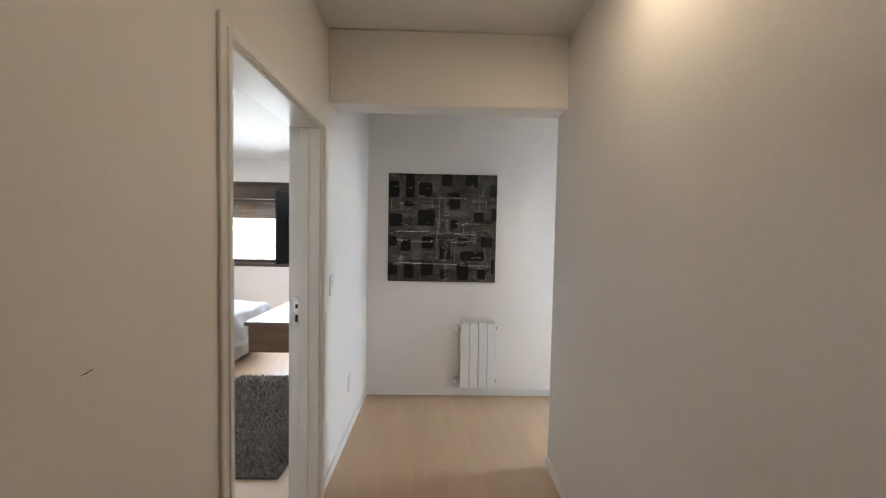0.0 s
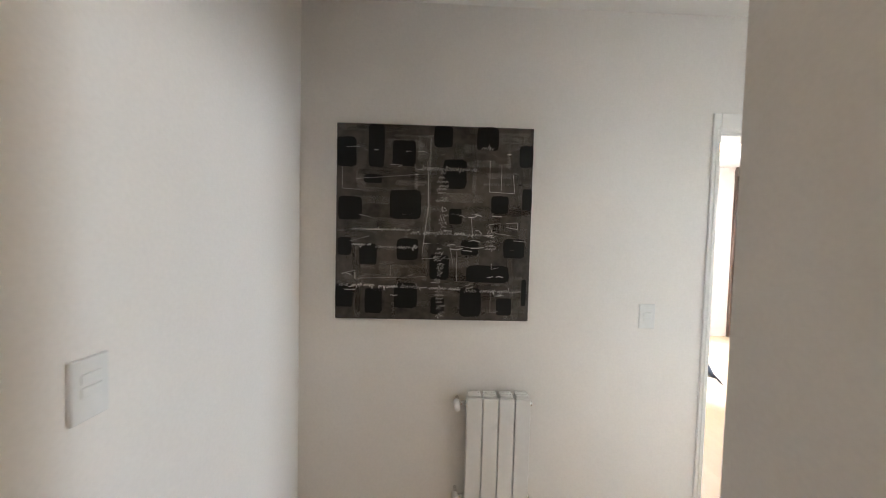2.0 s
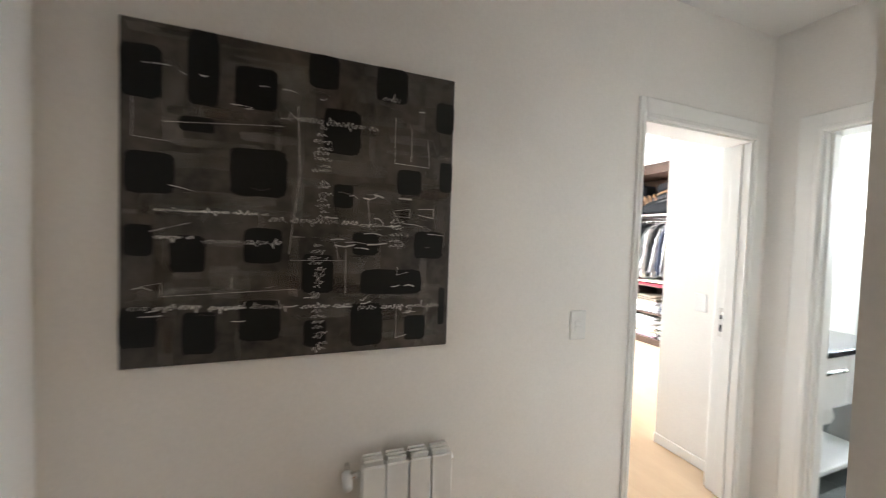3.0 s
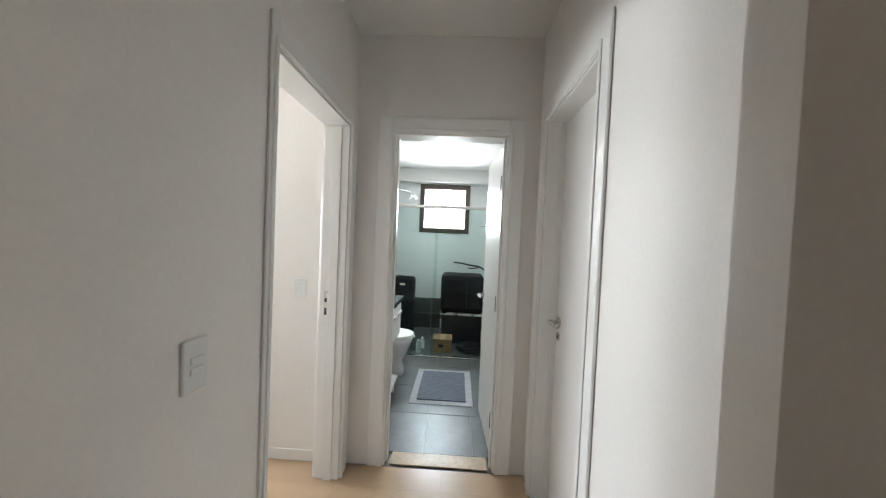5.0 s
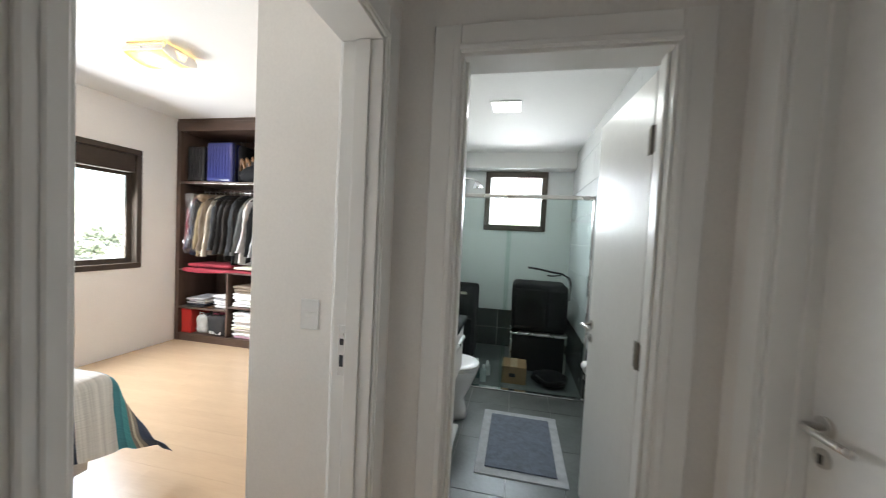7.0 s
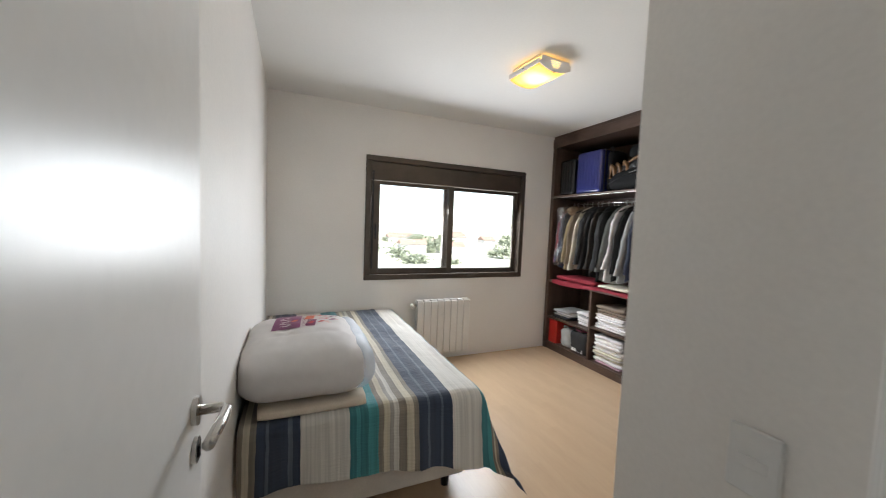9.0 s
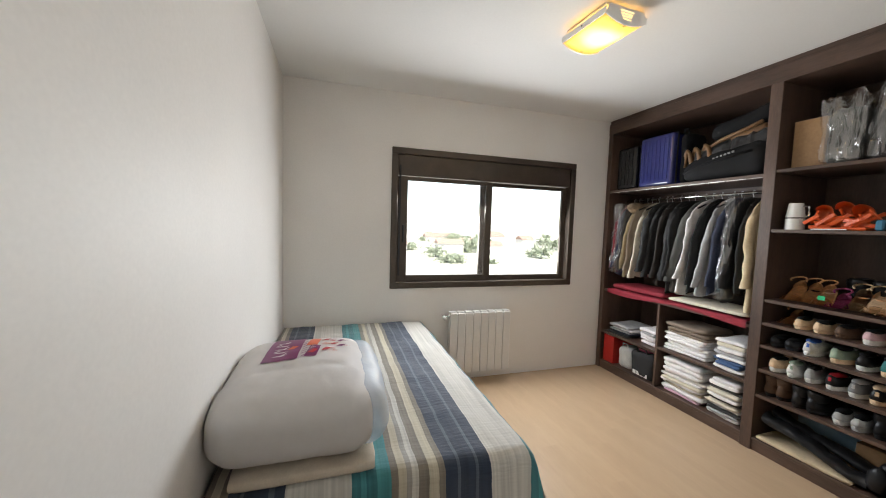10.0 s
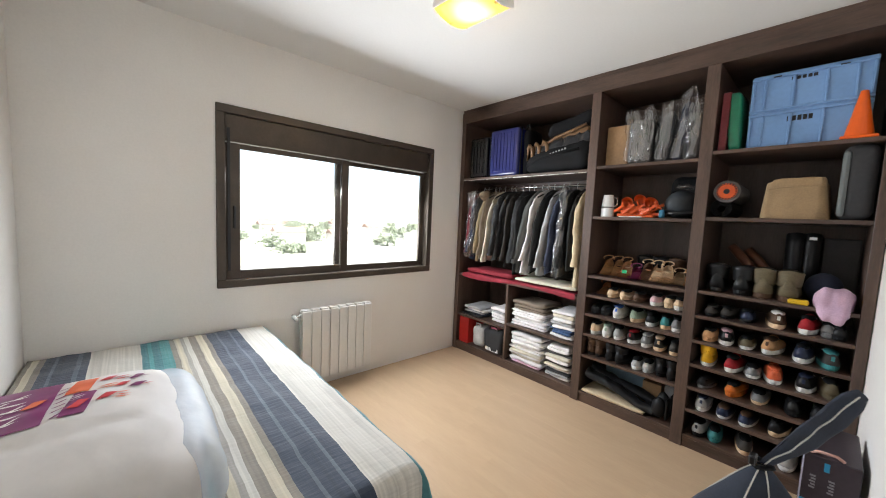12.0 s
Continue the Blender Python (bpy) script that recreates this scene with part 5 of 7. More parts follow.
    for k in range(3):
        print_on(1.768, 1.776 + 0.008 * (k % 2), 5.145 + k * 0.014, 5.151 + k * 0.014, 0.005, white, "text_bar", "", low)
    for x, y, w, l, mt in ((1.822, 5.275, 0.026, 0.036, red), (1.855, 5.285, 0.022, 0.010, red), (1.855, 5.265, 0.022, 0.010, red), (1.820, 5.205, 0.030, 0.008, orange), (1.820, 5.222, 0.030, 0.008, orange), (1.858, 5.205, 0.020, 0.030, red),
                           (1.822, 5.120, 0.026, 0.038, red), (1.856, 5.130, 0.020, 0.008, orange), (1.856, 5.112, 0.020, 0.008, orange), (1.856, 5.150, 0.020, 0.008, orange), (1.892, 5.255, 0.020, 0.034, purple), (1.918, 5.270, 0.012, 0.008, purple),
                           (1.888, 5.190, 0.028, 0.026, purple), (1.920, 5.195, 0.012, 0.008, red)):
        print_on(x, x + w, y, y + l, 0.003, mt, "printed_mark")
    b = thing("folded_blanket", "folded cream blanket under the bagged duvet", "blanket", (1.8, 5.0, 0.607))
    part("fold", soft_slab((1.54, 4.70, 0.606), (2.02, 5.40, 0.651), 0.02, 10, 0.006, 4), paint("cream_wool", (0.62, 0.54, 0.43), 0.95, 0.06, 14, 150, 0.4), b, smooth=True)

duvet_bag()


def folded_chair():
    """A furled navy canvas hood tied at the waist, its point leaning to the wall, over a spread skirt."""
    t = thing("folding_chair", "folded navy canvas chair with white piping", "folding chair", (3.38, 3.88, 0))
    cloth = paint("navy_canvas", (0.014, 0.019, 0.032), 0.8, 0.15, 10, 160, 0.3)
    pipe = paint("white_piping", (0.50, 0.48, 0.43), 0.7)
    waist, tip = Vector((3.30, 3.868, 0.77)), Vector((3.46, 3.692, 1.015))
    axis = (tip - waist).normalized()
    out = Vector((-0.5, 0.35, 0.78))
    out = (out - axis * out.dot(axis)).normalized()
    thin = axis.cross(out)

    def half(u):
        return (0.014 + 0.026 * min(1, u / 0.45) ** 0.8) * (1 if u < 0.9 else max(0.35, 1 - (u - 0.9) * 5))

    def flap(u, v):
        w, a = half(u), v * 2 * math.pi
        c, q = math.cos(a), math.sin(a)
        fold = 1 + 0.25 * math.sin(2 * a + u * 3)
        return waist.lerp(tip, u) + out * (w * math.copysign(abs(c) ** .8, c)) + thin * (w * 0.42 * q * fold) + Vector(noise.noise_vector(Vector((u * 6, v * 3, 1)))) * 0.005 - Vector((0, 0, 0.016 * math.sin(u * math.pi)))
    part("top_cloth", sheet(bmesh.new(), flap, 24, 22), cloth, t, "furled navy canvas", True)
    for v in (0.19, 0.69):
        part("piping", tube(bmesh.new(), [flap(k / 20, v) + (thin if v < .5 else -thin) * 0.001 for k in range(20)], 0.0022, 6), pipe, t, "white piping")

    def skirt(u, v):
        a = v * 2 * math.pi
        r = 0.016 + 0.165 * min(1.0, u * 3.0) ** 0.85
        r *= 1 + (0.26 * math.sin(3 * a + 0.6) + 0.10 * math.sin(7 * a)) * min(1, u * 4)
        return Vector((waist.x + r * math.cos(a) * 0.62 + 0.05 * u, waist.y + 0.02 * u + r * math.sin(a) * 0.80, waist.z - u * 0.60))
    part("skirt_cloth", sheet(bmesh.new(), skirt, 26, 44), cloth, t, "navy canvas", True)
    for v in (0.30, 0.46, 0.57):
        part("piping", tube(bmesh.new(), [skirt(k / 16, v) + (skirt(k / 16, v) - Vector((waist.x, waist.y, skirt(k / 16, v).z))).normalized() * 0.002 for k in range(17)], 0.0022, 6), pipe, t, "white piping")
    part("strap", tube(bmesh.new(), [waist + Vector((0.022 * math.cos(a), 0.022 * math.sin(a), 0.006 * math.sin(2 * a))) for a in [k * math.pi / 6 for k in range(13)]], 0.008, 6), BLACK, t)
    part("buckle", B(waist + Vector((-0.05, 0.012, 0.008)), waist + Vector((-0.012, 0.03, 0.035)), 0.004), BLACKP, t)
    for dx, dy in ((0.10, 0.05), (-0.06, 0.06), (0.10, -0.10), (-0.06, -0.08)):
        part("leg", tube(bmesh.new(), [waist + Vector((0, 0, -0.1)), (waist.x + dx, waist.y + dy, 0.012)], 0.009), BLACKP, t)
    c = thing("printed_carton", "dark printed carton with blue marks", "box", (4.05, 3.73, 0))
    dark = paint("dark_carton", (0.030, 0.020, 0.026), 0.4, 0.15, 6, 60, 0.03)
    part("body", B((3.90, 3.632, 0.001), (4.25, 3.79, 0.60), 0.004), dark, c)
    cyan = paint("cyan_print", (0.02, 0.24, 0.42), 0.4)
    pale = paint("pale_print", (0.22, 0.22, 0.23), 0.5)
    part("blue_mark", B((3.8985, 3.714, 0.545), (3.8997, 3.729, 0.580)), cyan, c)
    part("blue_band", B((3.8985, 3.67, 0.395), (3.8997, 3.785, 0.408)), cyan, c)
    for y0 in (3.747, 3.697):
        for k in range(5):
            part("print_bar", B((3.8985, y0, 0.462 + k * 0.012), (3.8997, y0 + (0.017, 0.013)[k % 2], 0.469 + k * 0.012)), pale, c)
    part("edge_strip", B((3.8985, 3.784, 0.02), (3.8997, 3.789, 0.59)), paint("lilac_print", (0.40, 0.40, 0.5), 0.5), c)
    part("handle", tube(bmesh.new(), [(3.91, 3.77, 0.603), (3.90, 3.745, 0.618), (3.90, 3.70, 0.620), (3.91, 3.68, 0.604)], 0.006, 8), paint("pink_strap", (0.45, 0.26, 0.22), 0.7), c, "pink cloth handle", True)


folded_chair()


# ---- outside ----
GRASS = paint("far_ground", (0.38, 0.385, 0.31), 0.9, 0.3, 0.02, 0.3, 0.0)
bm = bmesh.new()
bmesh.ops.create_grid(bm, x_segments=40, y_segments=40, size=1500)
for v in bm.verts:
    r = math.hypot(v.co.x, v.co.y)
    v.co.z = -14 + (max(0, r - 130) * 0.045 if r < 500 else 16 + 3 * noise.noise(v.co * 0.004)) + (4 * noise.noise(v.co * 0.01) if r > 100 else 0)
structure("ground", bm, GRASS, "distant green hillside outside the windows", "ground")
_r = random.Random(21)
FAR = paint("far_foliage", (0.25, 0.285, 0.20), 0.9, 0.3, 0.6, 3, 0.0)
LEAF = None
for k in range(90):
    x, y = _r.uniform(-90, 190), _r.uniform(120, 250)
    z = -14 + max(0, math.hypot(x, y) - 130) * 0.045 - 1
    s = _r.uniform(3.5, 7)
    t = thing("tree", "distant leafy tree on the hillside", "tree", (x, y, z), "hillside trees")
    if LEAF is None:
        bm = tube(bmesh.new(), [(0, 0, -0.4), (0.02, 0, 0.2), (0, 0.03, 0.6)], 0.05, 7)
        trunk = solid("trunk", bm, paint("bark", (0.10, 0.075, 0.05), 0.9))
        bm = bmesh.new()
        for _ in range(420):
            p = Vector((_r.gauss(0, 0.34), _r.gauss(0, 0.34), 0.85 + _r.gauss(0, 0.24)))
            a = Vector((_r.uniform(-1, 1), _r.uniform(-1, 1), _r.uniform(-1, 1))).normalized() * 0.09
            b = a.cross(Vector((_r.uniform(-1, 1), _r.uniform(-1, 1), _r.uniform(-1, 1)))).normalized() * 0.07
            bm.faces.new([bm.verts.new(p + q) for q in (a, b, -a, -b)])
        LEAF = solid("crown", bm, FAR)
    for nm, me in (("trunk", trunk), ("crown", LEAF)):
        o = new(nm, me)
        o.parent, o.scale = t, (s, s * _r.uniform(.8, 1.2), s * _r.uniform(.7, 1))
for k in range(16):
    x, y = _r.uniform(-60, 130), _r.uniform(130, 230)
    z = -14 + max(0, math.hypot(x, y) - 130) * 0.045 - 1
    w, d, h = _r.uniform(7, 12), _r.uniform(6, 9), _r.uniform(4, 7)
    t = thing("house", "distant pale house with tiled roof", "house", (x, y, z), "hillside houses")
    part("wall", B((x - w / 2, y - d / 2, z), (x + w / 2, y + d / 2, z + h)), paint("far_render", (0.60, 0.57, 0.53), 0.8), t)
    bm = loft(bmesh.new(), [[(xx, y - d / 2 - .4, z + h), (xx, y + d / 2 + .4, z + h), (xx, y, z + h + 2)] for xx in (x - w / 2 - .4, x + w / 2 + .4)])
    part("roof", bm, paint("far_roof", (0.26, 0.17, 0.13), 0.8), t)
    for i in range(3):
        part("window", B((x - w / 2 + 1 + i * w / 3.2, y - d / 2 - 0.05, z + 1.5), (x - w / 2 + 2.2 + i * w / 3.2, y - d / 2 - 0.005, z + 2.9)), paint("far_glazing", (0.30, 0.31, 0.32), 0.3), t)

# ---- open wardrobe ----
FX, BX = 4.65, 5.20        # front and back of the shelves
TOPZ = 2.605
BAY = ((5.16, 6.56), (4.42, 5.09), (3.66, 4.35))


def wardrobe():
    t = thing("wardrobe", "open dark-stained wooden wardrobe wall with shelves", "wardrobe", (4.9, 5.1, 0))
    for a, b in ((6.56, 6.612), (5.09, 5.16), (4.35, 4.42), (3.617, 3.66)):
        part("upright", B((FX, a, 0.001), (BX, b, TOPZ), 0.002), WENGE, t)
    part("cornice", B((FX - 0.004, 3.617, 2.50), (BX, 6.612, TOPZ + 0.003), 0.002), WENGE_H, t)
    part("filler", B((FX + 0.01, 3.617, TOPZ + 0.0035), (BX, 6.612, H - 0.001)), WENGE_H, t)
    part("back_panel", B((BX + 0.001, 3.617, 0.001), (BX + 0.015, 6.612, TOPZ)), WENGE, t)
    for a, b in BAY:
        part("plinth", B((FX + 0.015, a + 0.001, 0.001), (FX + 0.033, b - 0.001, 0.07)), WENGE_H, t)
    th = 0.022

    def shelf(bay, z, y0=None, y1=None):
        a, b = BAY[bay]
        return part("shelf", B((FX + 0.006, (y0 or a) + 0.001, z - th), (BX, (y1 or b) - 0.001, z), 0.0015), WENGE_H, t)
    for z in (0.092, 0.87, 1.915):
        shelf(0, z)
    shelf(0, 0.415, 5.895), shelf(0, 0.465, None, 5.872)
    part("divider", B((FX + 0.008, 5.873, 0.093), (BX, 5.894, 0.847), 0.001), WENGE, t)
    for z in (0.092, 0.405, 0.585, 0.752, 0.908, 1.066, 1.538, 1.932):
        shelf(1, z)
    for z in (0.092, 0.272, 0.426, 0.582, 0.745, 0.912, 1.076, 1.552, 1.968):
        shelf(2, z)
    part("hanging_rail", tube(bmesh.new(), [(4.90, 5.161, 1.815), (4.90, 6.559, 1.815)], 0.013, 12), CHROME, t, "chrome hanging rail", True)
    # steel strip added to draw the reflection along the shelf's front edge
    part("shelf_lip", B((4.652, 5.162, 1.886), (4.6565, 6.558, 1.8925)), STEEL, t, "bright strip for reflection on shelf edge")


wardrobe()


def rgb(name, c, rough=0.8, **k):
    k.setdefault("var", 0.10)
    k.setdefault("scale", 12)
    k.setdefault("fine", 140)
    k.setdefault("bump", 0.25)
    return paint(name, c, rough, **k)


CLOTH = {
    "black": rgb("cloth_black", (0.011, 0.011, 0.012)), "charcoal": rgb("cloth_charcoal", (0.022, 0.022, 0.023)), "grey": rgb("cloth_grey", (0.068, 0.068, 0.062)),
    "lightgrey": rgb("cloth_lightgrey", (0.36, 0.36, 0.36)), "white": rgb("cloth_white", (0.76, 0.74, 0.73)), "navy": rgb("cloth_navy", (0.018, 0.024, 0.05)),
    "khaki": rgb("cloth_khaki", (0.26, 0.20, 0.115)), "beige": rgb("cloth_beige", (0.56, 0.45, 0.29)), "burgundy": rgb("cloth_burgundy", (0.17, 0.018, 0.030)),
    "olive": rgb("cloth_olive", (0.12, 0.115, 0.07)), "red": rgb("cloth_red", (0.23, 0.010, 0.022)), "taupe": rgb("cloth_taupe", (0.20, 0.155, 0.115)),
    "cream": rgb("cloth_cream", (0.60, 0.55, 0.44)), "blue": rgb("cloth_blue", (0.05, 0.10, 0.21)), "pink": rgb("cloth_pink", (0.56, 0.36, 0.44)),
    "brown": rgb("cloth_brown", (0.022, 0.017, 0.015)), "fur": rgb("cloth_fur", (0.24, 0.17, 0.11), bump=0.9, var=0.3, fine=90),
}


def film(name, tint, body):
    """Thin crinkled plastic: mostly clear, with sharp glints."""
    m = bpy.data.materials.new(name)
    m.use_nodes = True
    t = m.node_tree
    clear, gloss, milk, m1, m2 = (t.nodes.new("ShaderNodeBsdfTransparent"), t.nodes.new("ShaderNodeBsdfGlossy"), t.nodes.new("ShaderNodeBsdfDiffuse"),
                                  t.nodes.new("ShaderNodeMixShader"), t.nodes.new("ShaderNodeMixShader"))
    gloss.inputs["Roughness"].default_value = 0.07
    milk.inputs[0].default_value = (*tint, 1)
    co, nz, bp, mp = t.nodes.new("ShaderNodeTexCoord"), t.nodes.new("ShaderNodeTexNoise"), t.nodes.new("ShaderNodeBump"), t.nodes.new("ShaderNodeMapping")
    nz.inputs["Scale"].default_value, nz.inputs["Detail"].default_value, nz.inputs["Distortion"].default_value = 15, 2, 1.2
    mp.inputs["Scale"].default_value, mp.inputs["Rotation"].default_value = (1, 1, 0.4), (0.35, 0, 0)
    t.links.new(co.outputs["Object"], mp.inputs[0]), t.links.new(mp.outputs[0], nz.inputs[0]), t.links.new(nz.outputs[0], bp.inputs["Height"])
    bp.inputs["Strength"].default_value, bp.inputs["Distance"].default_value = 0.8, 0.025
    t.links.new(bp.outputs[0], gloss.inputs["Normal"])
    m1.inputs[0].default_value, m2.inputs[0].default_value = body, 0.22
    t.links.new(clear.outputs[0], m1.inputs[1]), t.links.new(milk.outputs[0], m1.inputs[2])
    t.links.new(m1.outputs[0], m2.inputs[1]), t.links.new(gloss.outputs[0], m2.inputs[2])
    t.links.new(m2.outputs[0], t.nodes["Material Output"].inputs[0])
    return m


FILM = film("clear_garment_bag", (0.6, 0.6, 0.6), 0.025)


def garment(y, colour, length, thick, label, puffer=False, lean=0.0, bagged=False, width=0.40, seed=0, collar=None):
    """A jacket or coat on a hanger, its shoulders across the rail; one sleeve hangs towards the room."""
    t = thing("hanging_jacket", label, "jacket", (4.90, y, 1.815), "clothes on the rail")
    top = 1.778
    rnd = random.Random(seed + 40)
    ph = rnd.uniform(0, 6)
    slope = rnd.uniform(0.05, 0.09)
    n, steps = 30, 44 if puffer else 26
    quilt = lambda d: abs(math.sin(d / 0.062 * math.pi)) ** 0.6

    def body(u, v):
        d = v * length
        a = 2 * math.pi * u
        c, q = math.cos(a), math.sin(a)
        hw = width / 2 * (0.20 + 0.72 * min(1, d / 0.11) ** 0.55) * (1 + 0.05 * math.sin(v * 3 + ph))
        th = thick / 2 * (0.40 + 0.60 * min(1, v * 3)) * (1 + 0.10 * v)
        if puffer:
            th *= 0.72 + 0.42 * quilt(d)
        p = Vector((4.90 + hw * math.copysign(abs(c) ** 0.75, c), y + lean * d + th * q, top - d - slope * 0 + 0.02 * (v > .97) * math.sin(2 * a + ph)))
        w = Vector((p.x * 9, d * 2.2, seed * 3.1))
        p.y += (0.016 * noise.noise(w) + 0.010 * noise.noise(w * 2.3)) * min(1, v * 3)
        return p
    part("body", sheet(bmesh.new(), body, n, steps), CLOTH[colour], t, smooth=True)
    arm = min(rnd.uniform(0.56, 0.66), length * .9)
    for sgn in (-1, 1):
        bend = rnd.uniform(0.01, 0.05)

        def sleeve(u, v):
            a = 2 * math.pi * u
            c, q = math.cos(a), math.sin(a)
            d = 0.03 + slope + v * arm
            cx = 4.90 + sgn * (width / 2 * (0.74 + 0.30 * math.sin(min(1, v * 2.4) * 1.4)) - bend * math.sin(v * 3.1))
            rx, ry = 0.058 - 0.020 * v, max(0.020, thick * 0.40) * (1 - 0.25 * v)
            if v < 0.08:
                rx, ry = rx * (0.55 + 5.6 * v), ry * (0.55 + 5.6 * v)
            if puffer:
                k = 0.74 + 0.36 * quilt(d + 0.02 * c)
                rx, ry = rx * (0.86 + 0.14 * k), ry * k
            p = Vector((cx + rx * c, y + lean * d * 0.92 + ry * q + 0.008 * math.sin(v * 5 + ph), top - d + 0.05 * (1 - v) * (-sgn * c) * .6))
            w = Vector((p.x * 14, p.y * 14, d * 9 + seed))
            p.x += sgn * 0.010 * noise.noise(w)
            p.y += 0.012 * noise.noise(w * 1.4 + Vector((3, 1, 0)))
            return p
        part("sleeve", sheet(bmesh.new(), sleeve, 16, 34 if puffer else 22), CLOTH[colour], t, smooth=True)
    if collar:
        bm = ball(bmesh.new(), (4.76, y, top - 0.05), (0.11, thick * .62, 0.055), 18, 10)
        for v in bm.verts:
            v.co += Vector(noise.noise_vector(v.co * 40)) * 0.016
        part("collar", bm, CLOTH[collar], t, smooth=True)
    h = part("hanger", tube(bmesh.new(), [(4.90, y, top - 0.01), (4.90, y, 1.79), (4.885, y, 1.815), (4.895, y, 1.832), (4.912, y, 1.832)], 0.0024, 6), STEEL, t)
    part("hanger_bar", tube(bmesh.new(), [(4.90 - width * .38, y, top - 0.075), (4.90, y, top - 0.005), (4.90 + width * .38, y, top - 0.075)], 0.008, 6), BLACKP, h)
    if bagged:
        bm = crinkle((4.90 - width * .60, y - thick * .62, top - length * .98), (4.90 + width * .50, y + thick * .62, top + 0.005), seed, 0.035, 16)
        for v in bm.verts:
            v.co.y += lean * (top - v.co.z)
        part("plastic_cover", bm, FILM, t, "clear plastic garment cover")


CLOTHES = (("burgundy", 0.62, 0.08, 0, .04, 1), ("navy", 0.74, 0.09, 1, .10, 1), ("khaki", 0.74, 0.07, 0, .12, 0), ("taupe", 0.74, 0.05, 0, .11, 0), ("cream", 0.72, 0.022, 0, .10, 0), ("charcoal", 0.66, 0.09, 1, .09, 0),
           ("charcoal", 0.70, 0.08, 0, .13, 0), ("brown", 0.78, 0.06, 0, .06, 0), ("black", 0.72, 0.10, 1, .03, 0), ("black", 0.82, 0.05, 0, .07, 0), ("grey", 0.80, 0.10, 0, .19, 0), ("white", 0.82, 0.06, 0, .17, 0),
           ("black", 0.78, 0.05, 0, .12, 0), ("lightgrey", 0.78, 0.07, 0, .13, 0), ("navy", 0.76, 0.08, 0, .09, 0), ("charcoal", 0.80, 0.06, 0, .05, 1), ("black", 0.70, 0.05, 0, .02, 0), ("beige", 0.86, 0.08, 0, .0, 0))
_names = {"burgundy": "burgundy jacket in plastic on chrome rail", "navy": "navy jacket hanging on chrome rail", "khaki": "khaki jacket with fur collar on rail", "olive": "olive jacket hanging on chrome rail",
          "beige": "beige coat hanging on chrome rail", "brown": "dark brown jacket hanging on rail", "black": "black jacket hanging on chrome rail", "charcoal": "charcoal jacket hanging on chrome rail", "grey": "grey wool jacket hanging on rail",
          "taupe": "taupe jacket hanging on chrome rail", "cream": "thin cream jacket hanging on rail", "white": "white jacket hanging on chrome rail", "lightgrey": "light grey jacket hanging on rail"}
for i, (c, ln, tk, pf, le, bg) in enumerate(CLOTHES):
    garment(6.46 - i * 0.0735 + 0.012 * math.sin(i * 2.3), c, ln, tk, ("quilted " if pf else "") + _names[c], pf, le, bg, (0.42, 0.46, 0.40, 0.44)[i % 4], i, "fur" if c == "khaki" else None)


def folded(x0, x1, y0, y1, z0, h, colour, label, cat="towel", seed=0, group="folded linen"):
    """One folded textile: soft uneven layers with a rounded front fold."""
    t = thing("folded_" + cat, label, cat, ((x0 + x1) / 2, (y0 + y1) / 2, z0), group)
    n = 2 if h > 0.048 else 1
    rnd = random.Random(seed * 7 + 1)
    for k in range(n):
        a, b = z0 + h * k / n, z0 + h * (k + 1) / n
        bm = soft_slab((x0 + rnd.uniform(-.006, .012), y0 + rnd.uniform(-.004, .012), a), (x1, y1 - rnd.uniform(-.004, .012), b), (b - a) * .49, 10, 0.0, 0)
        for v in bm.verts:
            w = v.co * 1.0
            s = Vector((w.x * 7, w.y * 9, seed * 2.3 + k))
            v.co.z += 0.25 * (b - a) * noise.noise(s) + 0.10 * (b - a) * noise.noise(s * 3)
            v.co.x += 0.010 * noise.noise(Vector((w.y * 8, seed * 1.9 + k, 0)))
            v.co.y += 0.008 * noise.noise(Vector((w.x * 8, w.z * 20, seed + k)))
        part("layer", bm, CLOTH[colour], t, smooth=True)


def stack(y0, y1, z0, items, seed=0, x0=4.69, x1=5.02):
    z = z0 + 0.001
    rnd = random.Random(seed)
    for i, (c, h, cat) in enumerate(items):
        j = rnd.uniform(-0.016, 0.024)
        h = h * rnd.uniform(0.82, 1.18)
        folded(x0 + j + 0.004, x1 + j, y0 + rnd.uniform(0, .03), y1 - rnd.uniform(0, .03), z, h, c, {"white": "folded white cotton ", "taupe": "folded taupe bath ", "blue": "folded blue cotton ", "lightgrey": "folded pale grey ",
               "cream": "folded cream cotton ", "charcoal": "folded dark grey ", "pink": "folded pink cotton ", "navy": "folded navy cotton ", "grey": "folded grey cotton "}[c] + cat + " in wardrobe stack", cat, seed + i)
        z += h * 0.95


W3 = ("white", 0.03, "sheet")
stack(6.20, 6.50, 0.415, (("charcoal", 0.02, "sweater"), ("navy", 0.018, "sweater"), ("lightgrey", 0.02, "shirt"), ("white", 0.03, "shirt"), ("lightgrey", 0.025, "shirt")), 1)
stack(5.91, 6.13, 0.415, (("white", 0.035, "towel"), ("white", 0.03, "towel"), ("white", 0.035, "towel"), ("lightgrey", 0.02, "towel"), ("white", 0.03, "towel")), 2)
stack(5.46, 5.86, 0.465, (("white", 0.05, "towel"), ("white", 0.045, "towel"), ("white", 0.055, "towel"), ("white", 0.02, "towel"), ("taupe", 0.05, "towel"), ("taupe", 0.045, "towel")), 3)
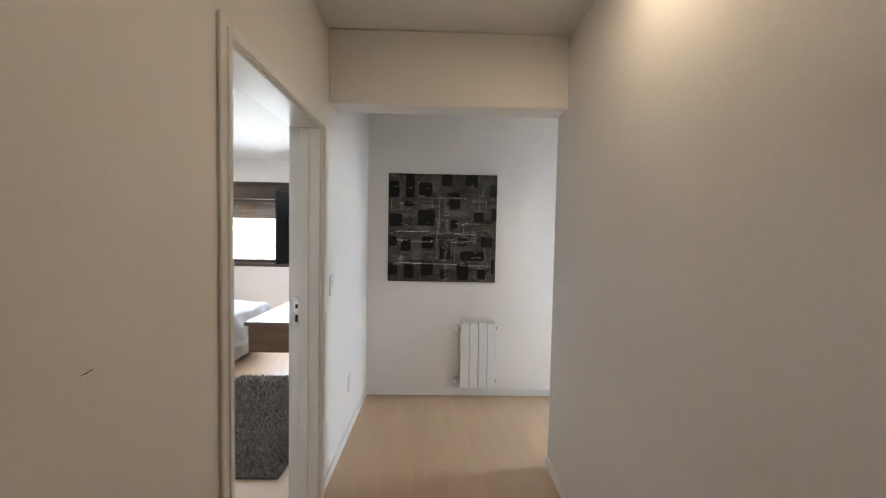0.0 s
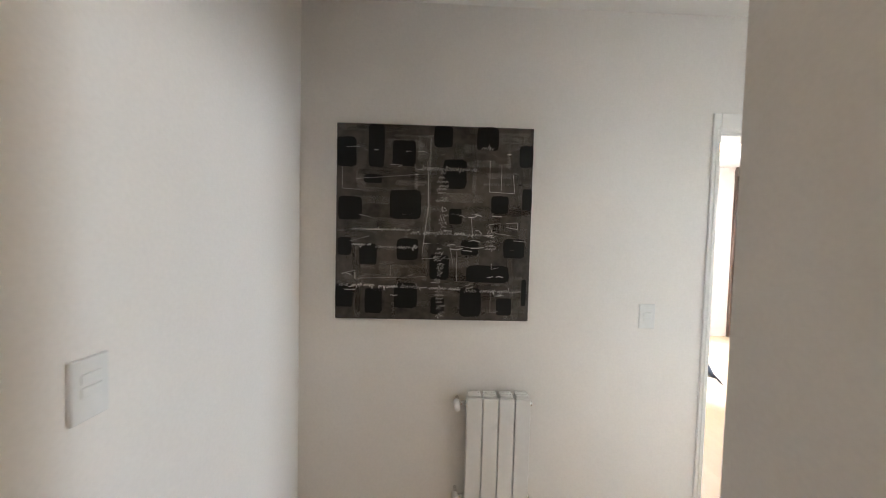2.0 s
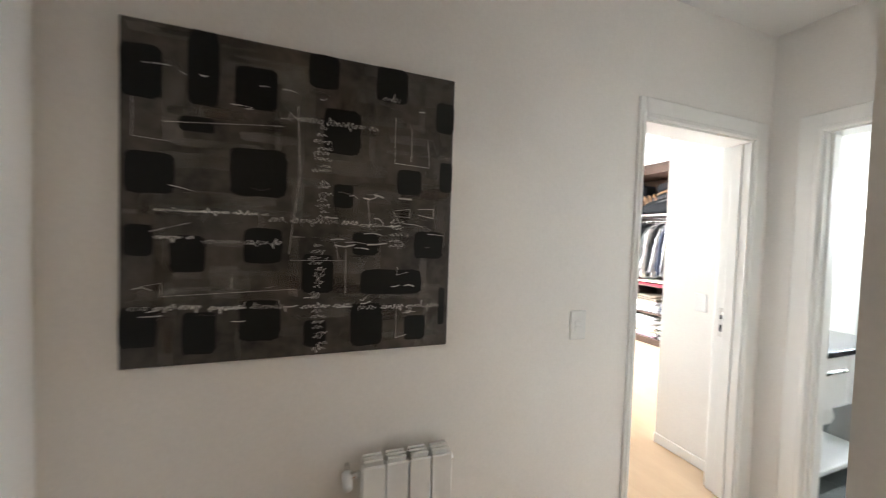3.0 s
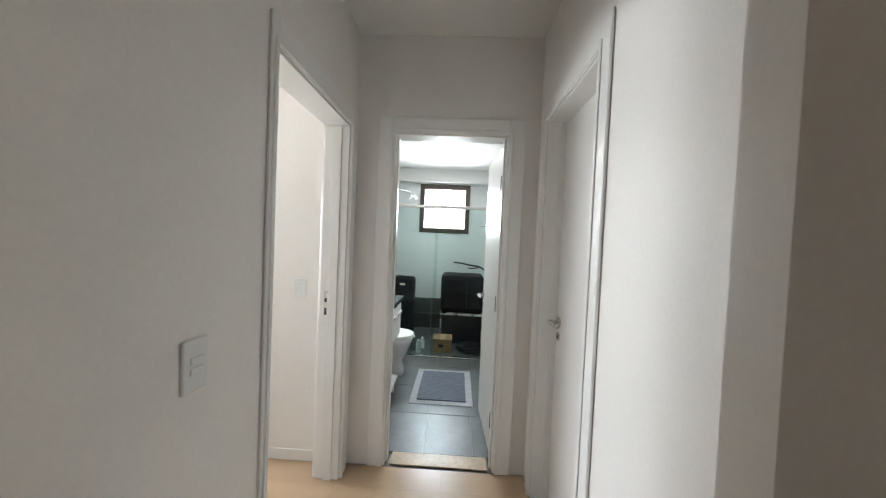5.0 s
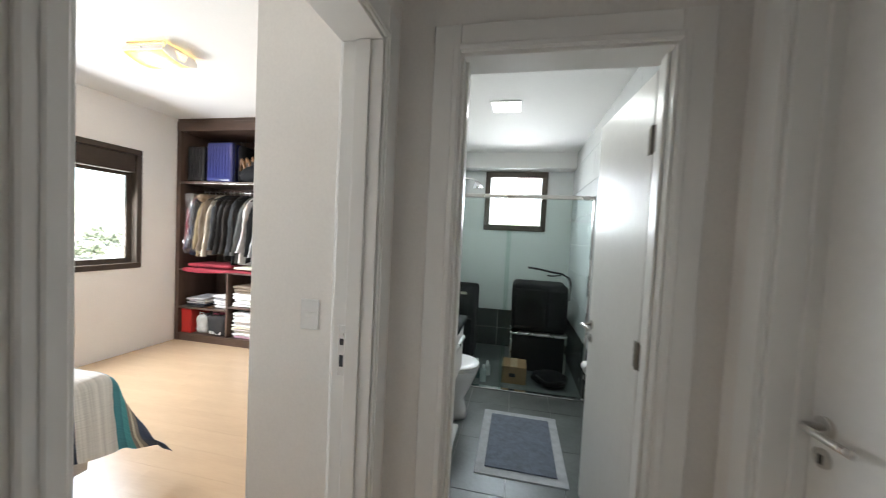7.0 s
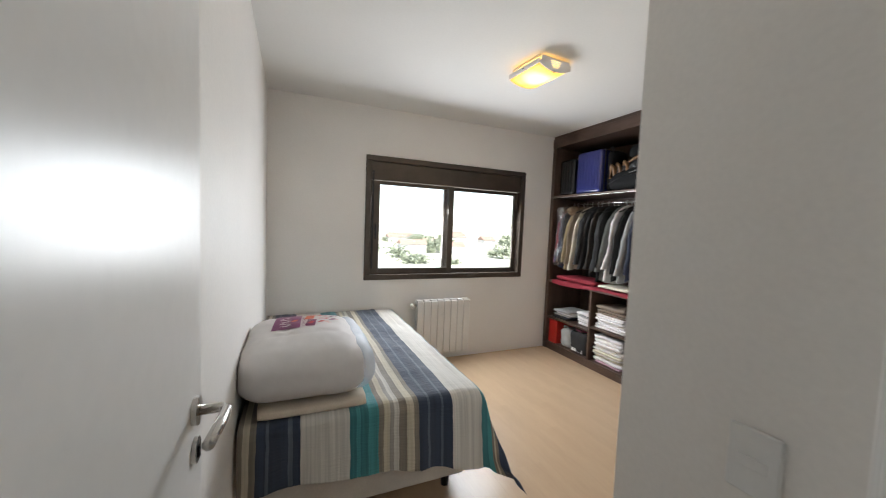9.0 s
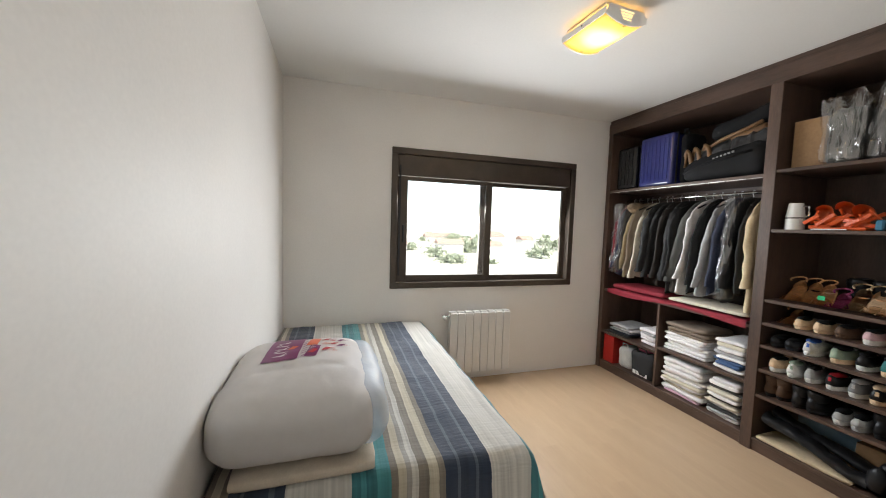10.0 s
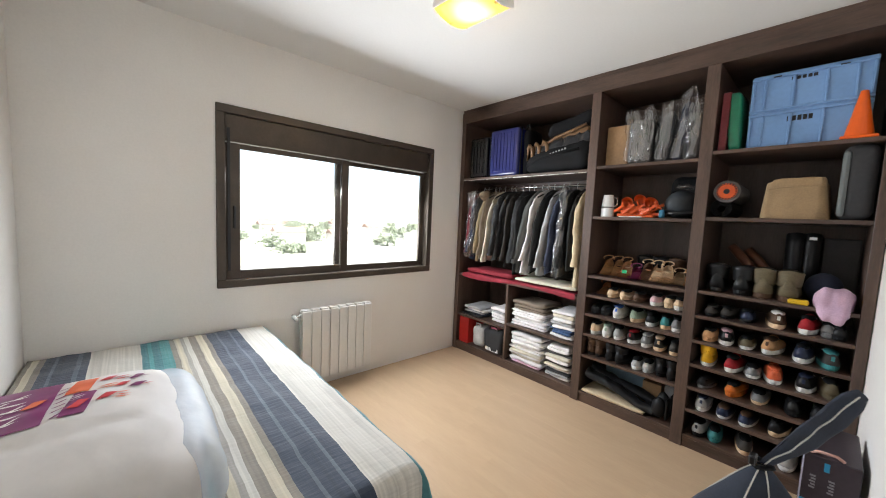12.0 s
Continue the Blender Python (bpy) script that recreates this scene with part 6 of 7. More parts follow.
stack(5.18, 5.43, 0.465, (("white", 0.04, "sheet"), ("blue", 0.03, "sheet"), ("blue", 0.025, "sheet"), ("white", 0.03, "sheet"), ("lightgrey", 0.03, "sheet"), ("white", 0.03, "sheet"), ("cream", 0.045, "sheet"), ("white", 0.03, "sheet")), 4)
stack(5.47, 5.86, 0.092, (("pink", 0.02, "sheet"), W3, ("cream", 0.03, "sheet"), W3, ("cream", 0.025, "sheet"), W3, ("white", 0.035, "sheet"), ("white", 0.04, "sheet"), ("white", 0.04, "sheet"), ("white", 0.035, "sheet")), 5)
stack(5.18, 5.45, 0.092, (("white", 0.025, "sheet"), ("lightgrey", 0.022, "sheet"), ("charcoal", 0.02, "sheet"), ("white", 0.025, "sheet"), ("cream", 0.022, "sheet"), ("charcoal", 0.03, "sheet"), ("white", 0.03, "sheet"), ("cream", 0.03, "sheet"),
                           ("grey", 0.025, "sheet"), ("white", 0.035, "sheet"), ("white", 0.03, "sheet")), 6)
b = thing("red_box", "tall red cardboard box on lower shelf", "box", (4.75, 6.46, 0.093))
part("body", B((4.68, 6.40, 0.093), (4.95, 6.54, 0.375), 0.003), paint("red_card", (0.42, 0.015, 0.012), 0.45, 0.06), b)
part("flap", B((4.679, 6.40, 0.3752), (4.95, 6.54, 0.378)), MATS["red_card"], b)


def sack(name, label, lo, hi, mat, seed, handles=True, band=None):
    t = thing(name, label, "bag", ((lo[0] + hi[0]) / 2, (lo[1] + hi[1]) / 2, lo[2]))
    part("body", soft_slab(lo, hi, min(0.05, (hi[0] - lo[0]) * .3), 12, 0.016, seed), mat, t, smooth=True)
    if handles:
        ym, w = (lo[1] + hi[1]) / 2, (hi[1] - lo[1]) * .22
        part("handle", tube(bmesh.new(), [(lo[0] + .03, ym - w, hi[2] - .01), (lo[0] + .02, ym - w * .7, hi[2] + .035), (lo[0] + .02, ym + w * .7, hi[2] + .035), (lo[0] + .03, ym + w, hi[2] - .01)], 0.007, 8), mat, t, smooth=True)
    if band:
        for k in range(band):
            w = (hi[1] - lo[1]) / (band + 2)
            part("print_bar", B((lo[0] - 0.004, lo[1] + w * (1 + k), lo[2] + 0.02), (lo[0] + 0.001, lo[1] + w * (1.75 + k), lo[2] + 0.055)), PLASTW, t)
    return t


sack("paper_bag", "small white paper bag on lower shelf", (4.70, 6.20, 0.093), (4.88, 6.37, 0.31), rgb("paper_white", (0.52, 0.52, 0.50), 0.6), 3)
sack("grey_bag", "grey fabric bag with pale print", (4.68, 5.93, 0.093), (4.95, 6.19, 0.335), CLOTH["charcoal"], 4, True, 4)
t = thing("pink_pouch", "pink cloth pouch on the grey bag", "pouch", (4.75, 6.06, 0.335))
part("pouch", soft_slab((4.70, 6.00, 0.335), (4.84, 6.13, 0.40), 0.03, 8, 0.012, 5), rgb("pink_pouch", (0.42, 0.10, 0.18)), t, smooth=True)


def drape(name, label, y0, y1, z, x0, hang, mat, seed, thick=0.012):
    """Cloth laid on a shelf with its front edge hanging over."""
    t = thing(name, label, "cloth", (x0 + .2, (y0 + y1) / 2, z))

    def f(u, v):
        y = y0 + u * (y1 - y0)
        a = v * (0.45 + hang)
        hangs = max(0, a - 0.45)
        w = 0.02 * noise.noise(Vector((u * 9, v * 4, seed))) + 0.012 * noise.noise(Vector((u * 23, v * 6, seed)))
        return (x0 + 0.45 - min(a, 0.45) - 0.006 - abs(w) * .6, y + w * .4, z + 0.012 + abs(w) * (1 if not hangs else 0) - hangs * (0.65 + 0.35 * math.sin(u * 7 + seed)))
    bm = sheet(bmesh.new(), f, 50, 24)
    part("cloth", bm, mat, t, smooth=True)


drape("red_cloth", "crumpled red cloth along the shelf", 5.18, 6.50, 0.872, 4.655, 0.05, CLOTH["red"], 2)
t = thing("cream_cloth", "cream cloth lying on red cloth", "cloth", (4.8, 5.45, 0.91))
part("cloth", soft_slab((4.66, 5.19, 0.905), (4.98, 5.80, 0.935), 0.014, 12, 0.010, 8), CLOTH["cream"], t, smooth=True)
t = thing("red_bundle", "folded dark red cloth under the coats", "cloth", (4.8, 6.2, 0.90))
part("fold", soft_slab((4.67, 5.85, 0.90), (5.0, 6.45, 0.945), 0.02, 12, 0.012, 18), CLOTH["red"], t, smooth=True)


# top compartments
def ribbed_case(name, label, lo, hi, mat, ribs):
    t = thing(name, label, "suitcase", ((lo[0] + hi[0]) / 2, (lo[1] + hi[1]) / 2, lo[2]))
    part("shell", B(lo, hi, 0.03, 4), mat, t)
    w = (hi[1] - lo[1] - 0.06) / ribs
    for k in range(ribs):
        part("rib", B((lo[0] - 0.006, lo[1] + 0.03 + w * k + w * .2, lo[2] + 0.05), (lo[0] + 0.004, lo[1] + 0.03 + w * k + w * .75, hi[2] - 0.04), 0.004, 2), mat, t)
    part("trim_strip", B((lo[0] + 0.05, lo[1] - 0.003, lo[2] + 0.02), (lo[0] + 0.07, hi[1] + 0.003, hi[2] + 0.002), 0.002), BLACKP, t)
    return t


ribbed_case("blue_suitcase", "glossy blue ribbed hard suitcase", (4.70, 5.90, 1.916), (5.10, 6.25, 2.385), paint("blue_shell", (0.030, 0.038, 0.17), 0.22, 0.08, 4, 60, 0.0, coat=0.5), 7)
sack("black_backpack", "black backpack beside blue suitcase", (4.76, 5.80, 1.916), (5.0, 5.89, 2.36), BLACK, 11)
ribbed_case("black_case", "black ribbed hard case on top shelf", (4.70, 6.29, 1.916), (5.08, 6.53, 2.34), paint("black_shell", (0.009, 0.009, 0.010), 0.25, 0.1, 4, 60, 0.0), 4)
DUFFEL = rgb("duffel_cloth", (0.007, 0.007, 0.008), 0.85, spec=0.3)
t = thing("duffel_bag", "black duffel bag with pale print", "bag", (4.9, 5.48, 1.916))
bm = soft_slab((4.665, 5.17, 1.916), (5.10, 5.80, 2.15), 0.09, 18, 0.020, 13)
for v in bm.verts:
    v.co.z = 1.916 + (v.co.z - 1.916) * (1.18 - 0.42 * (v.co.y - 5.17) / 0.63)
part("body", bm, DUFFEL, t, smooth=True)
for k in range(6):
    part("print_bar", B((4.664, 5.37 + k * 0.027, 2.098 - 0.006 * k), (4.672, 5.387 + k * 0.027, 2.113 - 0.006 * k), 0.002), paint("faded_print", (0.30, 0.30, 0.29), 0.7), t)
part("strap", tube(bmesh.new(), [(4.672, 5.76, 1.99), (4.66, 5.62, 2.045), (4.655, 5.45, 2.065), (4.66, 5.25, 2.09)], 0.010, 6), DUFFEL, t, smooth=True)
t = thing("folded_jacket", "dark shiny jacket heaped on duffel bag", "jacket", (4.85, 5.42, 2.15))
bm = crinkle((4.69, 5.18, 2.13), (5.05, 5.72, 2.25), 14, 0.03, 20, 0.03)
for v in bm.verts:
    v.co.z -= max(0, v.co.y - 5.2) * 0.14
part("cloth", bm, paint("shiny_black", (0.022, 0.022, 0.024), 0.30, 0.3, 12, 40, 0.6, depth=0.008), t)
TANL = rgb("tan_leather", (0.20, 0.105, 0.045), 0.5)
t = thing("tan_bag", "tan leather strap bag heaped on jacket", "bag", (4.85, 5.45, 2.24))
bm = soft_slab((4.72, 5.20, 2.225), (5.0, 5.62, 2.30), 0.035, 14, 0.02, 15)
for v in bm.verts:
    v.co.z -= max(0, v.co.y - 5.2) * 0.22
part("body", bm, TANL, t, smooth=True)
part("strap", tube(bmesh.new(), [(4.71, 5.62, 2.16), (4.70, 5.50, 2.215), (4.70, 5.36, 2.25), (4.70, 5.22, 2.29)], 0.013, 6), TANL, t, smooth=True)
for k, y in enumerate((5.60, 5.68, 5.75)):
    t = thing("leather_sandal", "tan leather strap shoe on duffel bag", "shoe", (4.74, y, 2.12), "leather shoes on duffel")
    part("upper", tube(bmesh.new(), [(4.70, y - .03, 2.10 - .02 * k), (4.69, y - .025, 2.17 - .01 * k), (4.70, y + .01, 2.20 - .01 * k), (4.72, y + .035, 2.16), (4.72, y + .03, 2.09 - .02 * k)], 0.016, 8), TANL, t, smooth=True)
t = thing("black_bag", "black folded bag on top shelf", "bag", (4.85, 5.38, 2.3))
bm = soft_slab((4.72, 5.18, 2.305), (5.05, 5.60, 2.43), 0.05, 16, 0.022, 17)
for v in bm.verts:
    v.co.z -= max(0, v.co.y - 5.2) * 0.20
part("body", bm, DUFFEL, t, smooth=True)

b = thing("carton", "plain brown cardboard sheet box on shelf", "box", (4.85, 5.0, 1.933))
part("body", B((4.74, 4.90, 1.933), (5.02, 5.06, 2.24), 0.003), MATS["kraft_board"], b)
for i, (y0, y1, h, c, tilt) in enumerate(((4.71, 4.92, 0.40, "grey", .02), (4.76, 4.90, 0.43, "black", -.10), (4.61, 4.72, 0.44, "charcoal", -.06), (4.53, 4.62, 0.50, "navy", -.10), (4.43, 4.54, 0.42, "grey", .0))):
    back = 0.16 if i == 1 else 0.0
    t = thing("bagged_clothes", "dark clothes packed in clear crinkled plastic", "clothes", (4.85 + back, (y0 + y1) / 2, 1.933), "bagged clothes")
    bm = crinkle((4.72 + back, y0 + .02, 1.934), (4.92 + back, y1 - .02, 1.933 + h * .80), i + 3, 0.03, 14, 0.03)
    bm2 = crinkle((4.685 + back, y0, 1.9335), (4.98 + back, y1, 1.933 + h * .93), i + 30, 0.035, 24, 0.09)
    for b2 in (bm, bm2):
        for v in b2.verts:
            v.co.y += tilt * (v.co.z - 1.933)
    part("clothes", bm, CLOTH[c], t, smooth=True)
    part("plastic_bag", bm2, FILM, t, "crinkled clear plastic")
t = thing("thermos", "white vacuum flask with dark band", "flask", (4.74, 5.01, 1.539))
part("body", cyl(cyl(bmesh.new(), (4.74, 5.01, 1.539), (4.74, 5.01, 1.61), 0.048, seg=24), (4.74, 5.01, 1.618), (4.74, 5.01, 1.71), 0.048, 0.036, 24), PLASTW, t)
part("band", cyl(bmesh.new(), (4.74, 5.01, 1.611), (4.74, 5.01, 1.6175), 0.049, seg=24), BLACKP, t)
part("handle", tube(bmesh.new(), [(4.73, 4.965, 1.69), (4.72, 4.935, 1.685), (4.72, 4.93, 1.63), (4.73, 4.962, 1.615)], 0.006), STEEL, t)
ORANGE = paint("orange_plastic", (0.62, 0.085, 0.012), 0.35, 0.08, 6, 40, 0.05)


def goggles():
    """Bindings of bright plastic: bowl-shaped cups on broad struts above a tangle of flat straps."""
    t = thing("orange_plastic_gear", "tangled heap of bright orange plastic gear", "plastic gear", (4.76, 4.78, 1.539))
    rnd = random.Random(9)
    for k in range(16):
        y, x = 4.90 - 0.0155 * k, 4.70 + 0.022 * (k % 4)
        a = Vector((x, y + 0.045, 1.556 + rnd.uniform(0, .05)))
        b = Vector((x + rnd.uniform(-.01, .03), y - rnd.uniform(.02, .06), 1.556 + rnd.uniform(0, .085)))
        d = (b - a)
        bm = B((-0.004, -0.011, 0), (0.004, 0.011, d.length), 0.003)
        bm.transform(Matrix.Translation(a) @ d.to_track_quat("Z", "Y").to_matrix().to_4x4())
        part("strap", bm, ORANGE, t)
    for y, z, turn, lean in ((4.865, 1.650, 28, -20), (4.770, 1.672, -6, -35), (4.695, 1.648, -30, -25)):
        m = pose(4.735, y, z, turn, lean, 0)
        bm = sheet(bmesh.new(), lambda u, v: ((0.028 - 0.045 * (u * (1 - 0.3 * v)) ** 2), 0.043 * u * math.cos(v * 2 * math.pi), 0.052 * u * math.sin(v * 2 * math.pi)), 8, 22)
        bmesh.ops.solidify(bm, geom=bm.faces, thickness=0.006)
        bm.transform(m)
        c = part("cup", bm, ORANGE, t, smooth=True)
        for s_ in (-1, 1):
            bm = B((-0.010, s_ * 0.026 - 0.007, -0.098), (0.002, s_ * 0.026 + 0.007, 0.0), 0.004)
            bm.transform(m)
            part("strut", bm, ORANGE, c)
        bm = B((-0.012, -0.034, -0.062), (0.004, 0.034, -0.044), 0.005)
        bm.transform(m)
        part("brace", bm, ORANGE, c)
    part("base_plate", B((4.695, 4.665, 1.5395), (4.83, 4.905, 1.556), 0.006, 2), ORANGE, t)
    part("clip", B((4.68, 4.74, 1.5395), (4.694, 4.90, 1.547), 0.002), PLASTW, t)

goggles()
t = thing("helmet", "dark round helmet with blue clip", "helmet", (4.85, 4.54, 1.539))
part("shell", ball(bmesh.new(), (4.84, 4.535, 1.640), (0.13, 0.10, 0.10), 22, 14), paint("dark_helmet", (0.030, 0.036, 0.042), 0.75, 0.15, 8), t, smooth=True)
part("rim", tube(bmesh.new(), [(4.84 + .125 * math.cos(a / 4), 4.535 + .096 * math.sin(a / 4), 1.575) for a in range(26)], 0.014), BLACKP, t, smooth=True)
part("clip", B((4.695, 4.60, 1.54), (4.73, 4.635, 1.60), 0.008), paint("blue_clip", (0.03, 0.16, 0.26), 0.4), t)
t = thing("plastic_film", "crumpled clear plastic wrap on helmet", "wrap", (4.8, 4.5, 1.735))
part("film", crinkle((4.72, 4.46, 1.742), (4.92, 4.56, 1.775), 8, 0.012, 12, 0.03), FILM, t)
t = thing("black_pouch", "black soft pouch behind the helmet", "pouch", (5.05, 4.52, 1.539))
part("body", soft_slab((4.985, 4.44, 1.539), (5.15, 4.66, 1.86), 0.06, 12, 0.02, 27), DUFFEL, t, smooth=True)

# bay 3, upper shelves
t = thing("red_folder", "dark red folders standing on top shelf", "folder", (4.8, 4.31, 1.969))
part("cover", B((4.70, 4.295, 1.969), (5.0, 4.335, 2.33), 0.003), paint("dark_red_card", (0.16, 0.012, 0.02), 0.5, 0.1), t)
part("pocket", B((4.694, 4.297, 1.969), (4.6995, 4.333, 2.13)), MATS["dark_red_card"], t)
t = thing("green_bag", "green plastic bag standing on shelf", "bag", (4.8, 4.255, 1.969))
bm = soft_slab((4.71, 4.225, 1.969), (4.98, 4.29, 2.33), 0.02, 10, 0.010, 4)
for v in bm.verts:
    v.co.y += (v.co.z - 1.969) * 0.06
part("body", bm, paint("green_plastic", (0.012, 0.19, 0.10), 0.3, 0.12, 8, 30, 0.4), t, smooth=True)


def crate():
    t = thing("plastic_crate", "light blue folding plastic crate with dark print", "crate", (4.9, 3.96, 1.969))
    blue = paint("blue_crate", (0.17, 0.31, 0.55), 0.38, 0.05, 5, 50, 0.03)
    y0, y1, z0, z1, x = 3.715, 4.205, 1.97, 2.40, 4.74
    part("panel", B((x, y0, z0), (5.12, y1, z1), 0.008, 2), blue, t)
    for z in (z0 + 0.19, z0 + 0.215, z1 - 0.03):
        part("rib", B((x - 0.012, y0, z), (x - 0.0005, y1, z + 0.014), 0.003), blue, t)
    for y in (y0 + 0.005, y0 + .06, y0 + 0.17, y0 + 0.30, y1 - 0.07, y1 - 0.018):
        part("rib", B((x - 0.010, y, z0 + 0.002), (x - 0.0005, y + 0.013, z0 + 0.189), 0.003), blue, t)
        part("rib", B((x - 0.010, y, z0 + 0.230), (x - 0.0005, y + 0.013, z1 - 0.031), 0.003), blue, t)
    for z, h in ((z0 + 0.145, 0.028), (z1 - 0.055, 0.018)):
        for k in range(5):
            part("print_bar", B((x - 0.0018, 3.93 + k * 0.022, z), (x - 0.0004, 3.946 + k * 0.022, z + h)), BLACKP, t)
    for y in (y0 + 0.1, y1 - 0.13):
        part("grip_slot", B((x - 0.0135, y, z1 - 0.027), (x - 0.0122, y + 0.035, z1 - 0.02)), BLACKP, t)


crate()
t = thing("traffic_cone", "small bright orange training cone", "cone", (4.715, 3.752, 1.969))
NEON = paint("neon_orange", (0.80, 0.115, 0.005), 0.4, 0.03)
part("body", cyl(bmesh.new(), (4.715, 3.752, 1.981), (4.715, 3.752, 2.215), 0.055, 0.014, 24), NEON, t, smooth=False)
part("base", B((4.655, 3.686, 1.969), (4.775, 3.818, 1.984), 0.004), NEON, t)
t = thing("foam_roller", "grey foam roller with orange core", "roller", (4.85, 4.26, 1.65))
part("sleeve", cyl(bmesh.new(), (4.69, 4.262, 1.715), (5.05, 4.262, 1.715), 0.068, seg=28), paint("grey_foam", (0.10, 0.09, 0.085), 0.9), t)
part("core", cyl(bmesh.new(), (4.684, 4.262, 1.715), (4.689, 4.262, 1.715), 0.052, seg=28), ORANGE, t, "orange core")
part("hub", cyl(bmesh.new(), (4.680, 4.262, 1.715), (4.683, 4.262, 1.715), 0.016, seg=16), BLACKP, t)
for k in range(20):
    a = k * math.pi / 10
    part("tooth", B((4.6805, 4.262 + .047 * math.cos(a) - .004, 1.715 + .047 * math.sin(a) - .004), (4.6838, 4.262 + .047 * math.cos(a) + .004, 1.715 + .047 * math.sin(a) + .004)), BLACKP, t)
t = thing("yoga_mat", "rolled black exercise mat on shelf", "mat", (4.85, 4.28, 1.553))
bm = bmesh.new()
spiral = [(0.018 + 0.0044 * k / 6, k * math.pi / 6) for k in range(54)]
for s0, s1 in zip(spiral, spiral[1:]):
    q = []
    for r, a in (s0, s1):
        for rr in (r, r + 0.0042):
            q.append((4.282 + rr * math.cos(a), 1.612 + rr * math.sin(a)))
    lo = [bm.verts.new((4.70, y, z)) for y, z in (q[0], q[1], q[3], q[2])]
    hi = [bm.verts.new((5.10, y, z)) for y, z in (q[0], q[1], q[3], q[2])]
    bm.faces.new(lo), bm.faces.new(hi)
    for i in range(4):
        bm.faces.new((lo[i], lo[(i + 1) % 4], hi[(i + 1) % 4], hi[i]))
part("roll", bm, BLACK, t)
t = thing("canvas_bag", "slumped tan canvas bag with flap", "bag", (4.83, 3.955, 1.553))
TAN = rgb("tan_canvas", (0.28, 0.185, 0.098), 0.9, bump=0.4)


def canvas(u, v):
    a = u * 2 * math.pi
    c, q = math.cos(a), math.sin(a)
    k = 1.04 - 0.10 * v ** 2
    p = Vector((4.83 + 0.145 * k * math.copysign(abs(c) ** .35, c), 3.955 + 0.136 * k * math.copysign(abs(q) ** .3, q), 1.5535 + 0.215 * v + 0.012 * math.sin(2 * a + 1) * v))
    w = Vector((p.x * 3, p.y * 8, p.z * 2))
    fold = 0.012 * math.sin(p.y * 34 + 5 * v + 2 * math.sin(v * 4)) * v * (1 - 0.5 * v)
    return p + Vector((0.022 * noise.noise(w * 2) - abs(fold), 0.016 * noise.noise(w * 2.6), 0.018 * v * noise.noise(w * 4)))


bm = sheet(bmesh.new(), canvas, 60, 18)
bm.faces.new([v for v in bm.verts if v.co.z > 9] or [bm.verts.new(canvas(k / 30, 1.0)) for k in range(30)])
part("body", bm, TAN, t, smooth=True)
part("flap", soft_slab((4.70, 3.85, 1.750), (4.96, 4.06, 1.783), 0.014, 14, 0.012, 5, False), TAN, t, smooth=True)
part("seam", tube(bmesh.new(), [canvas(0.36 + 0.28 * k / 12, 0.80) + Vector((-0.001, 0, 0)) for k in range(13)], 0.0025, 6), TAN, t)
t = thing("speaker", "grey moulded loudspeaker case on shelf", "speaker", (4.75, 3.76, 1.553))
part("shell", soft_slab((4.67, 3.664, 1.553), (4.98, 3.795, 1.945), 0.05, 12, 0.0, 1), paint("dark_shell_case", (0.028, 0.028, 0.031), 0.7, 0.15), t, smooth=True)
part("side_band", B((4.664, 3.765, 1.57), (4.70, 3.794, 1.91), 0.014, 2), paint("grey_case_band", (0.12, 0.135, 0.135), 0.6), t, "pale grey side band")


# shoes: built with the heel towards -x (the room), length along x
def shoe_mat(c, rough=0.6):
    return paint("shoe_%02x%02x%02x" % tuple(int(255 * v) for v in c), c, rough, 0.12, 20, 160, 0.15, spec=0.3)


def shoe_rings(length, width, hs, z0):
    n = 12
    rings = []
    for k in range(11):
        s = k / 10
        w = width / 2 * (0.66 + 0.34 * math.sin(min(1, s * 1.25) * math.pi * .62)) * (1 if s < .8 else math.sqrt(max(0.02, 1 - ((s - .8) / .2) ** 2 * .9)))
        if s < .08:
            w *= 0.72 + 3.5 * s
        h = hs(s)
        r = []
        for i in range(n):
            a = math.pi * i / (n - 1)
            c, q = math.cos(a), math.sin(a)
            r.append((s * length, w * math.copysign(abs(c) ** .7, c) * (1 - .25 * q * (1 if s < .45 else .3)), z0 + h * q ** .75))
        rings.append(r)
    return rings


def sole_mesh(length, width, h, taper=0.0):
    bm = bmesh.new()
    n = 28
    rings = []
    for z, g in ((0.0005, 0.95), (h * .5, 1.0), (h, 1.0)):
        r = []
        for i in range(n):
            a = 2 * math.pi * i / n
            c, q = math.cos(a), math.sin(a)
            s = 0.5 - 0.5 * c
            w = width / 2 * (0.74 + 0.28 * math.sin(min(1, s * 1.25) * math.pi * .62))
            r.append((length * (0.5 - 0.515 * math.copysign(abs(c) ** .8, c) * g), w * math.copysign(abs(q) ** .75, q) * g, z + taper * (1 - s) * (z > 0.001)))
        rings.append(r)
    return loft(bm, rings)


PROTO = {}


